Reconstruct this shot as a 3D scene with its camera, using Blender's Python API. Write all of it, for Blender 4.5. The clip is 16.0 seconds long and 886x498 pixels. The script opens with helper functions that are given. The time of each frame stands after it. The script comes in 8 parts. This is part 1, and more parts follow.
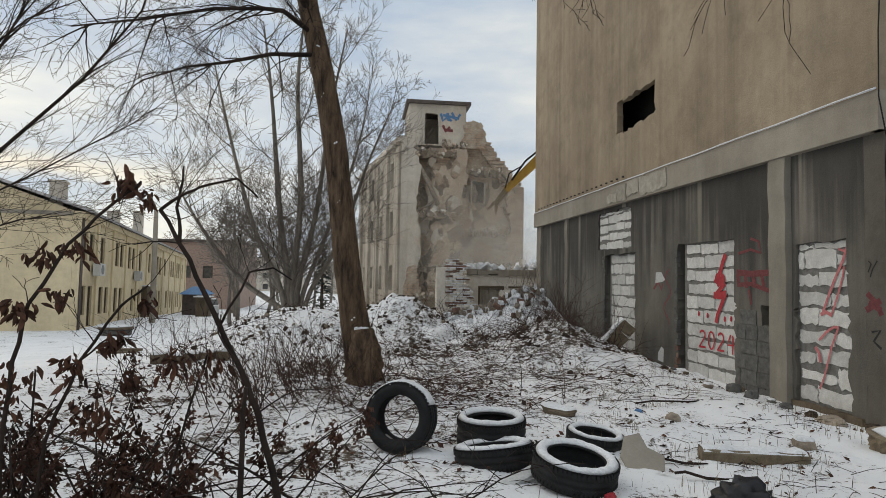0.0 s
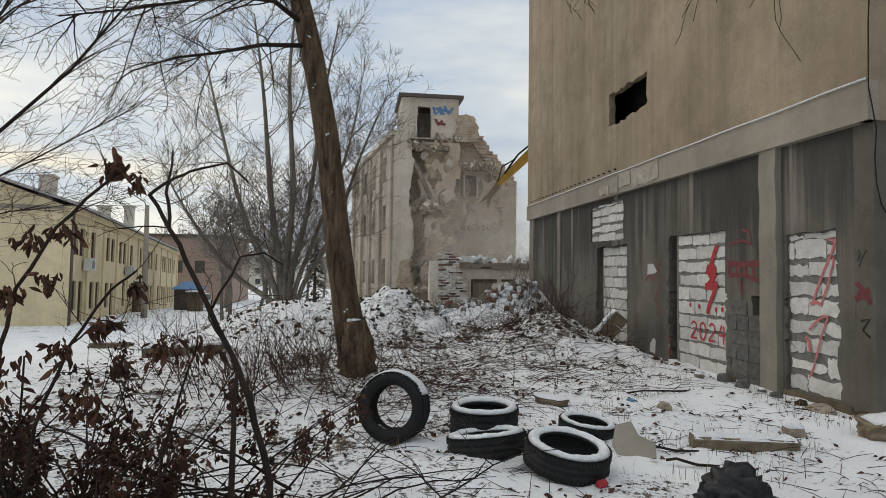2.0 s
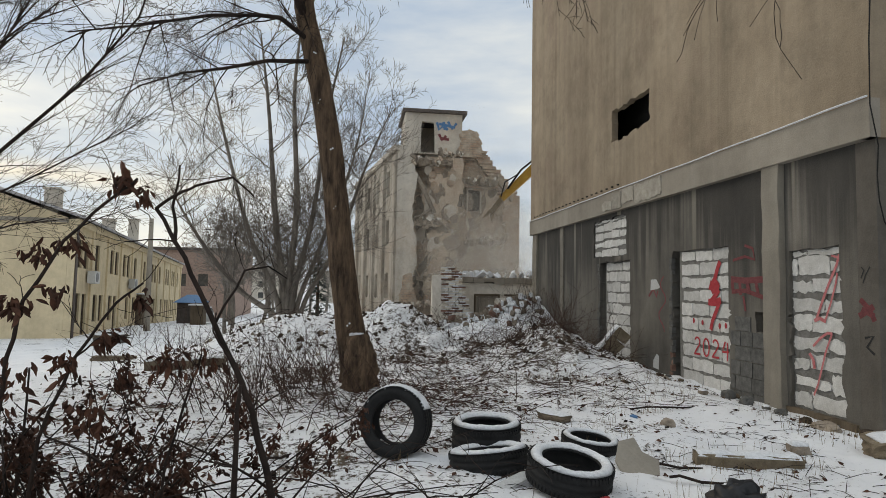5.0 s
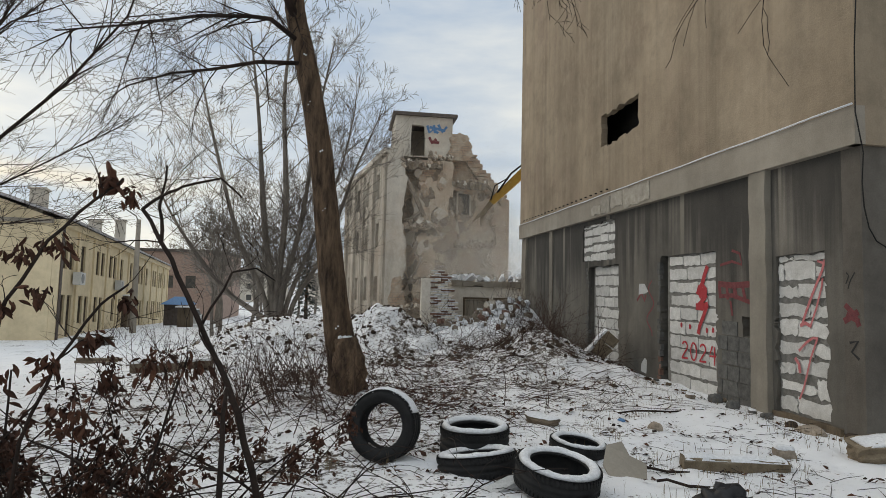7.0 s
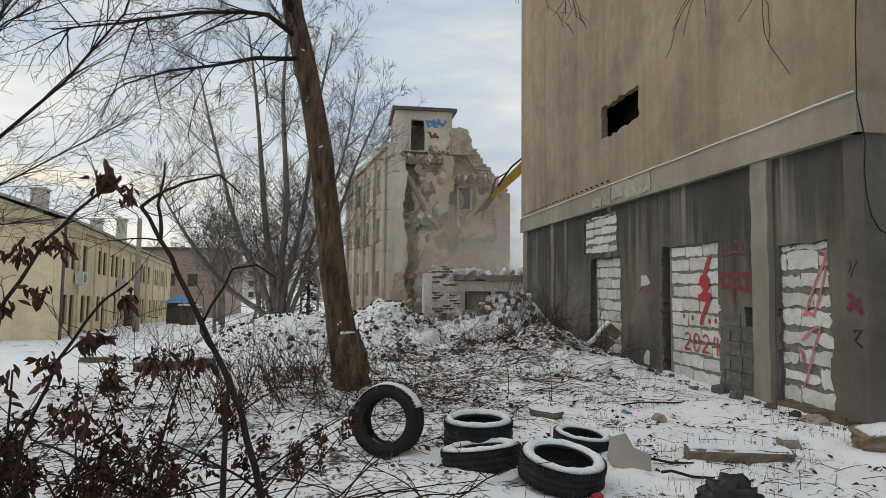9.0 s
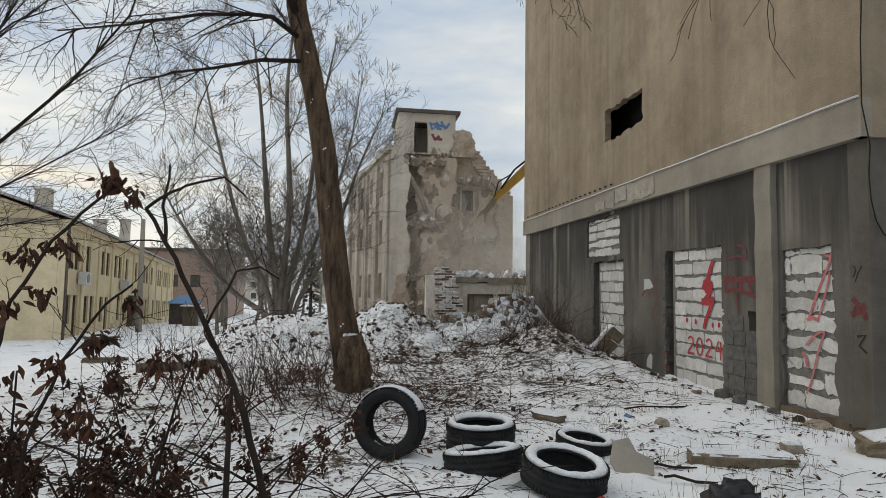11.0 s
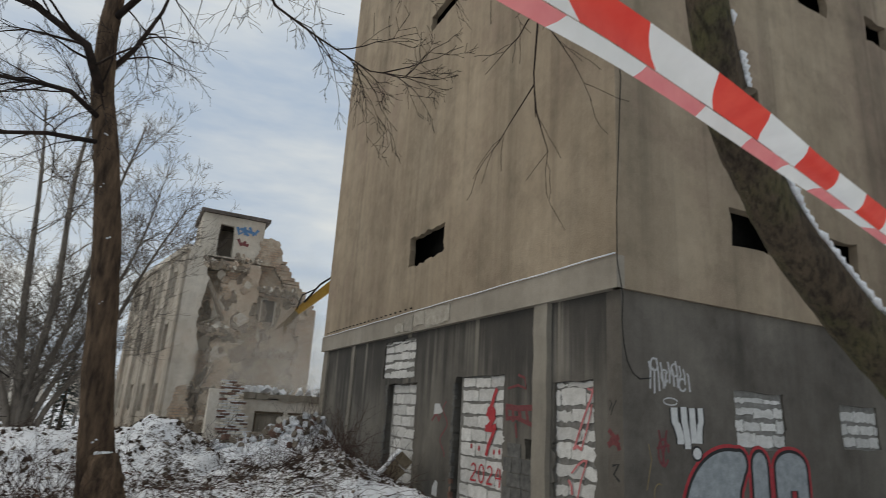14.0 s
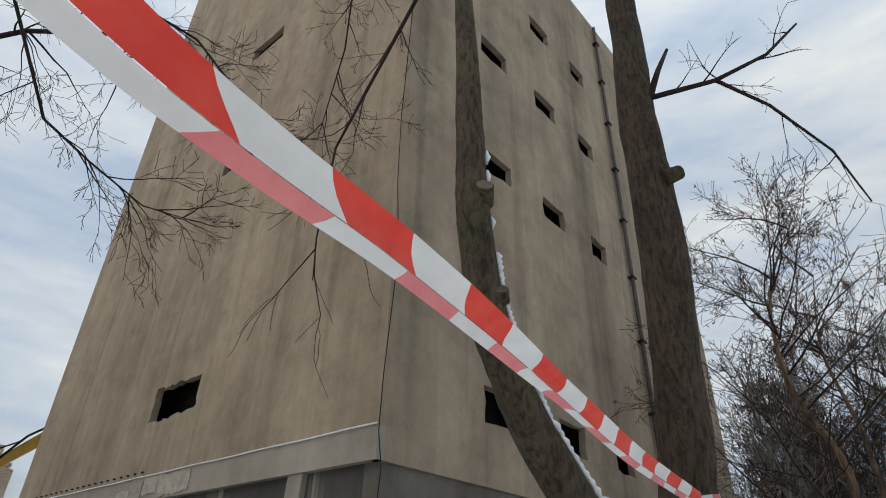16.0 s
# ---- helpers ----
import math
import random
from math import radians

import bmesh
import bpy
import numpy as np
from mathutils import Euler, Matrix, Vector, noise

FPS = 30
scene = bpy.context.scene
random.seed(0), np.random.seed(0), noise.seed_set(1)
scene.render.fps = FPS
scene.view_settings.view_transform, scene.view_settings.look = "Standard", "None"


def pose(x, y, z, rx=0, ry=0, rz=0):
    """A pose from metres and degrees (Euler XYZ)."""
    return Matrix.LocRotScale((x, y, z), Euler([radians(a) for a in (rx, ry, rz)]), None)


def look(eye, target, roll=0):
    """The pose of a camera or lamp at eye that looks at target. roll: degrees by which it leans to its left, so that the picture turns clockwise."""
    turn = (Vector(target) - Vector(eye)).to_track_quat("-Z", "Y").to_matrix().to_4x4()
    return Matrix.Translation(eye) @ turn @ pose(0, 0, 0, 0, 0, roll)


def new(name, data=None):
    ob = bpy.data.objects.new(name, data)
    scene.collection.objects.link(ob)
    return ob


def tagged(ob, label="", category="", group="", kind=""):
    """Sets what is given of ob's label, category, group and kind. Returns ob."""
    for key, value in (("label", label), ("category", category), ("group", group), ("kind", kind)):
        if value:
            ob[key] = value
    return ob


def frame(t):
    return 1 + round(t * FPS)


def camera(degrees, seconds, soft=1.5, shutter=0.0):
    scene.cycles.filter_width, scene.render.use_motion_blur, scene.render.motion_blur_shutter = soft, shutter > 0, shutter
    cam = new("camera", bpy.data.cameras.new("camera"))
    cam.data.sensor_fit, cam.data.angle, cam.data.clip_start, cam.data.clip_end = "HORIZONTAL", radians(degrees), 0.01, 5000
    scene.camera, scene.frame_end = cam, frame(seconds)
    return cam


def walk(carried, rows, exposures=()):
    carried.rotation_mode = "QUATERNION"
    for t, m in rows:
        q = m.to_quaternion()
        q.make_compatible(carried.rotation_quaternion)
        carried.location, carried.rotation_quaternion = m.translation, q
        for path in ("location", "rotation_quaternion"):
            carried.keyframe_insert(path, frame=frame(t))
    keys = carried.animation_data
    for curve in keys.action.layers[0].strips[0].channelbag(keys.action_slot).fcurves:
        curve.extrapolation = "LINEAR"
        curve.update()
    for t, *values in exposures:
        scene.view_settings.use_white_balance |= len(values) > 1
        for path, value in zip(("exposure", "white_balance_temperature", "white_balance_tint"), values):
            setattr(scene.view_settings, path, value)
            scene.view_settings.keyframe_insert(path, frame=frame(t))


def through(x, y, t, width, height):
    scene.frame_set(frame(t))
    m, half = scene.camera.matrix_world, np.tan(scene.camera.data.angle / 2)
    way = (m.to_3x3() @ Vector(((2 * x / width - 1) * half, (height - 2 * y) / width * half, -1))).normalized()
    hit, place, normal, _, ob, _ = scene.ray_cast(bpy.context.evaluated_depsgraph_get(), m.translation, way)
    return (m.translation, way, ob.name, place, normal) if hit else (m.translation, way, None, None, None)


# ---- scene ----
cam = camera(72.2, 16.0, soft=0.5, shutter=0.2)
PATH = [
    (0, (0.184, -0.628, 1.369), (0.442, 1.354, 1.464), 0.9),
    (0.5, (0.191, -0.627, 1.368), (0.448, 1.356, 1.441), 0.7),
    (1, (0.194, -0.629, 1.356), (0.457, 1.354, 1.399), 0.7),
    (1.5, (0.199, -0.622, 1.34), (0.463, 1.359, 1.402), 0.6),
    (2, (0.192, -0.624, 1.326), (0.473, 1.355, 1.403), 0.7),
    (2.5, (0.194, -0.619, 1.312), (0.478, 1.358, 1.409), 0.8),
    (3, (0.198, -0.621, 1.31), (0.473, 1.358, 1.396), 0.2),
    (3.5, (0.201, -0.621, 1.318), (0.469, 1.359, 1.404), 0.7),
    (4, (0.196, -0.636, 1.325), (0.478, 1.341, 1.429), 0.7),
    (6.5, (0.187, -0.645, 1.325), (0.436, 1.335, 1.458), 1.6),
    (7, (0.191, -0.636, 1.324), (0.495, 1.336, 1.46), 1.3),
    (7.5, (0.187, -0.631, 1.325), (0.475, 1.343, 1.467), 1.4),
    (8, (0.188, -0.634, 1.328), (0.459, 1.343, 1.456), 0.9),
    (8.5, (0.189, -0.629, 1.325), (0.469, 1.347, 1.45), 1.0),
    (9, (0.196, -0.621, 1.322), (0.496, 1.353, 1.44), 0.5),
    (11.5, (0.188, -0.618, 1.327), (0.48, 1.356, 1.454), 0.9),
    (12, (0.19, -0.621, 1.327), (0.488, 1.352, 1.459), 1.0),
    (12.5, (0.195, -0.621, 1.327), (0.49, 1.351, 1.477), 0.8),
    (13, (0.209, -0.616, 1.339), (0.562, 1.341, 1.547), 1.1),
    (13.5, (0.225, -0.611, 1.327), (0.75, 1.276, 1.729), 2.3),
    (14, (0.245, -0.636, 1.309), (1.102, 1.092, 1.838), 3.5),
    (14.5, (0.225, -0.664, 1.309), (1.333, 0.895, 1.894), 4.2),
    (15, (0.25, -0.663, 1.329), (1.497, 0.74, 2.017), 3.6),
    (15.5, (0.323, -0.594, 1.382), (1.599, 0.656, 2.282), 2.3),
    (16, (0.268, -0.648, 1.367), (1.545, 0.49, 2.402), 1.6),
]
walk(cam, [(t, look(eye, target, roll)) for t, eye, target, roll in PATH], [(0, 0.0, 7750, 9), (12.5, 0.0, 7750, 9), (13.4, -0.17, 7700, 9), (14.0, -0.17, 7600, 9), (14.5, -0.02, 7500, 9), (15, 0.08, 7450, 9), (15.5, 0.0, 7400, 9), (16, -0.1, 7350, 9)])

# ---- sky, sun and exposure ----
world = bpy.data.worlds.new("winter_sky")
scene.world = world
world.use_nodes = True
wt = world.node_tree
wt.nodes.clear()
w_out = wt.nodes.new("ShaderNodeOutputWorld")
w_bg = wt.nodes.new("ShaderNodeBackground")
w_sky = wt.nodes.new("ShaderNodeTexSky")
w_sky.sky_type = "NISHITA"
w_sky.sun_disc = False
w_sky.sun_elevation = radians(37)
w_sky.sun_rotation = radians(-47)
w_sky.air_density, w_sky.dust_density, w_sky.ozone_density = 1.0, 1.5, 2.0
w_tc = wt.nodes.new("ShaderNodeTexCoord")
w_map = wt.nodes.new("ShaderNodeMapping")
w_map.inputs["Scale"].default_value = (1.6, 1.6, 6.0)
w_noise = wt.nodes.new("ShaderNodeTexNoise")
w_noise.inputs["Scale"].default_value = 1.7
w_noise.inputs["Detail"].default_value = 6
w_noise.inputs["Roughness"].default_value = 0.55
w_ramp = wt.nodes.new("ShaderNodeValToRGB")
w_ramp.color_ramp.elements[0].position = 0.34
w_ramp.color_ramp.elements[0].color = (4.2, 5.5, 7.6, 1)
w_ramp.color_ramp.elements[1].position = 0.70
w_ramp.color_ramp.elements[1].color = (8.0, 8.7, 9.4, 1)
w_mix = wt.nodes.new("ShaderNodeMixRGB")
w_mix.inputs["Fac"].default_value = 0.88
wt.links.new(w_tc.outputs["Generated"], w_map.inputs["Vector"])
wt.links.new(w_map.outputs["Vector"], w_noise.inputs["Vector"])
wt.links.new(w_noise.outputs["Fac"], w_ramp.inputs["Fac"])
wt.links.new(w_sky.outputs["Color"], w_mix.inputs["Color1"])
wt.links.new(w_ramp.outputs["Color"], w_mix.inputs["Color2"])
# an overcast sky is brightest overhead
w_sep = wt.nodes.new("ShaderNodeSeparateXYZ")
wt.links.new(w_tc.outputs["Generated"], w_sep.inputs[0])
w_up = wt.nodes.new("ShaderNodeMath")
w_up.operation = "MAXIMUM"
w_up.inputs[1].default_value = 0.0
wt.links.new(w_sep.outputs["Z"], w_up.inputs[0])
w_pow = wt.nodes.new("ShaderNodeMath")
w_pow.operation = "POWER"
w_pow.inputs[1].default_value = 5.0
wt.links.new(w_up.outputs[0], w_pow.inputs[0])
w_gain = wt.nodes.new("ShaderNodeMath")
w_gain.operation = "MULTIPLY_ADD"
w_gain.inputs[1].default_value = 0.09
w_gain.inputs[2].default_value = 0.108
wt.links.new(w_pow.outputs[0], w_gain.inputs[0])
wt.links.new(w_gain.outputs[0], w_bg.inputs["Strength"])
# a warm break in the cloud low over the yard to the north-west
w_sq = wt.nodes.new("ShaderNodeMath")
w_sq.operation = "MULTIPLY_ADD"
w_sq.inputs[1].default_value = 0.035
wt.links.new(w_noise.outputs["Fac"], w_sq.inputs[0])
wt.links.new(w_sep.outputs["Z"], w_sq.inputs[2])
w_band = wt.nodes.new("ShaderNodeValToRGB")
for e_pos, e_val in ((0.142, 0.0), (0.158, 0.6), (0.166, 0.55), (0.188, 0.0)):
    e = w_band.color_ramp.elements.new(e_pos)
    e.color = (e_val, e_val, e_val, 1)
w_band.color_ramp.elements[0].color = w_band.color_ramp.elements[-1].color = (0, 0, 0, 1)
wt.links.new(w_sq.outputs[0], w_band.inputs["Fac"])
w_west = wt.nodes.new("ShaderNodeMapRange")
w_west.inputs["From Min"].default_value, w_west.inputs["From Max"].default_value = -0.12, -0.42
wt.links.new(w_sep.outputs["X"], w_west.inputs["Value"])
w_patch = wt.nodes.new("ShaderNodeMath")
w_patch.operation = "MULTIPLY"
wt.links.new(w_band.outputs["Color"], w_patch.inputs[0])
wt.links.new(w_west.outputs["Result"], w_patch.inputs[1])
w_warm = wt.nodes.new("ShaderNodeMixRGB")
w_warm.inputs["Color2"].default_value = (10.2, 9.5, 8.0, 1)
wt.links.new(w_patch.outputs[0], w_warm.inputs["Fac"])
wt.links.new(w_mix.outputs["Color"], w_warm.inputs["Color1"])
wt.links.new(w_warm.outputs["Color"], w_bg.inputs["Color"])
wt.links.new(w_bg.outputs["Background"], w_out.inputs["Surface"])

sun_data = bpy.data.lights.new("sun", "SUN")
sun_data.energy, sun_data.angle, sun_data.color = 0.6, radians(40), (1.0, 0.86, 0.66)
sun = new("sun", sun_data)
sun.matrix_world = look((-33, 30, 34), (0, 0, 0))

# ---- materials ----
def principled(name, rough=0.9, metal=0.0, spec=0.3):
    m = bpy.data.materials.new(name)
    m.use_nodes = True
    b = m.node_tree.nodes["Principled BSDF"]
    b.inputs["Roughness"].default_value = rough
    b.inputs["Metallic"].default_value = metal
    b.inputs["Specular IOR Level"].default_value = spec
    return m, m.node_tree, b


def nd(nt, kind, **inputs):
    n = nt.nodes.new(kind)
    for k, v in inputs.items():
        n.inputs[k.replace("_", " ")].default_value = v
    return n


def coords(nt, scale=(1, 1, 1)):
    """World position, scaled."""
    g = nt.nodes.new("ShaderNodeNewGeometry")
    mp = nt.nodes.new("ShaderNodeMapping")
    mp.inputs["Scale"].default_value = scale
    nt.links.new(g.outputs["Position"], mp.inputs["Vector"])
    return mp.outputs["Vector"]


def noise_of(nt, scale, detail=5.0, rough=0.6, stretch=(1, 1, 1)):
    n = nt.nodes.new("ShaderNodeTexNoise")
    n.inputs["Scale"].default_value = scale
    n.inputs["Detail"].default_value = detail
    n.inputs["Roughness"].default_value = rough
    nt.links.new(coords(nt, stretch), n.inputs["Vector"])
    return n.outputs["Fac"]


def ramp(nt, fac, stops):
    r = nt.nodes.new("ShaderNodeValToRGB")
    while len(r.color_ramp.elements) < len(stops):
        r.color_ramp.elements.new(0.5)
    for e, (pos, c) in zip(r.color_ramp.elements, stops):
        e.position = pos
        e.color = (*c, 1) if len(c) == 3 else c
    nt.links.new(fac, r.inputs["Fac"])
    return r.outputs["Color"]


def grey(a):
    return (a, a, a)


def mix(nt, fac, c1, c2, mode="MIX"):
    x = nt.nodes.new("ShaderNodeMixRGB")
    x.blend_type = mode
    for sock, v in ((x.inputs["Fac"], fac), (x.inputs["Color1"], c1), (x.inputs["Color2"], c2)):
        if isinstance(v, (int, float)):
            sock.default_value = v
        elif isinstance(v, tuple):
            sock.default_value = (*v, 1)
        else:
            nt.links.new(v, sock)
    return x.outputs["Color"]


def bump(nt, b, height, strength=0.4, distance=0.02):
    n = nt.nodes.new("ShaderNodeBump")
    n.inputs["Strength"].default_value = strength
    n.inputs["Distance"].default_value = distance
    nt.links.new(height, n.inputs["Height"])
    nt.links.new(n.outputs["Normal"], b.inputs["Normal"])


def plain(name, dark, light, scale=6.0, rough=0.85, metal=0.0, stretch=(1, 1, 1), relief=0.3, dist=0.01, fine=60.0, tint=0.25):
    """Two-scale mottled surface between two colours, with a fine grain and relief."""
    m, nt, b = principled(name, rough, metal)
    big = noise_of(nt, scale, 6, 0.62, stretch)
    small = noise_of(nt, fine, 3, 0.6, stretch)
    col = ramp(nt, big, [(0.3, dark), (0.7, light)])
    grain = ramp(nt, small, [(0.25, grey(0.55)), (0.75, grey(1.0))])
    oi = nt.nodes.new("ShaderNodeObjectInfo")
    col = mix(nt, 0.6, col, grain, "MULTIPLY")
    var = ramp(nt, oi.outputs["Random"], [(0.0, grey(1 - tint)), (1.0, grey(1.0))])
    col = mix(nt, 1.0, col, var, "MULTIPLY")
    nt.links.new(col, b.inputs["Base Color"])
    bump(nt, b, small, relief, dist)
    return m


def streaked(name, base, dark, light, streak=0.5, rust=None, wet=None, fine=0.3, drip=0.0):
    """Rendered wall: blotches, soft vertical run-off bands, fine grain. wet: (z of the ledge, reach) of black run-off stains."""
    m, nt, b = principled(name, 0.92)
    blot = noise_of(nt, 0.5, 7, 0.62, (1, 1, 0.75))
    col = ramp(nt, blot, [(0.28, dark), (0.52, base), (0.78, light)])
    runs = noise_of(nt, 0.75, 4, 0.55, (1, 1, 0.07))
    col = mix(nt, streak, col, ramp(nt, runs, [(0.3, grey(0.5)), (0.5, grey(0.9)), (0.7, grey(1.1))]), "MULTIPLY")
    runs2 = noise_of(nt, 4.0, 4, 0.6, (1, 1, 0.09))
    col = mix(nt, streak * fine, col, ramp(nt, runs2, [(0.36, grey(0.5)), (0.62, grey(1.0))]), "MULTIPLY")
    if rust:
        col = mix(nt, ramp(nt, noise_of(nt, 0.4, 6, 0.7), [(0.5, grey(0)), (0.72, grey(0.7))]), col, rust)
    patches = noise_of(nt, 2.4, 6, 0.7)
    col = mix(nt, 0.3, col, ramp(nt, patches, [(0.35, grey(0.55)), (0.6, grey(1.0))]), "MULTIPLY")
    if wet:
        sep = nt.nodes.new("ShaderNodeSeparateXYZ")
        nt.links.new(coords(nt), sep.inputs[0])
        fall = nt.nodes.new("ShaderNodeMapRange")
        fall.inputs["From Min"].default_value = wet[0] - wet[1]
        fall.inputs["From Max"].default_value = wet[0]
        nt.links.new(sep.outputs["Z"], fall.inputs["Value"])
        long_ = noise_of(nt, 4.2, 4, 0.6, (1, 1, 0.02))
        big = noise_of(nt, 0.33, 2, 0.5, (1, 1, 0.02))
        add = nt.nodes.new("ShaderNodeMath")
        add.operation = "ADD"
        nt.links.new(long_, add.inputs[0])
        nt.links.new(big, add.inputs[1])
        mul = nt.nodes.new("ShaderNodeMath")
        mul.operation = "MULTIPLY_ADD"
        nt.links.new(fall.outputs["Result"], mul.inputs[0])
        mul.inputs[1].default_value = 0.42
        nt.links.new(add.outputs[0], mul.inputs[2])
        thr = nt.nodes.new("ShaderNodeMapRange")
        thr.inputs["From Min"].default_value = 1.1
        thr.inputs["From Max"].default_value = 1.3
        thr.inputs["To Max"].default_value = 0.68
        nt.links.new(mul.outputs[0], thr.inputs["Value"])
        col = mix(nt, thr.outputs["Result"], col, (0.032, 0.031, 0.03))
        # pale lime runs between the dark ones
        pale = noise_of(nt, 3.1, 2, 0.45, (1, 1, 0.016))
        lime = nt.nodes.new("ShaderNodeMath")
        lime.operation = "MULTIPLY"
        nt.links.new(ramp(nt, pale, [(0.62, grey(0)), (0.68, grey(0.75))]), lime.inputs[0])
        nt.links.new(fall.outputs["Result"], lime.inputs[1])
        col = mix(nt, lime.outputs[0], col, (0.3, 0.275, 0.23))
    if drip:
        # thin dark trickles and paler washed strips down the whole wall
        thin = noise_of(nt, 2.2, 3, 0.5, (1, 1, 0.025))
        col = mix(nt, drip, col, ramp(nt, thin, [(0.33, grey(0.5)), (0.42, grey(0.95)), (0.64, grey(1.0)), (0.72, (1.25, 1.25, 1.22))]), "MULTIPLY")
        soot = noise_of(nt, 0.9, 7, 0.75)
        col = mix(nt, 0.45, col, ramp(nt, soot, [(0.34, grey(0.55)), (0.5, grey(1.0))]), "MULTIPLY")
    grain = noise_of(nt, 45, 4, 0.65)
    col = mix(nt, 0.4, col, ramp(nt, grain, [(0.25, grey(0.6)), (0.75, grey(1.0))]), "MULTIPLY")
    nt.links.new(col, b.inputs["Base Color"])
    relief = noise_of(nt, 6, 6, 0.7)
    add = nt.nodes.new("ShaderNodeMath")
    add.operation = "ADD"
    nt.links.new(grain, add.inputs[0])
    nt.links.new(relief, add.inputs[1])
    bump(nt, b, add.outputs[0], 0.35, 0.02)
    return m


M_render = streaked("beige_render", (0.40, 0.317, 0.225), (0.285, 0.218, 0.155), (0.47, 0.382, 0.28), 0.62, (0.3, 0.215, 0.165), drip=0.4)
M_cement = streaked("grey_cement_render", (0.185, 0.17, 0.147), (0.095, 0.088, 0.078), (0.29, 0.266, 0.232), 0.6, None, (3.3, 2.4), 0.6)
M_sidecement = streaked("plain_grey_cement_render", (0.17, 0.152, 0.13), (0.085, 0.074, 0.062), (0.245, 0.222, 0.19), 0.5, drip=0.3)
M_beam = streaked("concrete_beam", (0.36, 0.32, 0.265), (0.27, 0.24, 0.2), (0.43, 0.39, 0.33), 0.35)
# near black: truly black parts, and surfaces coloured as shade behind openings
M_dark = plain("black_parts_and_inner_shade", (0.012, 0.011, 0.01), (0.03, 0.028, 0.025))
M_block = plain("aerated_block", (0.60, 0.59, 0.56), (0.84, 0.83, 0.8), 9, 0.9, relief=0.5)
M_oldblock = plain("grey_cinder_block", (0.09, 0.09, 0.085), (0.2, 0.195, 0.185), 9, 0.95, relief=0.8)
M_mortar = plain("grey_mortar_smear", (0.18, 0.175, 0.16), (0.33, 0.32, 0.3), 12, 0.95, relief=0.8)
M_red = plain("red_spray_paint", (0.46, 0.03, 0.045), (0.62, 0.07, 0.08), 14, 0.6)
M_scrawl = plain("thin_red_spray_paint", (0.5, 0.13, 0.14), (0.66, 0.25, 0.25), 16, 0.7)
M_redfaint = plain("faded_red_spray_paint", (0.17, 0.045, 0.05), (0.26, 0.07, 0.075), 14, 0.7)
M_silver = plain("silver_spray_paint", (0.5, 0.5, 0.5), (0.62, 0.62, 0.62), 14, 0.6)
M_mural = plain("blue_grey_spray_paint", (0.24, 0.27, 0.28), (0.4, 0.43, 0.45), 9, 0.7)
M_white = plain("white_spray_paint", (0.62, 0.63, 0.62), (0.75, 0.75, 0.74), 14, 0.6)
M_black = plain("black_spray_paint", (0.015, 0.015, 0.016), (0.03, 0.03, 0.03), 14, 0.6)
M_blue = plain("blue_spray_paint", (0.08, 0.2, 0.42), (0.14, 0.32, 0.55), 14, 0.6)
M_rubber = plain("black_tyre_rubber", (0.011, 0.011, 0.012), (0.028, 0.028, 0.028), 8, 0.75, relief=0.3)
M_bark = plain("grey_brown_bark", (0.03, 0.018, 0.012), (0.25, 0.165, 0.105), 11, 0.95, stretch=(1, 1, 0.2), relief=1.0, dist=0.06, fine=34)


def make_mossy_bark(name, dark, light, moss, much):
    """Bark with fine upright cracks, knobbly blotches and a film of green algae in patches."""
    m, nt, b = principled(name, 0.95)
    blot = noise_of(nt, 6, 7, 0.72, (1, 1, 0.55))
    crack = noise_of(nt, 38, 4, 0.65, (1, 1, 0.3))
    fleck = noise_of(nt, 90, 3, 0.6)
    col = ramp(nt, blot, [(0.28, dark), (0.7, light)])
    col = mix(nt, ramp(nt, noise_of(nt, 2.4, 5, 0.65), [(0.46, grey(0)), (0.66, grey(much))]), col, moss)
    col = mix(nt, 0.85, col, ramp(nt, crack, [(0.34, grey(0.25)), (0.55, grey(1.0))]), "MULTIPLY")
    col = mix(nt, ramp(nt, fleck, [(0.68, grey(0)), (0.76, grey(0.5))]), col, (0.22, 0.2, 0.16))
    nt.links.new(col, b.inputs["Base Color"])
    add = nt.nodes.new("ShaderNodeMath")
    add.operation = "ADD"
    nt.links.new(crack, add.inputs[0])
    nt.links.new(blot, add.inputs[1])
    bump(nt, b, add.outputs[0], 1.0, 0.05)
    return m


M_bark2 = make_mossy_bark("mossy_brown_bark", (0.035, 0.025, 0.017), (0.14, 0.105, 0.07), (0.1, 0.1, 0.04), 0.8)
M_bark3 = make_mossy_bark("dark_brown_bark", (0.025, 0.017, 0.013), (0.12, 0.082, 0.058), (0.075, 0.07, 0.035), 0.5)
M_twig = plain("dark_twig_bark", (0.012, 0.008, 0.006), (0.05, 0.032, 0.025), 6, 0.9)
# grey bark, lightened further in place of haze over the yard
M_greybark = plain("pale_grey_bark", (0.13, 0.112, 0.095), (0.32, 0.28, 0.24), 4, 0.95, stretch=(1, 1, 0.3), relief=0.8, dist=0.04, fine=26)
# yard twigs: haze painted in as a pale grey
M_twighaze = plain("haze_paled_twig", (0.22, 0.195, 0.17), (0.36, 0.33, 0.295), 3, 0.9)
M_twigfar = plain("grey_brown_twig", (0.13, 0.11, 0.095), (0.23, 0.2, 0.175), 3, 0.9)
M_leaf = plain("withered_brown_leaf", (0.022, 0.011, 0.008), (0.2, 0.085, 0.05), 8, 0.85, tint=0.5)
M_snow = plain("snow", (0.74, 0.76, 0.79), (0.85, 0.86, 0.87), 3, 0.75, relief=0.6, dist=0.02, fine=40, tint=0.03)
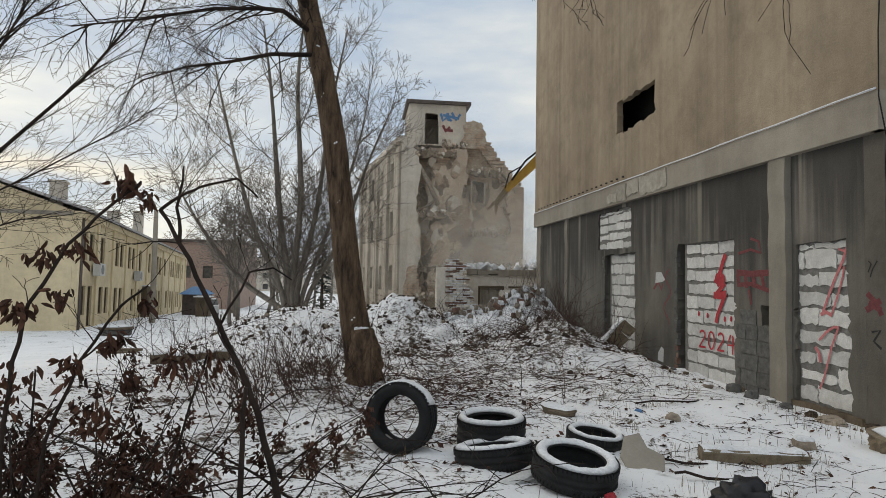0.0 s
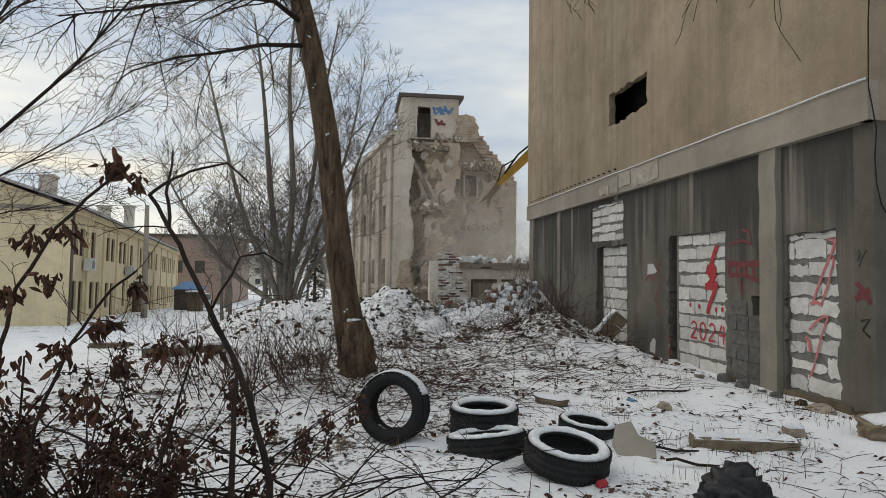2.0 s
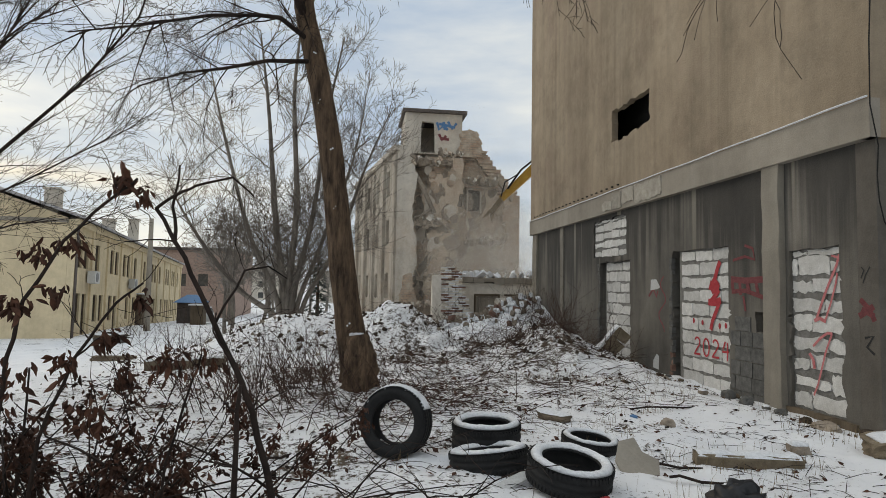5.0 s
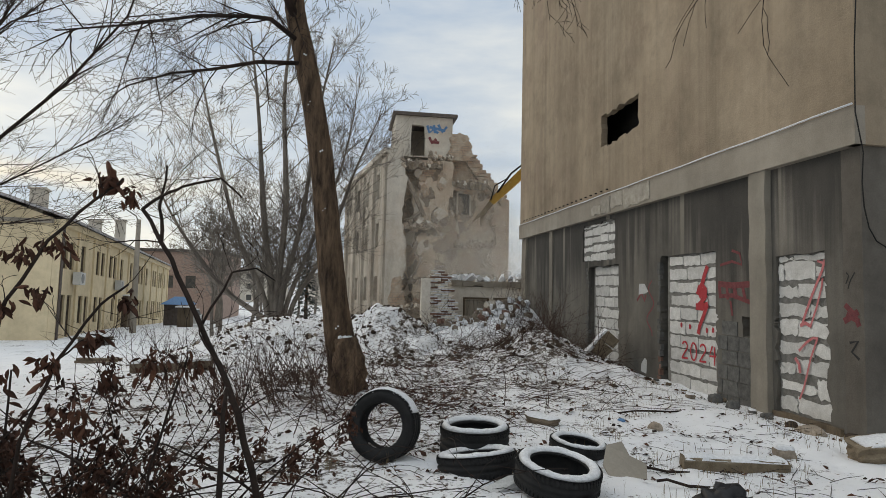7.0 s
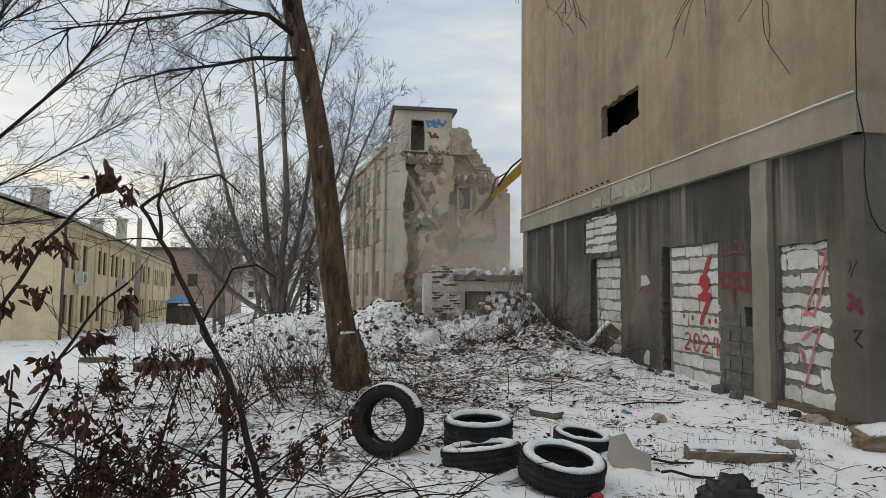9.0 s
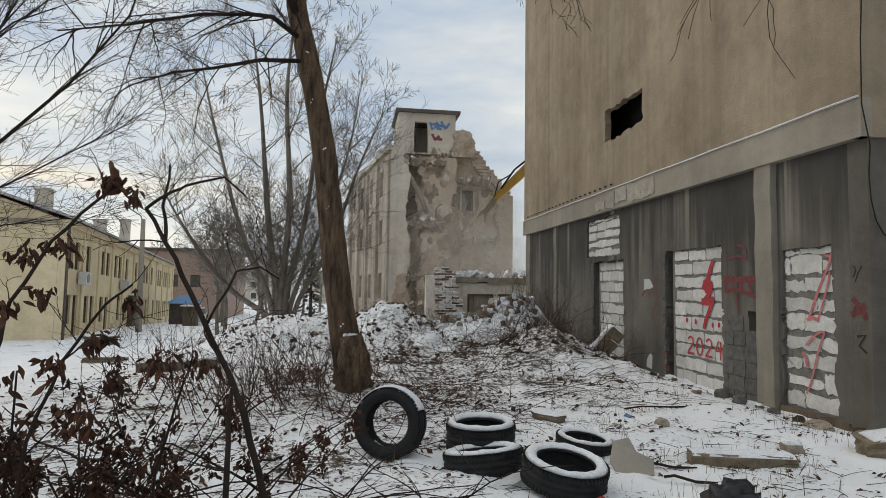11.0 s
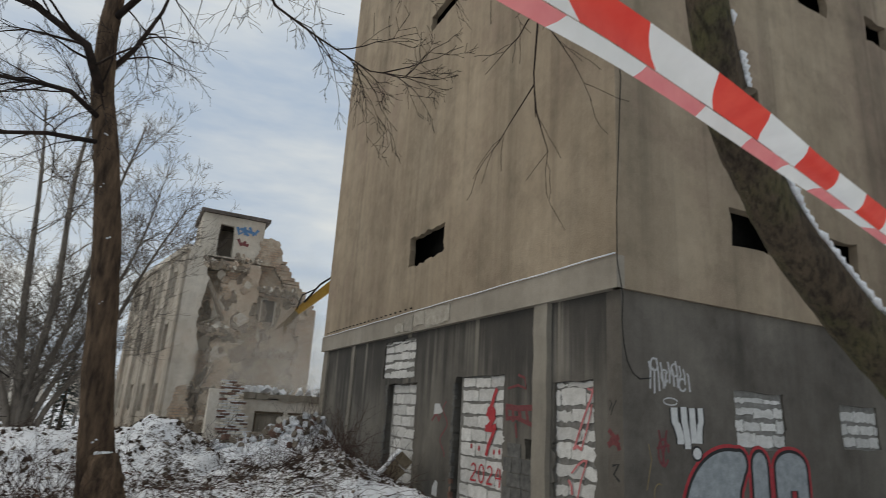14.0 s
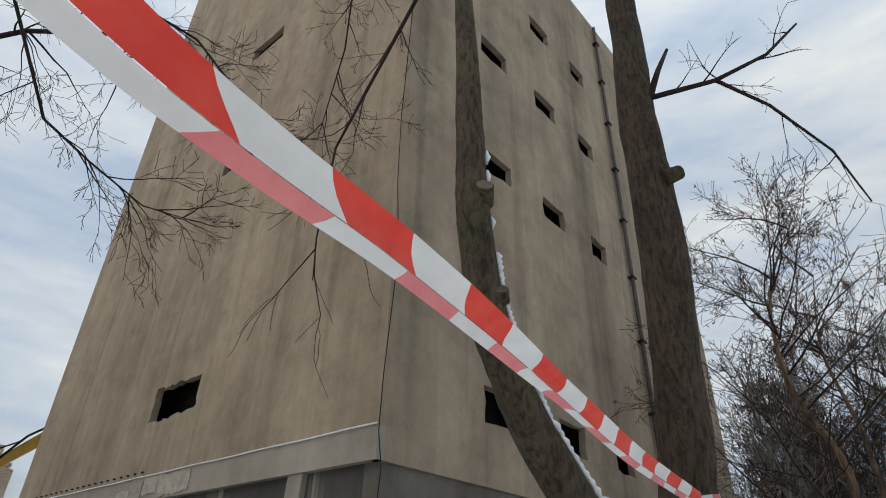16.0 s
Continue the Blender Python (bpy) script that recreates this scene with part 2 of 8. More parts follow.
M_yellow = streaked("yellow_render", (0.76, 0.63, 0.42), (0.66, 0.54, 0.36), (0.82, 0.70, 0.49), 0.25)
M_roofsnow = plain("snow_dusted_sheet_roof", (0.28, 0.26, 0.25), (0.62, 0.62, 0.63), 2.5, 0.8)
M_glass = plain("grey_window_glass", (0.07, 0.07, 0.068), (0.15, 0.148, 0.14), 2, 0.2)
M_metal = plain("grey_galvanised_metal", (0.25, 0.26, 0.27), (0.38, 0.39, 0.4), 6, 0.5, 0.6)
M_roof = plain("brown_sheet_roof", (0.09, 0.075, 0.065), (0.16, 0.13, 0.115), 4, 0.7)
# ruin plaster and render: the pale of airborne dust haze is put into both
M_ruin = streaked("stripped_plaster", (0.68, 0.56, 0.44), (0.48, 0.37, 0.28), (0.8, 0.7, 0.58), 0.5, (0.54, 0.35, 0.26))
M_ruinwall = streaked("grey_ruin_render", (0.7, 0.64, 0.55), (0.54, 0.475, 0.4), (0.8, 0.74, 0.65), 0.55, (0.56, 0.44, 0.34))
# darker plaster for patches that paint shaded relief on the torn walls
M_shadeplaster = plain("shade_brown_plaster", (0.2, 0.155, 0.12), (0.42, 0.34, 0.27), 4, 0.95, relief=0.8)
# long wall: real grime streaks, with the wall's shade darkened into the colour
M_longwall = streaked("grimy_shaded_ruin_render", (0.56, 0.5, 0.42), (0.36, 0.31, 0.255), (0.68, 0.62, 0.53), 0.85, (0.44, 0.34, 0.26), drip=0.5)
M_pilaster = streaked("worn_grey_concrete", (0.29, 0.262, 0.218), (0.19, 0.17, 0.142), (0.37, 0.34, 0.285), 0.6)
# pale plaster, lightened in its colour to make up for dim light
M_pale = plain("lightened_pale_plaster", (0.7, 0.64, 0.55), (0.9, 0.85, 0.77), 5, 0.95, relief=0.4, tint=0.06)
M_soil = plain("dark_frozen_soil", (0.03, 0.021, 0.014), (0.1, 0.07, 0.048), 9, 0.95, relief=0.9)
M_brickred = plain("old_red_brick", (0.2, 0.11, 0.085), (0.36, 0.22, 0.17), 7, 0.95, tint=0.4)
# far brick: distance haze mixed into the red as a paler tone
M_brickfar = plain("haze_paled_red_brick", (0.32, 0.22, 0.18), (0.48, 0.36, 0.3), 5, 0.95, tint=0.1)


def make_ruin_brick():
    """Old brickwork in courses, dusty and chipped."""
    m, nt, b = principled("bared_old_brickwork", 0.95)
    sep = nt.nodes.new("ShaderNodeSeparateXYZ")
    nt.links.new(coords(nt), sep.inputs[0])
    com = nt.nodes.new("ShaderNodeCombineXYZ")
    nt.links.new(sep.outputs["X"], com.inputs["X"])
    nt.links.new(sep.outputs["Z"], com.inputs["Y"])
    br = nt.nodes.new("ShaderNodeTexBrick")
    br.inputs["Color1"].default_value = (0.42, 0.27, 0.19, 1)
    br.inputs["Color2"].default_value = (0.52, 0.37, 0.26, 1)
    br.inputs["Mortar"].default_value = (0.3, 0.25, 0.2, 1)
    br.inputs["Scale"].default_value = 1.0
    br.inputs["Brick Width"].default_value = 0.38
    br.inputs["Row Height"].default_value = 0.16
    br.inputs["Mortar Size"].default_value = 0.022
    nt.links.new(com.outputs[0], br.inputs["Vector"])
    dusty = ramp(nt, noise_of(nt, 1.1, 6, 0.7), [(0.42, grey(0)), (0.62, grey(0.85))])
    col = mix(nt, dusty, br.outputs["Color"], (0.56, 0.48, 0.38))
    col = mix(nt, 0.7, col, ramp(nt, noise_of(nt, 3.2, 5, 0.7), [(0.3, grey(0.45)), (0.65, grey(1.0))]), "MULTIPLY")
    nt.links.new(col, b.inputs["Base Color"])
    bump(nt, b, noise_of(nt, 5, 5, 0.7), 0.8, 0.08)
    return m


M_ruinbrick = make_ruin_brick()
M_machine = plain("yellow_machine_paint", (0.42, 0.22, 0.03), (0.62, 0.36, 0.06), 3, 0.5)
M_wood = plain("weathered_wood", (0.10, 0.075, 0.05), (0.22, 0.17, 0.12), 4, 0.9, stretch=(1, 1, 0.2))
M_rubble = plain("broken_masonry", (0.27, 0.215, 0.165), (0.52, 0.44, 0.355), 6, 0.95, tint=0.45, relief=0.8)
M_board = plain("bleached_grey_board", (0.3, 0.26, 0.21), (0.5, 0.45, 0.38), 5, 0.9, stretch=(1, 1, 0.2))
M_kerb = plain("brown_weathered_concrete", (0.17, 0.13, 0.088), (0.35, 0.28, 0.195), 9, 0.95, relief=0.9)
M_bag = plain("black_plastic_sheet", (0.012, 0.012, 0.014), (0.03, 0.03, 0.034), 4, 0.35)
M_thicket = plain("brown_twig_mass", (0.085, 0.06, 0.05), (0.2, 0.145, 0.12), 5, 0.95)
M_grass = plain("dead_straw_grass", (0.16, 0.115, 0.06), (0.34, 0.26, 0.15), 5, 0.95)


def make_ground_material():
    m, nt, b = principled("thin_snow_over_leaf_litter", 0.85)
    soil = ramp(nt, noise_of(nt, 5, 6, 0.7), [(0.3, (0.028, 0.02, 0.014)), (0.7, (0.11, 0.08, 0.055))])
    snow = ramp(nt, noise_of(nt, 1.2, 4), [(0.3, (0.74, 0.755, 0.78)), (0.7, (0.84, 0.845, 0.855))])
    fine = mix(nt, 0.45, noise_of(nt, 8.5, 6, 0.72), noise_of(nt, 30, 5, 0.7))
    mid = noise_of(nt, 1.1, 4, 0.6)
    at = nt.nodes.new("ShaderNodeAttribute")
    at.attribute_name = "cover"
    add = nt.nodes.new("ShaderNodeMath")
    add.operation = "MULTIPLY_ADD"
    nt.links.new(mid, add.inputs[0])
    add.inputs[1].default_value = 0.42
    nt.links.new(fine, add.inputs[2])
    add2 = nt.nodes.new("ShaderNodeMath")
    add2.operation = "ADD"
    nt.links.new(add.outputs[0], add2.inputs[0])
    nt.links.new(at.outputs["Fac"], add2.inputs[1])
    fac = ramp(nt, add2.outputs[0], [(0.615, grey(0)), (0.67, grey(1))])
    nt.links.new(mix(nt, fac, soil, snow), b.inputs["Base Color"])
    bump(nt, b, add2.outputs[0], 0.8, 0.05)
    return m


M_ground = make_ground_material()

# ---- mesh helpers ----
def mesh_of(name, bm, mat, smooth=False):
    me = bpy.data.meshes.new(name)
    bm.normal_update()
    bm.to_mesh(me)
    bm.free()
    for one in mat if isinstance(mat, (list, tuple)) else [mat]:
        me.materials.append(one)
    if smooth:
        me.shade_smooth()
    return me


def part(name, bm, mat, parent, label="", smooth=False):
    ob = new(name, mesh_of(name, bm, mat, smooth))
    ob.parent = parent
    if label:
        tagged(ob, label)
    return ob


def thing(name, bm, mat, label, category, group="", kind="", smooth=False):
    return tagged(new(name, mesh_of(name, bm, mat, smooth)), label, category, group, kind)


def empty(name, at, label, category, group="", kind=""):
    ob = new(name)
    ob.matrix_world = at if isinstance(at, Matrix) else Matrix.Translation(at)
    return tagged(ob, label, category, group, kind)


def box(bm, x0, y0, z0, x1, y1, z1, m=None, mat=0, jitter=0.0, rng=None):
    vs = []
    for x, y, z in ((x0, y0, z0), (x1, y0, z0), (x1, y1, z0), (x0, y1, z0), (x0, y0, z1), (x1, y0, z1), (x1, y1, z1), (x0, y1, z1)):
        v = Vector((x, y, z))
        if jitter:
            v += Vector([rng.uniform(-jitter, jitter) for _ in range(3)])
        vs.append(bm.verts.new(m @ v if m else v))
    for f in ((3, 2, 1, 0), (4, 5, 6, 7), (0, 1, 5, 4), (1, 2, 6, 5), (2, 3, 7, 6), (3, 0, 4, 7)):
        face = bm.faces.new([vs[i] for i in f])
        face.material_index = mat
    return vs


def tube(bm, pts, radii, sides=6, cap=True, mat=0):
    """A bent, tapered rod through pts."""
    pts = [Vector(p) for p in pts]
    rings = []
    side = None
    for i, p in enumerate(pts):
        d = (pts[min(i + 1, len(pts) - 1)] - pts[max(i - 1, 0)]).normalized()
        if side is None:
            side = d.orthogonal().normalized()
        else:
            side = (side - d * side.dot(d))
            side = side.normalized() if side.length > 1e-6 else d.orthogonal().normalized()
        up = d.cross(side)
        r = radii[i] if isinstance(radii, (list, tuple)) else radii
        rings.append([bm.verts.new(p + (side * math.cos(a) + up * math.sin(a)) * r) for a in [2 * math.pi * k / sides for k in range(sides)]])
    for a, b in zip(rings, rings[1:]):
        for k in range(sides):
            f = bm.faces.new((a[k], a[(k + 1) % sides], b[(k + 1) % sides], b[k]))
            f.material_index = mat
            f.smooth = True
    if cap:
        bm.faces.new(rings[0][::-1]).material_index = mat
        bm.faces.new(rings[-1]).material_index = mat


def smoothstep(a, b, v):
    t = np.clip((v - a) / (b - a), 0, 1)
    return t * t * (3 - 2 * t)


def hump(x, y, cx, cy, sx, sy, turn=0.0):
    c, s = math.cos(radians(turn)), math.sin(radians(turn))
    u, v = (x - cx) * c + (y - cy) * s, -(x - cx) * s + (y - cy) * c
    return np.exp(-(u / sx) ** 2 - (v / sy) ** 2)


def waves(x, y, size, seed):
    """Cheap smooth unevenness: a few crossed sine waves."""
    r = random.Random(seed)
    out = 0
    for _ in range(7):
        a, k, p = r.uniform(0, 6.28), r.uniform(0.6, 1.7) / size, r.uniform(0, 6.28)
        out = out + np.sin((x * math.cos(a) + y * math.sin(a)) * k * 6.28 + p)
    return out / 7


def ground_z(x, y):
    x, y = np.asarray(x, float), np.asarray(y, float)
    z = -0.24 + 0 * x
    # the yard on the far side lies lower
    z = z - 1.45 * smoothstep(2, 30, y - 0.9 * x - 8) - 1.3 * smoothstep(34, 80, y)
    # spoil heaps
    z = z + 1.0 * hump(x, y, -1.5, 15.6, 2.2, 2.2) + 1.0 * hump(x, y, 1.35, 15.2, 1.15, 1.7)
    z = z + 0.68 * hump(x, y, 4.45, 12.6, 1.0, 2.4, -8) + 0.16 * hump(x, y, 2.6, 11.2, 1.8, 1.6)
    z = z + 0.75 * hump(x, y, 5.6, 19.2, 3.0, 2.4) + 0.45 * hump(x, y, 6.2, 19.8, 1.1, 1.2)
    # sinks along the foot of the wall, with a drift of snow in front of it
    z = z - 0.13 * smoothstep(5.2, 6.1, x) * smoothstep(4.5, 6.5, y) * (1 - smoothstep(12.5, 14.5, y))
    z = z + 0.08 * hump(x, y, 4.9, 8.9, 0.8, 2.0) + 0.12 * hump(x, y, 5.45, 10.7, 0.35, 0.8) + 0.28 * hump(x, y, 3.9, 2.1, 0.9, 0.9)
    z = z + 0.14 * hump(x, y, 0.2, 8.3, 0.9, 0.8)
    rough = np.exp(-((x - 2.2) / 4.5) ** 2 - ((y - 13.2) / 3.6) ** 2)
    z = z + rough * (0.15 * waves(x, y, 1.7, 21) + 0.12 * waves(x, y, 0.8, 22) + 0.11 * waves(x, y, 0.4, 23) + 0.06 * waves(x, y, 0.23, 24))
    near = np.exp(-((x - 1) ** 2 + (y - 8) ** 2) / 220)
    return z + near * (0.05 * waves(x, y, 2.6, 3) + 0.04 * waves(x, y, 0.9, 5) + 0.02 * waves(x, y, 0.36, 8) + 0.01 * waves(x, y, 0.2, 9))


def axis(lo, hi, step, far, grow):
    a = list(np.arange(lo, hi + 1e-6, step))
    d, p, q = step, a[0], a[-1]
    before, after = [], []
    while p > -far or q < far:
        d *= grow
        p, q = p - d, q + d
        before.append(p)
        after.append(q)
    return np.array(before[::-1] + a + after)


def build_ground():
    xs, ys = axis(-6, 8, 0.07, 1500, 1.09), axis(1.5, 18, 0.075, 1500, 1.09)
    X, Y = np.meshgrid(xs, ys)
    Z = ground_z(X, Y)
    nx, ny = len(xs), len(ys)
    verts = np.stack([X, Y, Z], -1).reshape(-1, 3)
    i = np.arange(ny - 1)[:, None] * nx + np.arange(nx - 1)[None]
    faces = np.stack([i, i + 1, i + nx + 1, i + nx], -1).reshape(-1, 4)
    me = bpy.data.meshes.new("ground")
    me.from_pydata(verts.tolist(), [], faces.tolist())
    me.materials.append(M_ground)
    me.shade_smooth()
    # how closely the snow lies: thin under the bushes and on the heaps, thick on the track
    cover = 0.015 + 0.05 * hump(X, Y, -9, 20, 6, 14) + 0.035 * hump(X, Y, 5.0, 6.8, 1.6, 3.2) + 0.0 * hump(X, Y, 3.4, 3.5, 2.0, 2)
    cover = cover - 0.035 * hump(X, Y, -2.6, 6, 2.6, 4.5) - 0.05 * hump(X, Y, 0.5, 11, 3.5, 2) - 0.07 * hump(X, Y, 4.6, 13.5, 2.0, 2.4)
    cover = cover + 0.02 * hump(X, Y, -1.5, 14.6, 2.2, 2.0) + 0.05 * hump(X, Y, 5.4, 19.2, 2.0, 2.0) - 0.03 * hump(X, Y, 2.6, 13.6, 2, 1.2) - 0.035 * hump(X, Y, 2.2, 10.5, 4, 3.2) - 0.02 * hump(X, Y, 1.5, 5, 3, 3) - 0.22 * np.clip(Z - np.roll(Z, 2, 0) - 0.04, -0.08, 0.2) * (Y > 9) * (Y < 18)
    at = me.attributes.new("cover", "FLOAT", "POINT")
    at.data.foreach_set("value", cover.ravel())
    return tagged(new("ground", me), "thin snow over leaf litter and rough soil", "ground", kind="structure")


build_ground()


def gz(x, y):
    return float(ground_z(x, y))

# ---- the tall concrete building ----
X0, Y0, X1, Y1, ZB, ZT, ZP = 6.25, 5.8, 21.6, 20.5, 3.22, 21.5, 3.7
ZH, XH = 27.0, 13.2


def holed_wall(u0, u1, v0, v1, holes, thick, place, seed=1, rough=0.03, cut=3, step=2.0):
    """A wall sheet with openings right through it. place(u, v, d) gives the point at depth d."""
    rng = random.Random(seed)
    us, vs = {u0, u1}, {v0, v1}
    for a, b, c, d in holes:
        us.update(a + (b - a) * k / cut for k in range(cut + 1))
        vs.update(c + (d - c) * k / cut for k in range(cut + 1))

    def fill(s):
        s = sorted(round(q, 4) for q in s)
        out = [s[0]]
        for p, q in zip(s, s[1:]):
            if q - p < 1e-3:
                continue
            n = max(1, int((q - p) / step))
            out += [p + (q - p) * k / n for k in range(1, n + 1)]
        return out

    us, vs = fill(us), fill(vs)
    gone = set()
    edge = {}
    for i in range(len(us) - 1):
        for j in range(len(vs) - 1):
            cu, cv = (us[i] + us[i + 1]) / 2, (vs[j] + vs[j + 1]) / 2
            if any(a < cu < b and c < cv < d for a, b, c, d in holes):
                gone.add((i, j))
    bm = bmesh.new()
    front, back = {}, {}
    for i, u in enumerate(us):
        for j, v in enumerate(vs):
            around = [(i + a, j + b) in gone for a in (-1, 0) for b in (-1, 0)]
            du = dv = 0.0
            if any(around) and not all(around):
                su = 0.35 * min([us[i] - us[i - 1]] * (i > 0) + [us[i + 1] - us[i]] * (i < len(us) - 1))
                sv = 0.35 * min([vs[j] - vs[j - 1]] * (j > 0) + [vs[j + 1] - vs[j]] * (j < len(vs) - 1))
                du, dv = rng.uniform(-1, 1) * min(rough, su), rng.uniform(-1, 1) * min(rough, sv)
            front[i, j] = bm.verts.new(place(u + du, v + dv, 0))
            back[i, j] = bm.verts.new(place(u + du * 0.6, v + dv * 0.6, thick))
    for i in range(len(us) - 1):
        for j in range(len(vs) - 1):
            if (i, j) in gone:
                continue
            bm.faces.new((front[i, j], front[i + 1, j], front[i + 1, j + 1], front[i, j + 1]))
            bm.faces.new((back[i, j + 1], back[i + 1, j + 1], back[i + 1, j], back[i, j]))
            for (a, b), (p, q) in (((-1, 0), ((i, j + 1), (i, j))), ((1, 0), ((i + 1, j), (i + 1, j + 1))), ((0, -1), ((i, j), (i + 1, j))), ((0, 1), ((i + 1, j + 1), (i, j + 1)))):
                n = (i + a, j + b)
                if n in gone or not (0 <= n[0] < len(us) - 1 and 0 <= n[1] < len(vs) - 1):
                    bm.faces.new((front[p], back[p], back[q], front[q]))
    loose = [v for v in bm.verts if not v.link_faces]
    bmesh.ops.delete(bm, geom=loose, context="VERTS")
    bmesh.ops.recalc_face_normals(bm, faces=bm.faces)
    return bm


def front(dx=0.0):
    return lambda u, v, d: Vector((X0 + dx + d, u, v))


def side(dy=0.0):
    return lambda u, v, d: Vector((u, Y0 + dy + d, v))


tower = empty("tower_block", (0, 0, 0), "tall derelict concrete building with beige render over grey cement base", "building")
FRONT_HOLES = [(11.45, 13.4, 4.92, 5.68), (11.45, 13.05, 11.72, 12.22), (11.45, 13.05, 16.35, 16.85)]
SIDE_HOLES = []
for a, b in ((8.75, 9.85), (11.25, 12.28), (13.68, 14.55), (17.4, 18.3)):
    for c, d in ((4.28, 4.92), (10.0, 10.6), (13.75, 14.4), (17.0, 17.65)):
        SIDE_HOLES.append((a, b, c, d))
part("front_wall", holed_wall(Y0 + 0.16, Y1, ZP - 0.05, ZH, FRONT_HOLES, 0.16, front(), 2, 0.045, 6), M_render, tower, "beige rendered wall with broken window openings")
part("side_wall", holed_wall(X0, X1, ZB, ZT, SIDE_HOLES, 0.16, side(), 3, 0.05), M_render, tower, "beige rendered wall with rows of broken windows")
LOW_HOLES = [(12.6, 14.35, -0.6, 2.02), (8.82, 10.7, -0.7, 2.1), (6.42, 7.4, -0.3, 1.95), (7.87, 8.16, 0.7, 1.02), (12.82, 14.78, 2.15, 3.1)]
part("front_base_wall", holed_wall(Y0 + 0.362, Y1 - 0.1, -0.9, ZB, LOW_HOLES, 0.3, front(0.10), 4, 0.05, 5), M_cement, tower, "stained grey cement wall with walled-up doorways")
SIDE_LOW = [(8.6, 9.78, 1.1, 1.95), (11.28, 12.38, 1.17, 1.9)]
part("side_base_wall", holed_wall(X0 + 0.10, X1 - 0.1, -0.9, ZB - 0.004, SIDE_LOW, 0.3, side(0.06), 5, 0.03), M_sidecement, tower, "grey cement wall with walled-up windows and graffiti")
bm = bmesh.new()
box(bm, X0 - 0.03, Y0 - 0.004, ZB, X0 + 0.12, Y1 + 0.03, ZP)
part("ring_beam", bm, M_beam, tower, "projecting concrete ring beam")
bm = bmesh.new()
box(bm, X0 + 0.3, Y1 - 0.3, -0.9, X1 - 0.3, Y1, ZT)
part("back_wall", bm, M_render, tower)
bm = bmesh.new()
box(bm, X1 - 0.3, Y0 + 0.3, -0.9, X1 - 0.004, Y1, ZT)
part("far_wall", bm, M_render, tower)
bm = bmesh.new()
box(bm, XH, Y0 + 0.02, ZT, X1 + 0.1, Y1 + 0.1, ZT + 0.2)
part("roof", bm, M_beam, tower)
bm = bmesh.new()
box(bm, X0 + 0.004, Y0 + 0.004, ZT + 0.003, XH, Y0 + 0.3, ZH)
box(bm, XH - 0.3, Y0 + 0.3, ZT + 0.003, XH, Y1, ZH)
box(bm, X0 + 0.16, Y1 - 0.3, ZT + 0.003, XH - 0.3, Y1, ZH)
part("head_house_wall", bm, M_render, tower)
bm = bmesh.new()
box(bm, X0 + 0.02, Y0 + 0.02, ZH, XH, Y1, ZH + 0.2)
part("head_house_roof", bm, M_beam, tower)
# floors and inner walls coloured near black to put shade behind the openings
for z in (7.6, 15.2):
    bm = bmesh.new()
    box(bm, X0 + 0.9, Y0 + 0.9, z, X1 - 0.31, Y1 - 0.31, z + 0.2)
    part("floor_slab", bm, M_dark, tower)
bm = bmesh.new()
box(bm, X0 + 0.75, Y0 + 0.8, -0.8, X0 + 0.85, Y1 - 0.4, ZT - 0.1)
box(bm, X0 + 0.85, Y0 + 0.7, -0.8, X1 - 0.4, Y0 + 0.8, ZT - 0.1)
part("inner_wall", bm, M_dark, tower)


def pilaster(y0, y1, z0, deep, mat=M_pilaster):
    bm = bmesh.new()
    rng = random.Random(int(y0 * 100))
    n = 9
    rings = []
    for k in range(n + 1):
        z = z0 + (ZB - z0) * k / n
        a, b, d = [rng.uniform(-0.012, 0.012) for _ in range(3)]
        rings.append([bm.verts.new(p) for p in ((X0 + 0.12, y0 + a, z), (X0 + 0.10 - deep + d, y0 + a, z), (X0 + 0.10 - deep + d, y1 + b, z), (X0 + 0.12, y1 + b, z))])
    for p, q in zip(rings, rings[1:]):
        for k in range(3):
            bm.faces.new((p[k], p[k + 1], q[k + 1], q[k]))
    part("pilaster", bm, mat, tower, "worn concrete pilaster")


pilaster(7.47, 7.84, -0.6, 0.10)
pilaster(17.15, 17.4, -0.4, 0.05)
pilaster(19.9, 20.38, -0.4, 0.06)


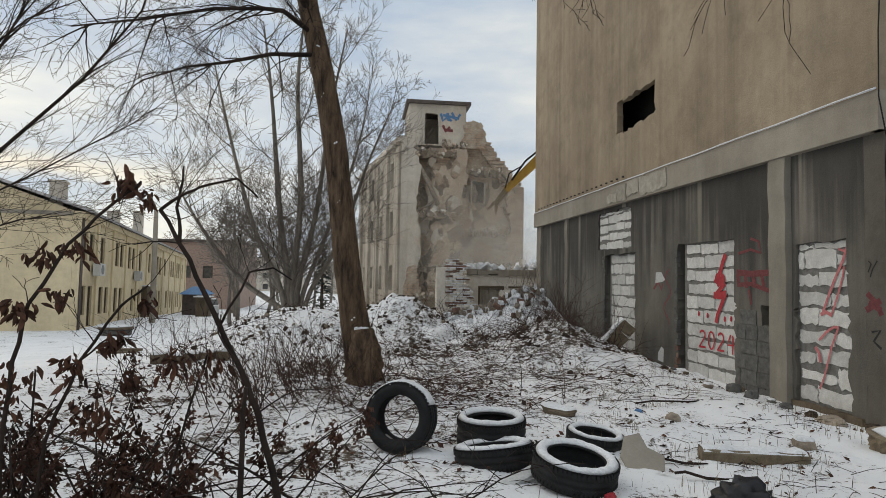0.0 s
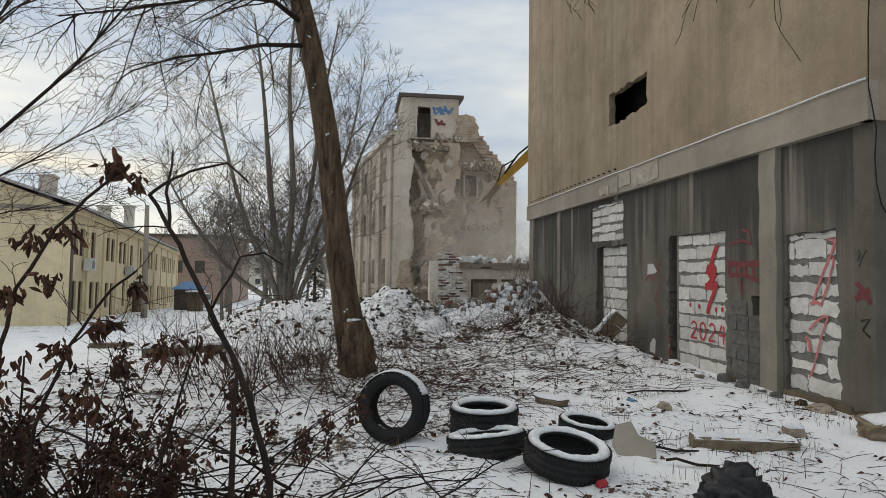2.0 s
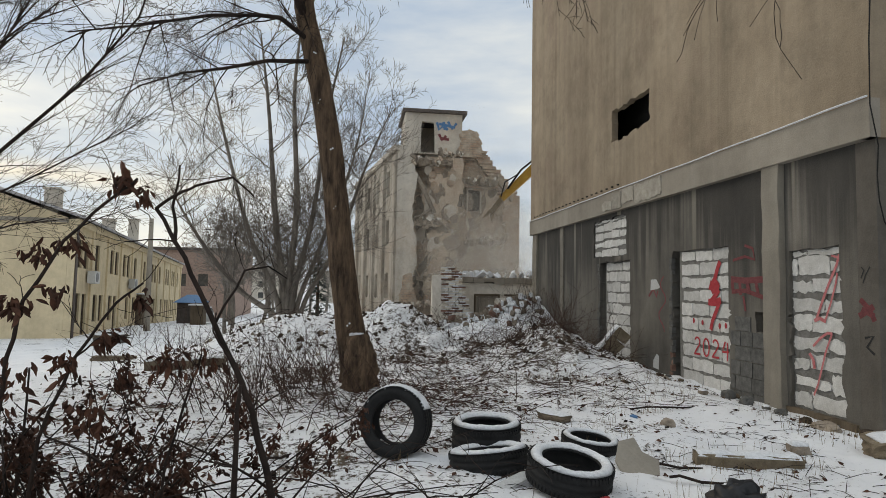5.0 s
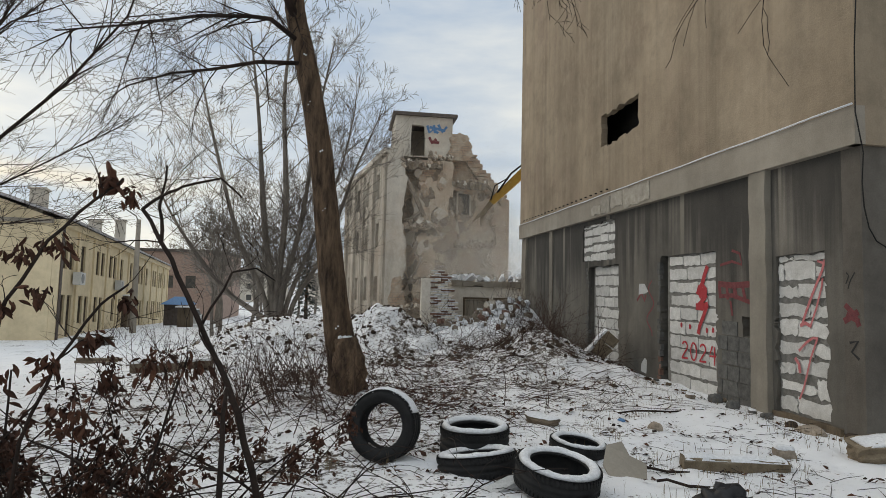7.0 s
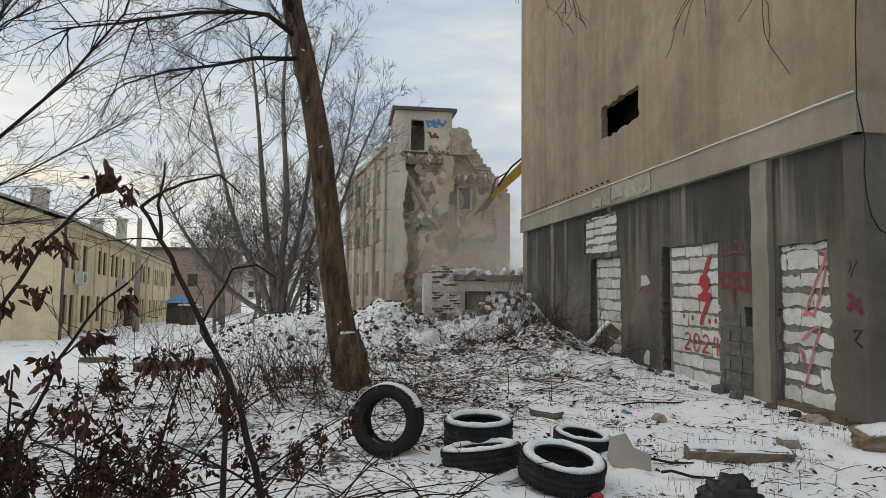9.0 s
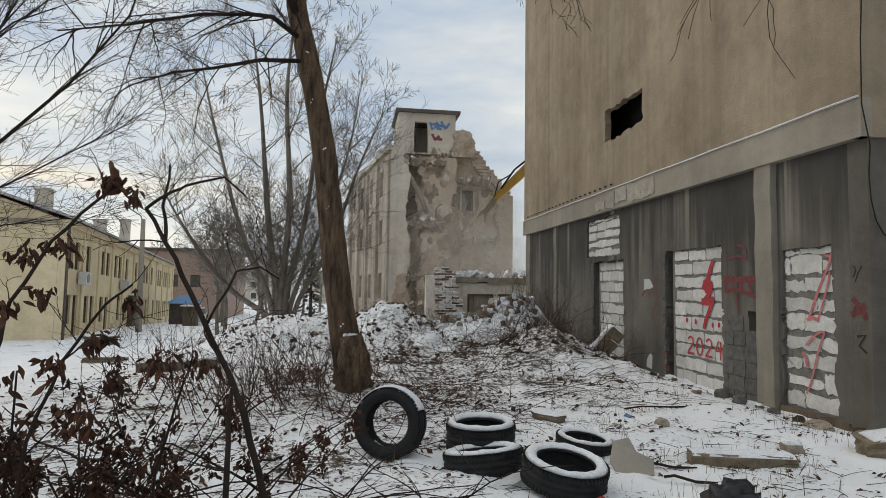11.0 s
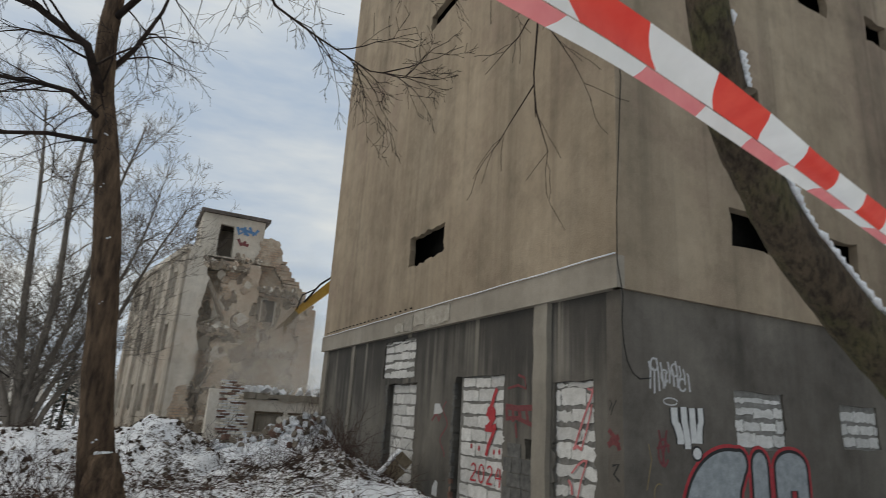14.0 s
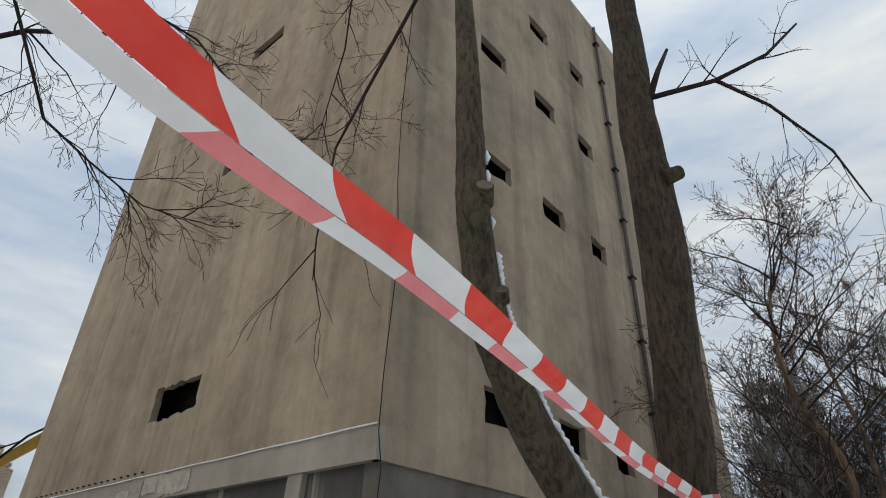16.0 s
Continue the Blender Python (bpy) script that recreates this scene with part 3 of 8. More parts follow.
def infill(u0, u1, v0, v1, place, depth, course, length, mat, mortar_mat, seed, smear=0.4, label="walled-up doorway of white aerated blocks"):
    """A doorway closed with blocks: a mortar bed and single blocks in bond."""
    rng = random.Random(seed)
    bm = bmesh.new()
    vs = [bm.verts.new(place(a, b, depth + 0.007)) for a, b in ((u0 - 0.1, v0 - 0.1), (u1 + 0.1, v0 - 0.1), (u1 + 0.1, v1 + 0.1), (u0 - 0.1, v1 + 0.1))]
    bk = [bm.verts.new(place(a, b, depth + 0.2)) for a, b in ((u0 - 0.1, v0 - 0.1), (u1 + 0.1, v0 - 0.1), (u1 + 0.1, v1 + 0.1), (u0 - 0.1, v1 + 0.1))]
    bm.faces.new(vs)
    bm.faces.new(bk[::-1])
    for k in range(4):
        bm.faces.new((vs[k], vs[(k + 1) % 4], bk[(k + 1) % 4], bk[k]))
    bmesh.ops.recalc_face_normals(bm, faces=bm.faces)
    bed = part("block_infill", bm, mortar_mat, tower, label)
    v, row = v0, 0
    while v < v1 - 0.04:
        h = min(course * rng.uniform(0.94, 1.06), v1 - v)
        u = u0 - (row % 2) * length * 0.5 * rng.uniform(0.8, 1.1)
        while u < u1:
            w = length * rng.uniform(0.85, 1.12)
            a, b = max(u, u0) + 0.008, min(u + w, u1) - 0.008
            if b - a > 0.05:
                g = 0.012 + smear * rng.uniform(0.0, 0.14)
                out = rng.uniform(0.0, 0.014)
                lo, hi = v + 0.008 + g * rng.uniform(0, 0.6), v + h - g
                # uneven outline: twelve points round the face
                ring = []
                for k in range(22):
                    t = k / 22 * 4
                    s, f = int(t), t - int(t)
                    pu, pv = ((f, 0), (1, f), (1 - f, 1), (0, 1 - f))[s]
                    q = 0.006 + smear * 0.028
                    ring.append((a + (b - a) * pu + rng.uniform(-q, q) * 0.7, lo + (hi - lo) * pv + rng.uniform(-q, q)))
                bb = bmesh.new()
                fr = [bb.verts.new(place(p, r, depth - out)) for p, r in ring]
                rr = [bb.verts.new(place(p, r, depth + 0.05)) for p, r in ring]
                bb.faces.new(fr)
                for k in range(22):
                    bb.faces.new((fr[k], rr[k], rr[(k + 1) % 22], fr[(k + 1) % 22]))
                bmesh.ops.recalc_face_normals(bb, faces=bb.faces)
                part("block", bb, mat, bed)
            u += w
        v += h
        row += 1


fp, sp = front(0.10), side(0.06)
infill(8.82, 10.42, -0.65, 2.1, fp, 0.05, 0.255, 0.62, M_block, M_mortar, 11, 0.3)
infill(6.42, 7.38, -0.28, 1.95, fp, 0.05, 0.26, 0.6, M_block, M_mortar, 12, 0.72, "doorway closed with white blocks and smeared mortar")
infill(12.6, 14.2, -0.5, 2.02, fp, 0.12, 0.25, 0.5, M_block, M_mortar, 13, 0.3)
infill(12.82, 14.78, 2.15, 3.1, fp, 0.04, 0.23, 0.5, M_block, M_mortar, 14, 0.45, "upper opening closed with white blocks")
infill(8.62, 9.76, 1.12, 1.9, sp, 0.03, 0.21, 0.42, M_block, M_mortar, 15, 0.4, "window closed with white blocks and mortar")
infill(11.3, 12.36, 1.19, 1.86, sp, 0.03, 0.21, 0.4, M_block, M_mortar, 16, 0.4, "window closed with white blocks and mortar")
# render fallen off beside the middle doorway: bare cinder blocks
rng = random.Random(21)
for r in range(6):
    v = -0.5 + r * 0.24
    u = 7.87 + (0.0 if r % 2 else 0.06)
    while u < 8.78 - 0.04 * r:
        w = min(0.4 if r % 2 else 0.3, 8.8 - u)
        if w > 0.08 and not (7.75 < u + w / 2 < 8.25 and 0.6 < v + 0.12 < 1.1):
            bm = bmesh.new()
            box(bm, X0 + 0.085, u + 0.006, v + 0.006, X0 + 0.12, u + w - 0.006, v + 0.232, jitter=0.006, rng=rng)
            part("cinder_block", bm, M_oldblock, tower)
        u += w
# jamb of broken old brick left of the middle doorway
for r in range(20):
    w = rng.uniform(0.08, 0.2)
    bm = bmesh.new()
    box(bm, X0 + 0.10 - rng.uniform(0, 0.03), 10.7, -0.5 + r * 0.125, X0 + 0.16, 10.7 + w * 0.6, -0.5 + r * 0.125 + 0.11, jitter=0.01, rng=rng)
    part("jamb_brick", bm, M_oldblock if r > 4 else M_brickred, tower)
for r in range(22):
    w = rng.uniform(0.06, 0.22)
    bm = bmesh.new()
    box(bm, X0 + 0.10 - rng.uniform(0, 0.03), 14.36, -0.5 + r * 0.115, X0 + 0.18, 14.36 + w, -0.5 + r * 0.115 + 0.1, jitter=0.012, rng=rng)
    part("jamb_brick", bm, M_oldblock, tower)

# pipe with snow along the ledge, row of fixings, broken stretch of the beam
bm = bmesh.new()
pts = [(X0 - 0.055, Y0 + (Y1 - Y0) * k / 24, ZP + 0.015 + 0.006 * math.sin(k * 1.7)) for k in range(25)]
tube(bm, pts, 0.014, 7)
part("ledge_pipe", bm, M_snow, tower, "thin pipe with a line of snow")
for k in range(22):
    bm = bmesh.new()
    tube(bm, [(X0 + 0.01, 13.0 + k * 0.33, ZP + 0.13), (X0 - 0.05, 13.0 + k * 0.33, ZP + 0.12)], 0.018, 6)
    part("fixing", bm, M_dark, tower)
bm = bmesh.new()
rng = random.Random(5)
M_facing = plain("cracked_pale_facing", (0.34, 0.305, 0.255), (0.52, 0.48, 0.41), 8, 0.95, relief=0.9)
for y0, y1, lo, hi in ((10.9, 12.1, 0.05, 0.04), (12.13, 12.75, 0.12, 0.03), (12.78, 13.3, 0.03, 0.08), (13.33, 13.9, 0.06, 0.2)):
    # pieces of facing with ragged edges, parted by cracks
    ring = []
    for p, q in (((y0, ZB + lo), (y1, ZB + lo)), ((y1, ZB + lo), (y1, ZP - hi)), ((y1, ZP - hi), (y0, ZP - hi)), ((y0, ZP - hi), (y0, ZB + lo))):
        n = max(2, int(math.hypot(q[0] - p[0], q[1] - p[1]) / 0.09))
        ring += [(p[0] + (q[0] - p[0]) * k / n + rng.uniform(-0.022, 0.022), p[1] + (q[1] - p[1]) * k / n + rng.uniform(-0.03, 0.03)) for k in range(n)]
    bm = bmesh.new()
    fr = [bm.verts.new((X0 - 0.05 + rng.uniform(-0.008, 0.008), a, b)) for a, b in ring]
    bk = [bm.verts.new((X0 - 0.02, a, b)) for a, b in ring]
    bm.faces.new(fr)
    for k in range(len(ring)):
        bm.faces.new((fr[k], bk[k], bk[(k + 1) % len(ring)], fr[(k + 1) % len(ring)]))
    bmesh.ops.recalc_face_normals(bm, faces=bm.faces)
    part("broken_beam_facing", bm, M_facing, tower, "cracked light facing on the beam")
bm = bmesh.new()
tube(bm, [(X0 - 0.04, Y0 + 0.02, 9.6), (X0 - 0.05, Y0 - 0.03, 8.0), (X0 + 0.1, Y0 - 0.03, 6.6), (X0 + 0.03, Y0 - 0.04, 5.6), (X0 - 0.05, Y0 - 0.05, 4.4), (X0 - 0.06, Y0 - 0.05, 3.6), (X0 + 0.03, Y0 - 0.06, 3.1), (X0 + 0.06, Y0 + 0.0, 2.75), (X0 + 0.09, Y0 + 0.01, 2.45), (X0 + 0.16, Y0 + 0.02, 2.2), (X0 + 0.26, Y0 + 0.02, 2.04), (X0 + 0.4, Y0 + 0.03, 1.97), (X0 + 0.6, Y0 + 0.03, 2.0)], 0.009, 6)
tube(bm, [(X0 + 0.02, Y0 - 0.03, 21.0), (X0 + 0.05, Y0 - 0.03, 15.0), (X0 - 0.04, Y0 + 0.02, 9.6)], 0.009, 6)
part("cable", bm, M_dark, tower, "loose black cable on the corner")
bm = bmesh.new()
tube(bm, [(15.95, Y0 - 0.1, 3.3), (15.95, Y0 - 0.1, 12), (15.95, Y0 - 0.1, 21.4)], 0.06, 10)
part("downpipe", bm, M_roof, tower, "dark iron downpipe")
for k in range(9):
    bm = bmesh.new()
    box(bm, 15.83, Y0 - 0.18, 4 + k * 2.05, 16.07, Y0, 4.06 + k * 2.05)
    part("pipe_bracket", bm, M_dark, tower)
bm = bmesh.new()
box(bm, X0 + 0.06, 6.2, -0.4, X0 + 0.35, 7.45, -0.29)
part("door_sill", bm, M_wood, tower, "broken wooden sill under the doorway")


# graffiti and paint patches lie a few millimetres proud of the wall
def stroke(bm, pts, width, place, lift=-0.004, mat=0):
    pts = [Vector((a, b)) for a, b in pts]
    L, R = [], []
    for i, p in enumerate(pts):
        d = pts[min(i + 1, len(pts) - 1)] - pts[max(i - 1, 0)]
        d = d.normalized() if d.length > 0 else Vector((1, 0))
        n = Vector((-d.y, d.x)) * width / 2
        L.append(bm.verts.new(place(*(p + n), lift)))
        R.append(bm.verts.new(place(*(p - n), lift)))
    for i in range(len(pts) - 1):
        bm.faces.new((L[i], R[i], R[i + 1], L[i + 1])).material_index = mat


def arc(cx, cy, rx, ry, a0, a1, n=10):
    return [(cx + rx * math.cos(radians(a0 + (a1 - a0) * k / n)), cy + ry * math.sin(radians(a0 + (a1 - a0) * k / n))) for k in range(n + 1)]


def patch(bm, ring, place, lift=-0.004, mat=0):
    f = bm.faces.new([bm.verts.new(place(a, b, lift)) for a, b in ring])
    f.material_index = mat


def painted(name, mat, label, draw):
    bm = bmesh.new()
    draw(bm)
    return part(name, bm, mat, tower, label)


def on_blocks(u, v, d):
    return Vector((X0 + 0.10 + 0.03 + d, u, v))


# the view looks along +x, so larger y lies to the left
painted("graffiti_bolt", M_red, "red spray-painted lightning bolt", lambda bm: [stroke(bm, p, w, on_blocks, -0.002 - i * 0.001) for i, (p, w) in enumerate([
    ([(9.14, 1.85), (9.22, 1.72), (9.3, 1.55), (9.42, 1.42)], 0.10), ([(9.46, 1.45), (9.3, 1.38), (9.17, 1.35)], 0.17), ([(9.2, 1.5), (9.26, 1.42), (9.4, 1.32)], 0.12),
    ([(9.17, 1.36), (9.3, 1.24), (9.45, 1.13)], 0.10), ([(9.5, 1.14), (9.3, 1.13), (9.12, 1.18)], 0.12), ([(9.16, 1.15), (9.26, 0.98), (9.38, 0.8), (9.43, 0.65)], 0.09)])])
painted("graffiti_dots", M_red, "row of red paint dots", lambda bm: [patch(bm, arc(u, v, 0.035, 0.05, 0, 330, 11), on_blocks, -0.002) for u, v in ((9.99, 0.78), (9.7, 0.765), (9.17, 0.735), (8.99, 0.75))])
painted("graffiti_scrawl", M_scrawl, "red spray-painted strokes across the blocks", lambda bm: [stroke(bm, p, w, on_blocks, -0.002 - i * 0.001) for i, (p, w) in enumerate([
    ([(6.49, 1.84), (6.54, 1.7), (6.63, 1.54), (6.72, 1.38), (6.8, 1.22), (6.93, 0.94)], 0.04), ([(6.62, 1.83), (6.52, 1.8), (6.47, 1.76)], 0.03), ([(6.53, 1.6), (6.55, 1.48), (6.65, 1.2), (6.76, 0.95)], 0.03),
    ([(6.95, 0.95), (6.85, 0.99), (6.74, 0.95)], 0.05), ([(6.98, 0.6), (6.85, 0.72), (6.72, 0.8), (6.63, 0.8)], 0.035), ([(6.64, 0.79), (6.76, 0.53), (6.84, 0.28), (6.9, 0.1), (6.98, -0.06)], 0.03), ([(7.05, 0.5), (6.98, 0.42), (6.96, 0.3)], 0.05)])])
# the year in thin brush strokes
DIGITS = {"2": [arc(0.5, 0.74, 0.36, 0.26, 160, -40, 9) + [(0.3, 0.22), (0.06, 0.0)], [(0.06, 0.02), (0.95, 0.05)]], "0": [arc(0.5, 0.5, 0.4, 0.5, 80, 440, 16)], "4": [[(0.5, 1.0), (0.3, 0.7), (0.12, 0.42), (0.95, 0.45)], [(0.75, 0.95), (0.78, 0.5), (0.72, -0.05)]]}


def year_strokes(bm):
    k = 0
    for n, ch in enumerate("2024"):
        for line in DIGITS[ch]:
            stroke(bm, [(9.99 - n * 0.29 - a * 0.23, 0.17 + b * 0.31) for a, b in line], 0.035, on_blocks, -0.002 - k * 0.0006)
            k += 1


painted("graffiti_year", M_red, "red spray-painted number 2024", year_strokes)

painted("faded_tag", M_redfaint, "faded red spray-painted tag on cement", lambda bm: [stroke(bm, p, w, fp, -0.003 - i * 0.0007) for i, (p, w) in enumerate([
    ([(8.78, 1.54), (8.4, 1.51), (7.93, 1.53)], 0.1), ([(8.75, 1.5), (8.72, 1.3)], 0.08), ([(8.55, 1.52), (8.52, 1.28)], 0.07), ([(8.76, 1.33), (8.4, 1.35), (7.92, 1.24)], 0.07), ([(8.15, 1.53), (8.08, 1.3)], 0.07), ([(8.35, 1.5), (8.3, 1.3)], 0.09),
    ([(8.45, 1.26), (8.4, 1.02)], 0.05), ([(8.72, 1.85), (8.4, 1.9), (8.15, 1.84), (8.2, 2.02), (8.4, 2.08)], 0.045)])])
painted("faded_squiggle", M_redfaint, "faded thin red squiggle on cement", lambda bm: [stroke(bm, [(11.05 + 0.13 * math.sin(k * 0.75) + 0.008 * k, 1.62 - k * 0.075) for k in range(16)], 0.035, fp, -0.003), stroke(bm, [(11.7, 1.2), (11.5, 1.36), (11.35, 1.2), (11.3, 1.32)], 0.06, fp, -0.0037)])
painted("red_blotch", M_redfaint, "faded red paint blotch on cement", lambda bm: [stroke(bm, p, w, fp, -0.003 - i * 0.0007) for i, (p, w) in enumerate([([(6.14, 1.26), (6.0, 1.14), (5.93, 1.0)], 0.07), ([(6.16, 1.05), (5.94, 1.18)], 0.08), ([(6.12, 1.14), (5.93, 1.06)], 0.07)])])
painted("dark_scribble", M_black, "thin black scribble on cement", lambda bm: [stroke(bm, p, w, fp, -0.003 - i * 0.0007) for i, (p, w) in enumerate([([(5.98, 1.66), (6.05, 1.56), (6.09, 1.46)], 0.018), ([(6.11, 1.66), (6.07, 1.62), (6.12, 1.52)], 0.018), ([(6.08, 0.79), (5.95, 0.82), (6.05, 0.68), (5.94, 0.6)], 0.035)])])
painted("white_patch", M_white, "whitewashed patches on the cement", lambda bm: [patch(bm, q, fp) for q in ([(11.62, 1.33), (11.3, 1.36), (11.2, 1.4), (11.36, 1.56), (11.6, 1.56)], [(11.52, -0.28), (11.28, -0.3), (11.26, -0.02), (11.36, 0.02), (11.5, -0.12)])])


def silver_tag(bm):
    r = random.Random(3)
    for k in range(11):
        u = 6.85 + k * 0.075
        stroke(bm, [(u, 2.3 - 0.25 * r.random()), (u + 0.03, 2.1), (u + r.uniform(-0.04, 0.06), 1.78 + 0.2 * r.random())], 0.034, sp, -0.003 - k * 0.0003)
    for k, (a, b) in enumerate(((6.95, 2.2), (7.15, 2.05), (7.35, 2.15), (7.5, 1.95))):
        stroke(bm, arc(a, b, 0.07, 0.09, 30, 330, 9), 0.03, sp, -0.0066 - k * 0.0003)
    stroke(bm, arc(7.25, 1.7, 0.14, 0.05, 0, 340, 12), 0.02, sp, -0.003)


painted("silver_tag", M_silver, "silver scribbled spray tag", silver_tag)


def bubble(bm, grow, lift):
    for n, (a, b, c, d, w) in enumerate(((7.31, 1.62, 7.42, 1.12, 0.13), (7.5, 1.64, 7.56, 1.06, 0.12), (7.67, 1.63, 7.69, 1.14, 0.12), (7.84, 1.64, 7.8, 1.14, 0.11))):
        stroke(bm, [(a, b), (a + 0.01, b - 0.2), ((a + c) / 2, (b + d) / 2), (c, d + 0.1), (c, d)], w + grow, sp, lift - n * 0.0003)
    patch(bm, arc(7.74, 1.0, 0.085 + grow / 2, 0.08 + grow / 2, 0, 340, 14), sp, lift - 0.0015)


painted("bubble_outline", M_black, "black outline of bubble letters", lambda bm: bubble(bm, 0.06, -0.003))
painted("bubble_letters", M_white, "white bubble letters", lambda bm: bubble(bm, 0.0, -0.006))
MURAL = [arc(8.42, 0.1, 0.98, 0.98, 182, 82, 14) + arc(8.62, 0.88, 0.18, 0.2, 82, -50, 6) + [(8.62, 0.5), (8.55, 0.1), (8.55, -0.5), (7.44, -0.5)],
         arc(9.08, 0.86, 0.19, 0.22, 180, 0, 8) + [(9.26, -0.5), (8.88, -0.5)],
         arc(9.82, 0.84, 0.4, 0.25, 180, 0, 10) + [(10.24, -0.5), (9.95, -0.5), (9.92, 0.5), (9.78, 0.5), (9.74, -0.5), (9.42, -0.5)]]
painted("mural_outline", M_red, "red outline of large graffiti letters", lambda bm: [stroke(bm, q + q[:1], 0.15, sp, -0.003 - i * 0.0004) for i, q in enumerate(MURAL)])
painted("mural_letters", M_mural, "large blue-grey graffiti letters", lambda bm: [patch(bm, q, sp, -0.0050 - i * 0.0003) for i, q in enumerate(MURAL)])
painted("mural_linework", M_black, "black line round the silver letters", lambda bm: [stroke(bm, q + q[:1], 0.05, sp, -0.0065 - i * 0.0004) for i, q in enumerate(MURAL)])
painted("red_scrawl", M_redfaint, "small faded red scrawl", lambda bm: [stroke(bm, p, 0.035, sp, -0.003 - i * 0.0005) for i, p in enumerate([arc(7.08, 1.0, 0.1, 0.18, 0, 330), [(7.0, 1.3), (7.1, 0.8)], [(6.95, 1.05), (7.2, 1.1)], [(7.15, 1.3), (7.05, 0.85)]])])
painted("yellow_scrawl", M_grass, "thin pale yellow scrawl", lambda bm: [stroke(bm, p, 0.02, sp, -0.003 - i * 0.0005) for i, p in enumerate([[(6.8, 1.1), (6.85, 0.9), (6.8, 0.7), (6.75, 0.5)], arc(6.98, 0.45, 0.1, 0.14, 60, 300), [(6.8, 0.25), (7.0, 0.2)]])])

# ---- yellow two-storey works building, with its yard ----
def yellow_house():
    base = empty("works_building", pose(-14.8, 33.6, -1.62, -2.1, 0, 7.4), "long two-storey yellow rendered building with gabled roof", "building")
    LEN, WID, EAVE, RIDGE = 37.2, 15.0, 6.25, 8.9

    def add(name, bm, mat, label="", parent=None):
        ob = new(name, mesh_of(name, bm, mat))
        ob.parent = parent or base
        if label:
            tagged(ob, label)
        return ob

    holes = []
    bays = 11
    step = LEN / bays
    for k in range(bays):
        c = (k + 0.5) * step
        holes.append((c - 0.95, c - 0.1, 3.7, 5.25))
        holes.append((c + 0.25, c + 1.1, 3.7, 5.25)) if k % 3 != 1 else None
        if k % 4 != 3:
            holes.append((c - 0.95, c - 0.1, 0.7, 2.3))
        holes.append((c + 0.3, c + 1.1, 0.7 if k % 2 else 0.05, 2.3))
    place = lambda u, v, d: Vector((-d, u, v))
    wall = add("side_wall", holed_wall(0.0, LEN, -0.5, EAVE, holes, 0.25, place, 8, 0.0, 1, 6), M_yellow, "yellow rendered long wall")
    for a, b, c, d in holes:
        bm = bmesh.new()
        box(bm, -0.2, a, c, -0.16, b, d)
        win = add("window", bm, M_glass, "dark window in painted frame")
        for y0, y1, z0, z1 in ((a, a + 0.07, c, d), (b - 0.07, b, c, d), (a + 0.07, b - 0.07, c, c + 0.07), (a + 0.07, b - 0.07, d - 0.07, d), ((a + b) / 2 - 0.03, (a + b) / 2 + 0.03, c + 0.07, d - 0.07)):
            fb = bmesh.new()
            box(fb, -0.16, y0, z0, -0.1, y1, z1)
            add("frame", fb, M_wood, parent=win)
    for k in range(bays + 1):
        bm = bmesh.new()
        y = min(max(k * step, 0.2), LEN - 0.2)
        box(bm, 0.0, y - 0.2, -0.4, 0.1, y + 0.2, EAVE - 0.35)
        add("pilaster", bm, M_yellow)
    bm = bmesh.new()
    box(bm, 0.0, 0.0, EAVE - 0.35, 0.22, LEN, EAVE)
    add("cornice", bm, M_yellow)
    bm = bmesh.new()
    vs = []
    for y in (0.0, 0.3):
        vs.append([bm.verts.new(p) for p in ((-0.26, y, -0.5), (-WID, y, -0.5), (-WID, y, EAVE), (-WID / 2, y, RIDGE), (-0.26, y, EAVE))])
    bm.faces.new(vs[0])
    bm.faces.new(vs[1][::-1])
    for k in range(5):
        bm.faces.new((vs[0][k], vs[1][k], vs[1][(k + 1) % 5], vs[0][(k + 1) % 5]))
    bmesh.ops.recalc_face_normals(bm, faces=bm.faces)
    add("gable_wall", bm, M_yellow, "yellow gable wall")
    bm = bmesh.new()
    box(bm, -WID, -0.12, EAVE - 0.25, -0.3, 0.0, EAVE - 0.05)
    add("string_course", bm, M_beam)
    for s in (0, 1):
        bm = bmesh.new()
        e, r = (0.45, -WID / 2) if s == 0 else (-WID - 0.45, -WID / 2)
        ez, rz = EAVE - 0.02, RIDGE + 0.02
        vs = [bm.verts.new(p) for p in ((e, -0.4, ez), (e, LEN + 0.4, ez), (r, LEN + 0.4, rz), (r, -0.4, rz), (e, -0.4, ez + 0.15), (e, LEN + 0.4, ez + 0.15), (r, LEN + 0.4, rz + 0.15), (r, -0.4, rz + 0.15))]
        for f in ((0, 1, 2, 3), (7, 6, 5, 4), (0, 4, 5, 1), (1, 5, 6, 2), (2, 6, 7, 3), (3, 7, 4, 0)):
            bm.faces.new([vs[i] for i in f])
        bmesh.ops.recalc_face_normals(bm, faces=bm.faces)
        add("roof_slope", bm, M_roofsnow, "sheet roof with a dusting of snow")
    for y, x, h in ((1.0, -1.4, 1.1), (11.5, -1.2, 0.9), (21.0, -1.6, 2.2)):
        bm = bmesh.new()
        box(bm, x - 0.35, y - 0.35, EAVE + 0.3, x + 0.35, y + 0.35, EAVE + 0.5 + h)
        box(bm, x - 0.42, y - 0.42, EAVE + 0.5 + h, x + 0.42, y + 0.42, EAVE + 0.62 + h)
        add("chimney", bm, M_ruinwall)
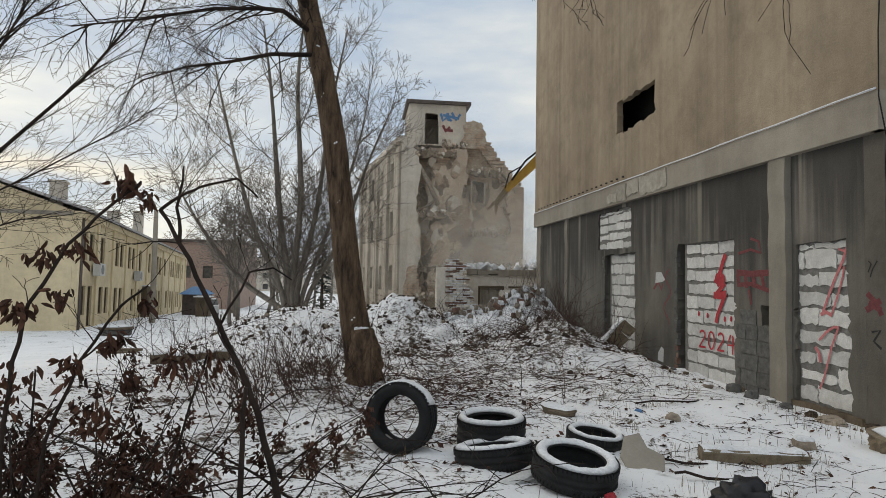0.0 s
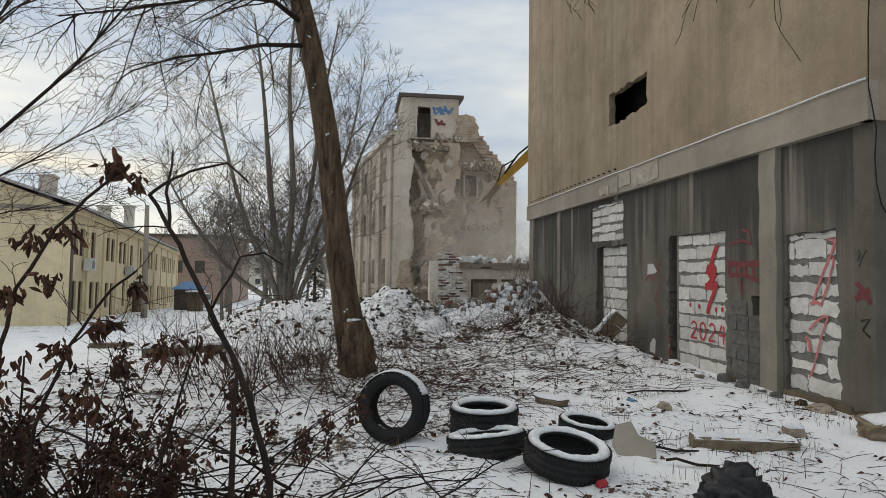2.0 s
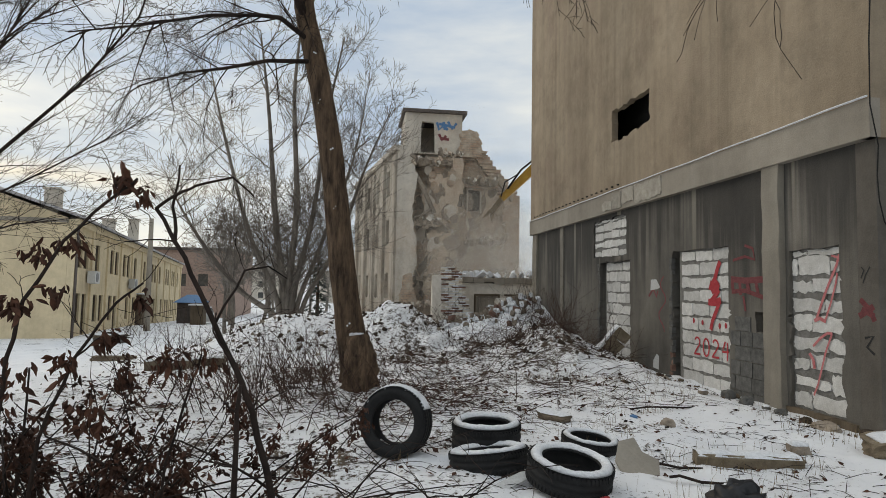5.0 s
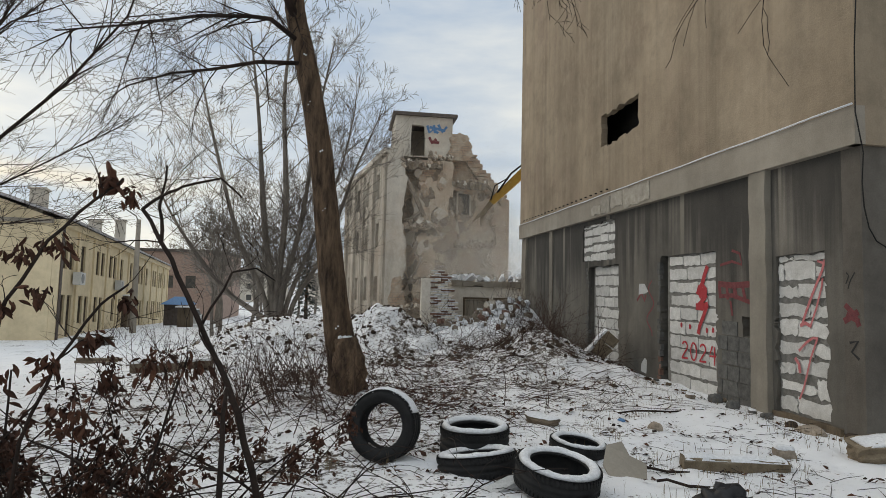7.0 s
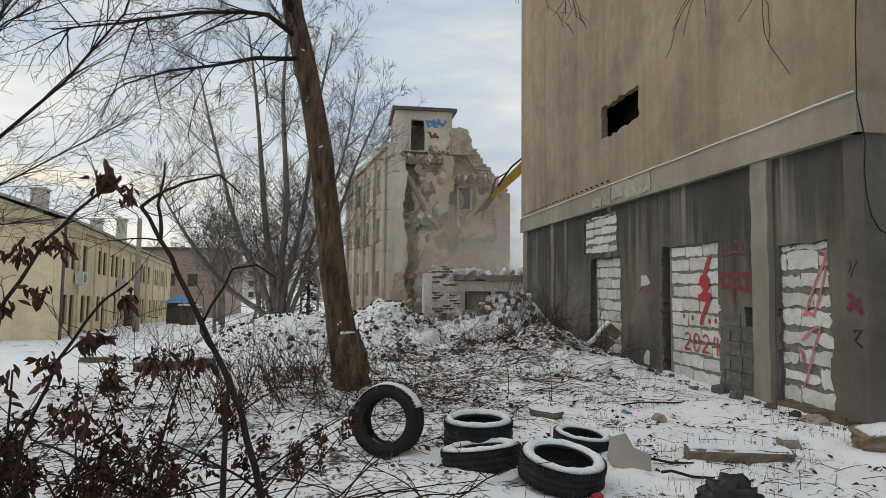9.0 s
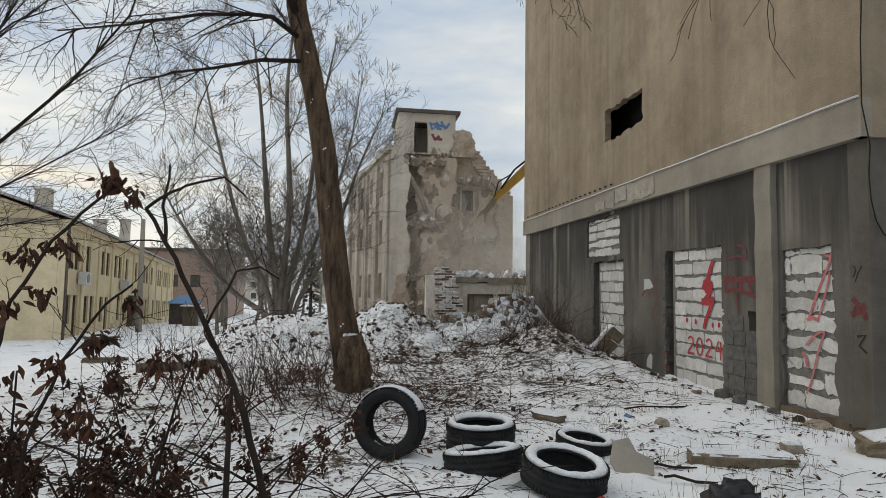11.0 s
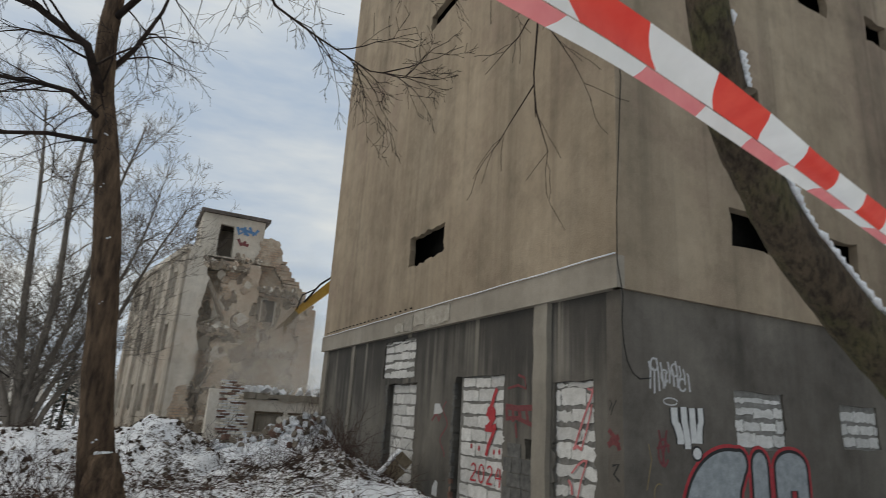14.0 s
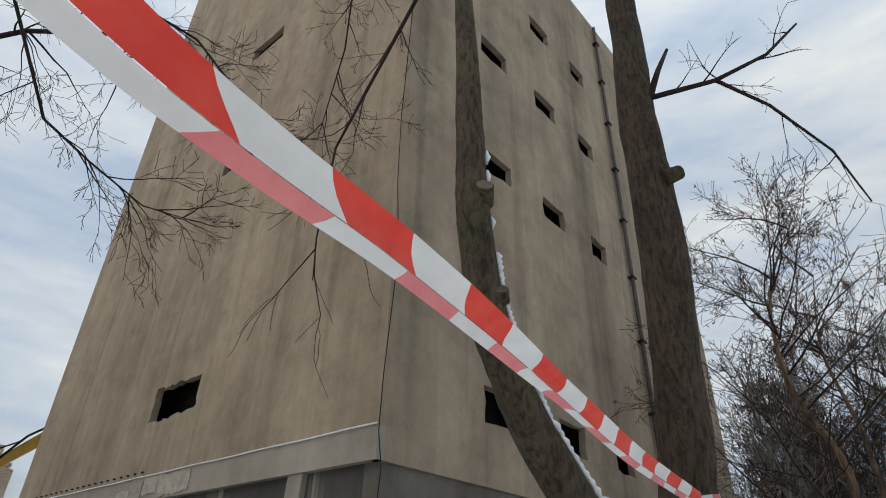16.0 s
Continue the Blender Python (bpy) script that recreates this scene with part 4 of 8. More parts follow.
    for y, z in ((2.4, 2.9), (12.4, 2.9)):
        bm = bmesh.new()
        box(bm, 0.1, y, z, 0.5, y + 0.95, z + 0.7)
        unit = add("air_conditioner", bm, M_white, "white outdoor cooling unit")
        fb = bmesh.new()
        tube(fb, [(0.5, y + 0.4, z + 0.35), (0.52, y + 0.4, z + 0.35)], 0.27, 16)
        add("fan_grille", fb, M_metal, parent=unit)
    bm = bmesh.new()
    tube(bm, [(0.16, 0.12, -0.4), (0.16, 0.12, EAVE - 0.3)], 0.07, 8)
    add("downpipe", bm, M_roof)
    bm = bmesh.new()
    box(bm, -WID, LEN - 0.3, -0.5, -0.26, LEN, EAVE)
    box(bm, -WID, 0.3, -0.5, -WID + 0.3, LEN - 0.3, EAVE)
    add("rear_wall", bm, M_yellow)


yellow_house()


def lamp_post(x, y):
    z = gz(x, y)
    post = empty("street_lamp", (x, y, z), "tall grey concrete lamp post with a bent arm", "lamp post")
    bm = bmesh.new()
    tube(bm, [(0, 0, -0.2), (0, 0, 7.1)], [0.2, 0.13], 10)
    part("pole", bm, M_beam, post)
    bm = bmesh.new()
    tube(bm, [(0, 0, 6.9), (-0.1, -0.2, 7.3), (-0.6, -1.0, 7.7)], 0.04, 6)
    part("arm", bm, M_metal, post)
    bm = bmesh.new()
    box(bm, -0.75, -1.3, 7.62, -0.45, -0.9, 7.78)
    part("lamp_head", bm, M_metal, post)


lamp_post(-13.0, 40.0)


def brick_house(x0, y0, x1, y1, z0, z1):
    b = empty("brick_building", (0, 0, 0), "distant flat-roofed red brick building", "building")
    holes = [(x0 + 1.2 + k * 2.6, x0 + 2.4 + k * 2.6, z, z + 1.5) for k in range(int((x1 - x0 - 2) / 2.6)) for z in (z0 + 1.2, z0 + 4.3)]
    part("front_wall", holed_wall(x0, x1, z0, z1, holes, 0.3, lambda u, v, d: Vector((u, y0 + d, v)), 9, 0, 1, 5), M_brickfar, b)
    for a, c, d, e in holes:
        bm = bmesh.new()
        box(bm, a, y0 + 0.2, d, c, y0 + 0.24, e)
        part("window", bm, M_glass, b)
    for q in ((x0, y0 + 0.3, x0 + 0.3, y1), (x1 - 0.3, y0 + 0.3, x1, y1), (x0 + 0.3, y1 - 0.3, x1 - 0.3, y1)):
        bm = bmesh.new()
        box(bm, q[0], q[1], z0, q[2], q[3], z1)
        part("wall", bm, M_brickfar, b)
    bm = bmesh.new()
    box(bm, x0 - 0.3, y0 - 0.3, z1, x1 + 0.3, y1 + 0.3, z1 + 0.35)
    part("roof", bm, M_roof, b)


brick_house(-26, 78, -15.5, 92, -3.4, 5.3)


def kiosk():
    k = empty("kiosk", (-15.0, 58.0, gz(-15, 58)), "small dark kiosk with a blue sheet roof", "kiosk")
    bm = bmesh.new()
    box(bm, -1.0, -1.0, -0.2, 1.0, 1.0, 1.9)
    part("cabin", bm, M_roof, k)
    bm = bmesh.new()
    vs = [bm.verts.new(p) for p in ((-1.3, -1.3, 1.9), (1.3, -1.3, 1.9), (1.3, 1.3, 1.9), (-1.3, 1.3, 1.9), (-0.4, 0, 2.6), (0.4, 0, 2.6))]
    for f in ((0, 1, 5, 4), (2, 3, 4, 5), (1, 2, 5), (3, 0, 4), (3, 2, 1, 0)):
        bm.faces.new([vs[i] for i in f])
    part("roof", bm, M_blue, k, "light blue sheet roof")


kiosk()


def parked_car():
    x, y = -13.4, 56.0
    c = empty("parked_car", pose(x, y, gz(x, y), 0, 0, 12), "small white car parked by the kiosk", "car")
    bm = bmesh.new()
    prof = [(-2.0, 0.3), (2.0, 0.3), (2.05, 0.75), (1.9, 0.95), (1.1, 1.0), (-1.3, 1.0), (-1.95, 0.95), (-2.05, 0.6)]
    a = [bm.verts.new((-0.82, p, q)) for p, q in prof]
    b = [bm.verts.new((0.82, p, q)) for p, q in prof]
    bm.faces.new(a)
    bm.faces.new(b[::-1])
    for k in range(8):
        bm.faces.new((a[k], a[(k + 1) % 8], b[(k + 1) % 8], b[k]))
    bmesh.ops.recalc_face_normals(bm, faces=bm.faces)
    part("body", bm, M_white, c)
    bm = bmesh.new()
    lo = [bm.verts.new(p) for p in ((-0.78, -1.5, 1.0), (0.78, -1.5, 1.0), (0.78, 1.0, 1.0), (-0.78, 1.0, 1.0))]
    hi = [bm.verts.new(p) for p in ((-0.62, -1.0, 1.45), (0.62, -1.0, 1.45), (0.62, 0.4, 1.45), (-0.62, 0.4, 1.45))]
    bm.faces.new(hi)
    for k in range(4):
        bm.faces.new((lo[k], lo[(k + 1) % 4], hi[(k + 1) % 4], hi[k]))
    cabin = part("windows", bm, M_glass, c)
    bm = bmesh.new()
    box(bm, -0.64, -1.02, 1.452, 0.64, 0.42, 1.5)
    part("roof", bm, M_snow, cabin, "snow on the roof")
    for wx in (-0.8, 0.66):
        for wy in (-1.25, 1.25):
            bm = bmesh.new()
            tube(bm, [(wx, wy, 0.31), (wx + 0.16, wy, 0.31)], 0.31, 14)
            part("wheel", bm, M_rubber, c)


parked_car()


def sheds():
    for x, y, w, h in ((-12.9, 52.0, 1.0, 1.6), (-17.2, 50.0, 1.5, 2.4)):
        s = empty("garden_shed", (x, y, gz(x, y)), "small dark wooden shed beside the yard", "shed")
        bm = bmesh.new()
        box(bm, -w / 2, -w / 2, -0.2, w / 2, w / 2, h)
        part("cabin", bm, M_wood, s)
        bm = bmesh.new()
        box(bm, -w / 2 - 0.15, -w / 2 - 0.2, h, w / 2 + 0.15, w / 2 + 0.2, h + 0.1)
        part("roof", bm, M_snow, s)


sheds()


def far_flats():
    for x, y, w, h in ((-9.5, 150.0, 16, 8.5), (-46, 170, 30, 10), (-3, 190, 20, 9.0)):
        b = empty("apartment_building", (x, y, -4), "pale distant apartment building", "building", "distant apartment buildings")
        holes = [(k * 3 + 1, k * 3 + 2.4, z, z + 1.5) for k in range(int(w / 3)) for z in (1.5, 4.5, 7.2) if z + 1.6 < h]
        part("wall", holed_wall(0, w, 0, h, holes, 0.3, lambda u, v, d: Vector((u, d, v)), 4, 0, 1, 8), M_ruinwall, b)
        bm = bmesh.new()
        box(bm, 0, 0.35, 0, w, 9, h)
        part("core", bm, M_glass, b)
        bm = bmesh.new()
        box(bm, -0.3, -0.3, h, w + 0.3, 9.3, h + 0.3)
        part("roof", bm, M_roof, b)


far_flats()


def yard_rubbish():
    for k, (x, y, a, n) in enumerate(((-7.0, 18.6, -15, 2),)):
        t = empty("plank_pile", (x, y, gz(x, y)), "low pile of old boards in snow", "boards", "boards in the yard")
        for i in range(n):
            bm = bmesh.new()
            box(bm, -0.6, -0.12, 0, 0.6, 0.12, 0.07, pose(0.05 * i, 0.1 * i, 0.07 * i, 0, 0, a + i * 11))
            part("board", bm, M_wood, t)


yard_rubbish()


# ---- the building that is being pulled down ----
def jagged(pts, rng, size, rough):
    """Breaks the straight sides of an outline into short uneven pieces."""
    out = []
    for (a, b, keep), (c, d, _) in zip(pts, pts[1:] + pts[:1]):
        n = 1 if keep else max(1, int(math.hypot(c - a, d - b) / size))
        for k in range(n):
            t = k / n
            j = 0 if k == 0 else rough
            out.append((a + (c - a) * t + rng.uniform(-j, j), b + (d - b) * t + rng.uniform(-j, j)))
    return out


def slab(pts, y, thick, seed, size=0.5, rough=0.22):
    """An upright broken wall piece: outline in x and z; a corner flagged 1 starts a clean side."""
    rng = random.Random(seed)
    ring = jagged(pts, rng, size, rough)
    bm = bmesh.new()
    f = [bm.verts.new((a, y, b)) for a, b in ring]
    k = [bm.verts.new((a + rng.uniform(-0.1, 0.1), y + thick, b + rng.uniform(-0.1, 0.1))) for a, b in ring]
    bm.faces.new(f)
    bm.faces.new(k[::-1])
    n = len(ring)
    for i in range(n):
        bm.faces.new((f[i], k[i], k[(i + 1) % n], f[(i + 1) % n]))
    bm.normal_update()
    bmesh.ops.triangulate(bm, faces=[q for q in bm.faces if len(q.verts) > 4], quad_method="FIXED", ngon_method="EAR_CLIP")
    bmesh.ops.recalc_face_normals(bm, faces=bm.faces)
    return bm


def chunk(bm, rng, c, s, mat=0, flat=1.0):
    m = Matrix.Translation(c) @ Euler([rng.uniform(0, 6.28) for _ in range(3)]).to_matrix().to_4x4()
    a, b, d = s * rng.uniform(0.6, 1.2), s * rng.uniform(0.5, 1.0), s * rng.uniform(0.3, 0.7) * flat
    box(bm, -a / 2, -b / 2, -d / 2, a / 2, b / 2, d / 2, m, mat, s * 0.12, rng)


def ruin():
    r = empty("half_demolished_building", (0, 0, 0), "half-demolished four-storey masonry building with torn-open rooms", "building")
    Y = 39.0
    # the intact long side, seen at a slant
    a, b = Vector((2.55, Y, 0)), Vector((-0.28, Y + 17.6, 0))
    d = (b - a).normalized()
    inward = Vector((-d.y, d.x, 0)) * -1
    holes = []
    for k in range(4):
        for z in (0.4, 4.2, 7.6):
            holes.append((2.6 + k * 3.9, 3.7 + k * 3.9, z, z + 1.8))
    part("long_wall", holed_wall(0, 17.8, -3, 10.3, holes, 0.5, lambda u, v, w: a + d * u + inward * w + Vector((0, 0, v)), 31, 0.12, 3, 2), M_longwall, r, "grey rendered side wall with empty windows")
    for k in range(5):
        bm = bmesh.new()
        box(bm, -0.2, 0.1 + k * 3.9, -3, 0.0, 1.3 + k * 3.9, 10.0, Matrix(((-inward.x * -1, d.x, 0, a.x), (-inward.y * -1, d.y, 0, a.y), (0, 0, 1, 0), (0, 0, 0, 1))))
        part("pier", bm, M_longwall, r)
    bm = bmesh.new()
    box(bm, -0.3, 0.0, 10.3, 0.6, 17.8, 10.65, Matrix(((inward.x, d.x, 0, a.x), (inward.y, d.y, 0, a.y), (0, 0, 1, 0), (0, 0, 0, 1))))
    part("cornice", bm, M_ruinwall, r)
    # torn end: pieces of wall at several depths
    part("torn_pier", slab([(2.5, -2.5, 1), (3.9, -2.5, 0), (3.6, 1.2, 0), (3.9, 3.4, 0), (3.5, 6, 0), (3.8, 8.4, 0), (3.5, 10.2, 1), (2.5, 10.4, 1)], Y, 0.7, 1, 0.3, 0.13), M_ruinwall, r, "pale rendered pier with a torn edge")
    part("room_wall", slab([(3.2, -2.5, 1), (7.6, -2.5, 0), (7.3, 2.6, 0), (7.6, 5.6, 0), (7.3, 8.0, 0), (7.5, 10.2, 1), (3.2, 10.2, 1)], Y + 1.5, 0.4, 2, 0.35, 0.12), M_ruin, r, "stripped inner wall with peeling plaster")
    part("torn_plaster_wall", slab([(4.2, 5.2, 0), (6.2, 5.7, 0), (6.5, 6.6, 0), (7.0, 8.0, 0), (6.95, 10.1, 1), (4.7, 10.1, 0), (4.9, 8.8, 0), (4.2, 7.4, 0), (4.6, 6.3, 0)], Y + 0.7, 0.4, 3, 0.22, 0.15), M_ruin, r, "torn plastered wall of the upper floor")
    part("torn_plaster_wall", slab([(4.5, 0.2, 0), (6.4, 0.0, 0), (6.6, 2.0, 0), (6.1, 3.2, 0), (6.2, 4.9, 1), (4.6, 4.9, 0), (4.9, 3.4, 0), (4.4, 1.8, 0)], Y + 0.55, 0.4, 8, 0.22, 0.15), M_ruin, r, "torn plastered wall of the lower floor")
    part("bared_brickwork", slab([(2.9, -2.5, 1), (4.1, -2.5, 0), (3.9, 0.6, 0), (3.5, 2.2, 0), (3.0, 2.0, 0), (2.8, 0.5, 0)], Y - 0.12, 0.3, 9, 0.2, 0.12), M_ruinbrick, r, "bared brick below the broken corner pier")
    part("bared_brickwork", slab([(3.7, 8.0, 0), (4.5, 7.4, 0), (4.8, 9.0, 0), (6.2, 9.3, 0), (6.6, 10.0, 1), (3.6, 10.0, 0)], Y + 1.36, 0.2, 10, 0.2, 0.12), M_ruinbrick, r)
    part("bared_brickwork", slab([(7.0, 8.3, 0), (8.2, 8.0, 0), (9.4, 8.3, 0), (9.2, 9.0, 0), (8.5, 9.2, 0), (8.2, 10.4, 0), (6.9, 10.4, 1)], Y + 1.3, 0.3, 11, 0.2, 0.12), M_ruinbrick, r)
    step_rng = random.Random(15)
    for row in range(14):
        # stepped courses left standing where the wall broke away
        x0 = 8.3 + row * 0.17 + step_rng.uniform(-0.12, 0.12)
        z0 = 10.5 - row * 0.21
        bm = bmesh.new()
        box(bm, 7.6 + row * 0.15, Y + 0.9 + step_rng.uniform(-0.1, 0.1), z0, x0 + 0.25, Y + 1.9, z0 + 0.2, jitter=0.05, rng=step_rng)
        part("broken_course", bm, M_ruinbrick, r)
    part("rear_room_wall", slab([(6.9, -2.5, 1), (10.7, -2.5, 1), (10.7, 7.7, 0), (9.9, 8.0, 0), (9.6, 9.1, 0), (8.7, 9.3, 0), (8.3, 10.6, 0), (6.9, 10.4, 1)], Y + 1.5, 0.5, 4, 0.3, 0.13), M_ruin, r, "inner wall below the torn floors")
    # no holes here: near-black boxes on the wall paint the shade of windows
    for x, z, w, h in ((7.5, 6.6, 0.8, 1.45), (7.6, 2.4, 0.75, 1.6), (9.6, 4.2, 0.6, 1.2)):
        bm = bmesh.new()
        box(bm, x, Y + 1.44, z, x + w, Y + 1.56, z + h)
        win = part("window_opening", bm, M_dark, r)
        for q in ((x - 0.12, z - 0.1, x, z + h + 0.1), (x + w, z - 0.1, x + w + 0.12, z + h + 0.1), (x, z + h, x + w, z + h + 0.12)):
            bm = bmesh.new()
            box(bm, q[0], Y + 1.38, q[1], q[2], Y + 1.5, q[3])
            part("window_surround", bm, M_ruinwall, win)
    part("right_brick_wall", slab([(10.0, -2.5, 1), (10.9, -2.5, 1), (10.9, 7.6, 0), (10.2, 7.9, 0), (9.7, 6.6, 0), (10.0, 5.0, 0), (9.7, 3.4, 0), (10.1, 2.0, 0)], Y + 0.5, 0.9, 5, 0.22, 0.16), M_ruinbrick, r, "broken brick outer wall")
    rng = random.Random(7)
    for z, x0, x1, y0 in ((9.5, 3.3, 6.2, Y + 0.2), (8.4, 6.9, 9.4, Y + 0.7), (5.5, 3.6, 5.6, Y + 0.35), (4.3, 7.2, 10.4, Y + 0.9), (1.7, 3.5, 6.8, Y + 0.3), (0.5, 6.9, 10.4, Y + 0.9)):
        n = int((x1 - x0) / 0.2)
        bm = bmesh.new()
        ring = [(x0 + (x1 - x0) * k / n, y0 + rng.uniform(-0.25, 0.25)) for k in range(n + 1)]
        top = [bm.verts.new((p, q, z + 0.28 + rng.uniform(-0.05, 0.08))) for p, q in ring]
        bot = [bm.verts.new((p, q + 0.1, z + rng.uniform(-0.18, 0.08))) for p, q in ring]
        tb = [bm.verts.new((p, Y + 1.9, z + 0.32)) for p, q in ring]
        bb = [bm.verts.new((p, Y + 1.9, z)) for p, q in ring]
        for k in range(n):
            for u, v in ((bot, top), (top, tb), (bb, bot)):
                bm.faces.new((u[k], u[k + 1], v[k + 1], v[k]))
        part("broken_floor", bm, M_rubble, r, "broken concrete floor edge")
    for p, q, w in (((3.4, Y + 0.3, 9.3), (5.0, Y + 0.2, 6.2), 0.2), ((3.7, Y + 0.3, 5.8), (4.8, Y + 0.1, 6.5), 0.14), ((9.4, Y + 0.8, 8.6), (10.3, Y + 0.5, 7.2), 0.1), ((4.2, Y + 0.2, 2.0), (4.9, Y + 0.1, 3.5), 0.08)):
        bm = bmesh.new()
        tube(bm, [p, ((p[0] + q[0]) / 2 + 0.1, (p[1] + q[1]) / 2, (p[2] + q[2]) / 2), q], w, 4)
        part("hanging_beam", bm, M_rubble, r, "fallen beam hanging from the torn floor")
    # patches of plaster and bared brick, and lumps caught on the edges
    for k in range(120):
        left = k % 3
        x, z = (rng.uniform(3.5, 7.2), rng.uniform(0.0, 9.4)) if left else (rng.uniform(7.2, 10.2), rng.uniform(0, 8.0))
        y = Y + 1.5 - rng.uniform(0.02, 0.14)
        s = rng.uniform(0.25, 0.85)
        ring = [(x + s * (0.7 + 0.5 * rng.random()) * math.cos(a), z + s * (0.9 + 0.7 * rng.random()) * math.sin(a), 0) for a in [2 * math.pi * i / 7 for i in range(7)]]
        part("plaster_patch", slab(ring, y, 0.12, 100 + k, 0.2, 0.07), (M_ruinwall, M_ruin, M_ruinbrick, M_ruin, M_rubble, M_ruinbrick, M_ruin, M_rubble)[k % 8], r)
    for k in range(80):
        # leftover paint, tiles and plaster; dark pieces put shade into the torn walls
        upper = k % 2
        x, z = rng.uniform(4.6, 6.4), rng.uniform(5.8, 9.7) if upper else rng.uniform(0.3, 4.7)
        s = rng.uniform(0.12, 0.45)
        ring = [(x + s * (0.7 + 0.5 * rng.random()) * math.cos(a), z + s * (0.8 + 0.9 * rng.random()) * math.sin(a), 0) for a in [2 * math.pi * i / 7 for i in range(7)]]
        part("plaster_patch", slab(ring, Y + (0.7 if upper else 0.55) - rng.uniform(0.02, 0.1), 0.11, 300 + k, 0.15, 0.06), (M_ruinbrick, M_shadeplaster, M_ruinwall, M_ruin, M_shadeplaster)[k % 5], r)
    bm = bmesh.new()
    for z, x0, x1, y0 in ((9.75, 3.3, 6.2, Y + 0.2), (8.7, 6.9, 9.4, Y + 0.8), (5.8, 3.6, 5.6, Y + 0.4), (4.6, 7.2, 10.4, Y + 1.0), (2.0, 3.5, 6.8, Y + 0.4), (10.3, 5.2, 7.0, Y + 0.5), (0.2, 3.4, 10.4, Y - 0.2), (-0.8, 2.6, 10.6, Y - 0.6)):
        for k in range(36):
            chunk(bm, rng, (rng.uniform(x0, x1), y0 + rng.uniform(-0.3, 0.4), z + rng.uniform(-0.25, 0.2)), rng.uniform(0.1, 0.36), rng.choice((0, 0, 0, 1, 1, 2)))
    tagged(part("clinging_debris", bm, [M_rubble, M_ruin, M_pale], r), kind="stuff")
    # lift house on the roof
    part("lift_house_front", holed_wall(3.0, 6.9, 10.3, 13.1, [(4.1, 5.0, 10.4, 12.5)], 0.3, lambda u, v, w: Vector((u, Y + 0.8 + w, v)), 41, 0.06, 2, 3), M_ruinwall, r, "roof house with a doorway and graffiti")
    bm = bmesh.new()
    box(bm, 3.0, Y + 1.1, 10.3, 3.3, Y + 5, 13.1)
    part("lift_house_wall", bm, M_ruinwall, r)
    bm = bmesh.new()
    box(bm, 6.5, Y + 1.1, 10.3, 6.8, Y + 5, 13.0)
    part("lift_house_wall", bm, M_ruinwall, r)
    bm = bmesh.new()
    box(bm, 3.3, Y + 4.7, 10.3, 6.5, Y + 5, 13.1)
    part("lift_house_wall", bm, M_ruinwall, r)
    bm = bmesh.new()
    box(bm, 2.8, Y + 0.55, 13.1, 7.2, Y + 5.2, 13.32)
    part("lift_house_roof", bm, M_roof, r)
    place = lambda u, v, w: Vector((u, Y + 0.8 + w, v))
    bm = bmesh.new()
    for i, p in enumerate([[(5.15, 12.5), (5.3, 12.0), (5.6, 12.3), (5.9, 12.0)], [(5.9, 12.6), (6.2, 12.1), (6.5, 12.5)], [(5.3, 12.4), (6.4, 12.2)], [(5.6, 12.55), (5.7, 12.0)]]):
        stroke(bm, p, 0.18, place, -0.02 - i * 0.004)
    part("graffiti", bm, M_blue, r, "blue graffiti tag")
    bm = bmesh.new()
    for i, p in enumerate([[(5.3, 11.7), (5.5, 11.3), (5.8, 11.6)], [(5.4, 11.4), (6.0, 11.35)]]):
        stroke(bm, p, 0.2, place, -0.02 - i * 0.004)
    part("graffiti", bm, M_redfaint, r, "red graffiti tag")
    place2 = lambda u, v, w: Vector((u, Y + 0.55 + w, v))
    bm = bmesh.new()
    for i, p in enumerate([[(5.9, 3.3), (5.85, 2.7)], [(5.9, 3.3), (6.2, 3.25)], [(5.88, 3.0), (6.1, 3.0)], arc(6.3, 3.0, 0.1, 0.15, 0, 330, 8), [(6.5, 3.15), (6.55, 2.85)]]):
        stroke(bm, p, 0.07, place2, -0.02 - i * 0.003)
    part("graffiti", bm, M_black, r, "black scrawled letters")
    part("stepped_wall", slab([(6.6, 10.2, 1), (8.4, 10.2, 0), (8.2, 11.4, 0), (7.9, 12.0, 0), (6.8, 12.1, 0)], Y + 0.7, 1.2, 6, 0.2, 0.14), M_ruinbrick, r, "broken brick parapet")
    bm = bmesh.new()
    box(bm, 3.3, Y + 5, -3, 10.8, Y + 5.4, 7.5)
    box(bm, 1.2, Y + 11.0, -3, 10.8, Y + 11.4, 9.5)
    part("inner_wall", bm, M_ruinwall, r)
    bm = bmesh.new()
    box(bm, 2.7, Y + 3.4, 10.0, 6.9, Y + 11, 10.3)
    part("roof_slab", bm, M_rubble, r)


ruin()


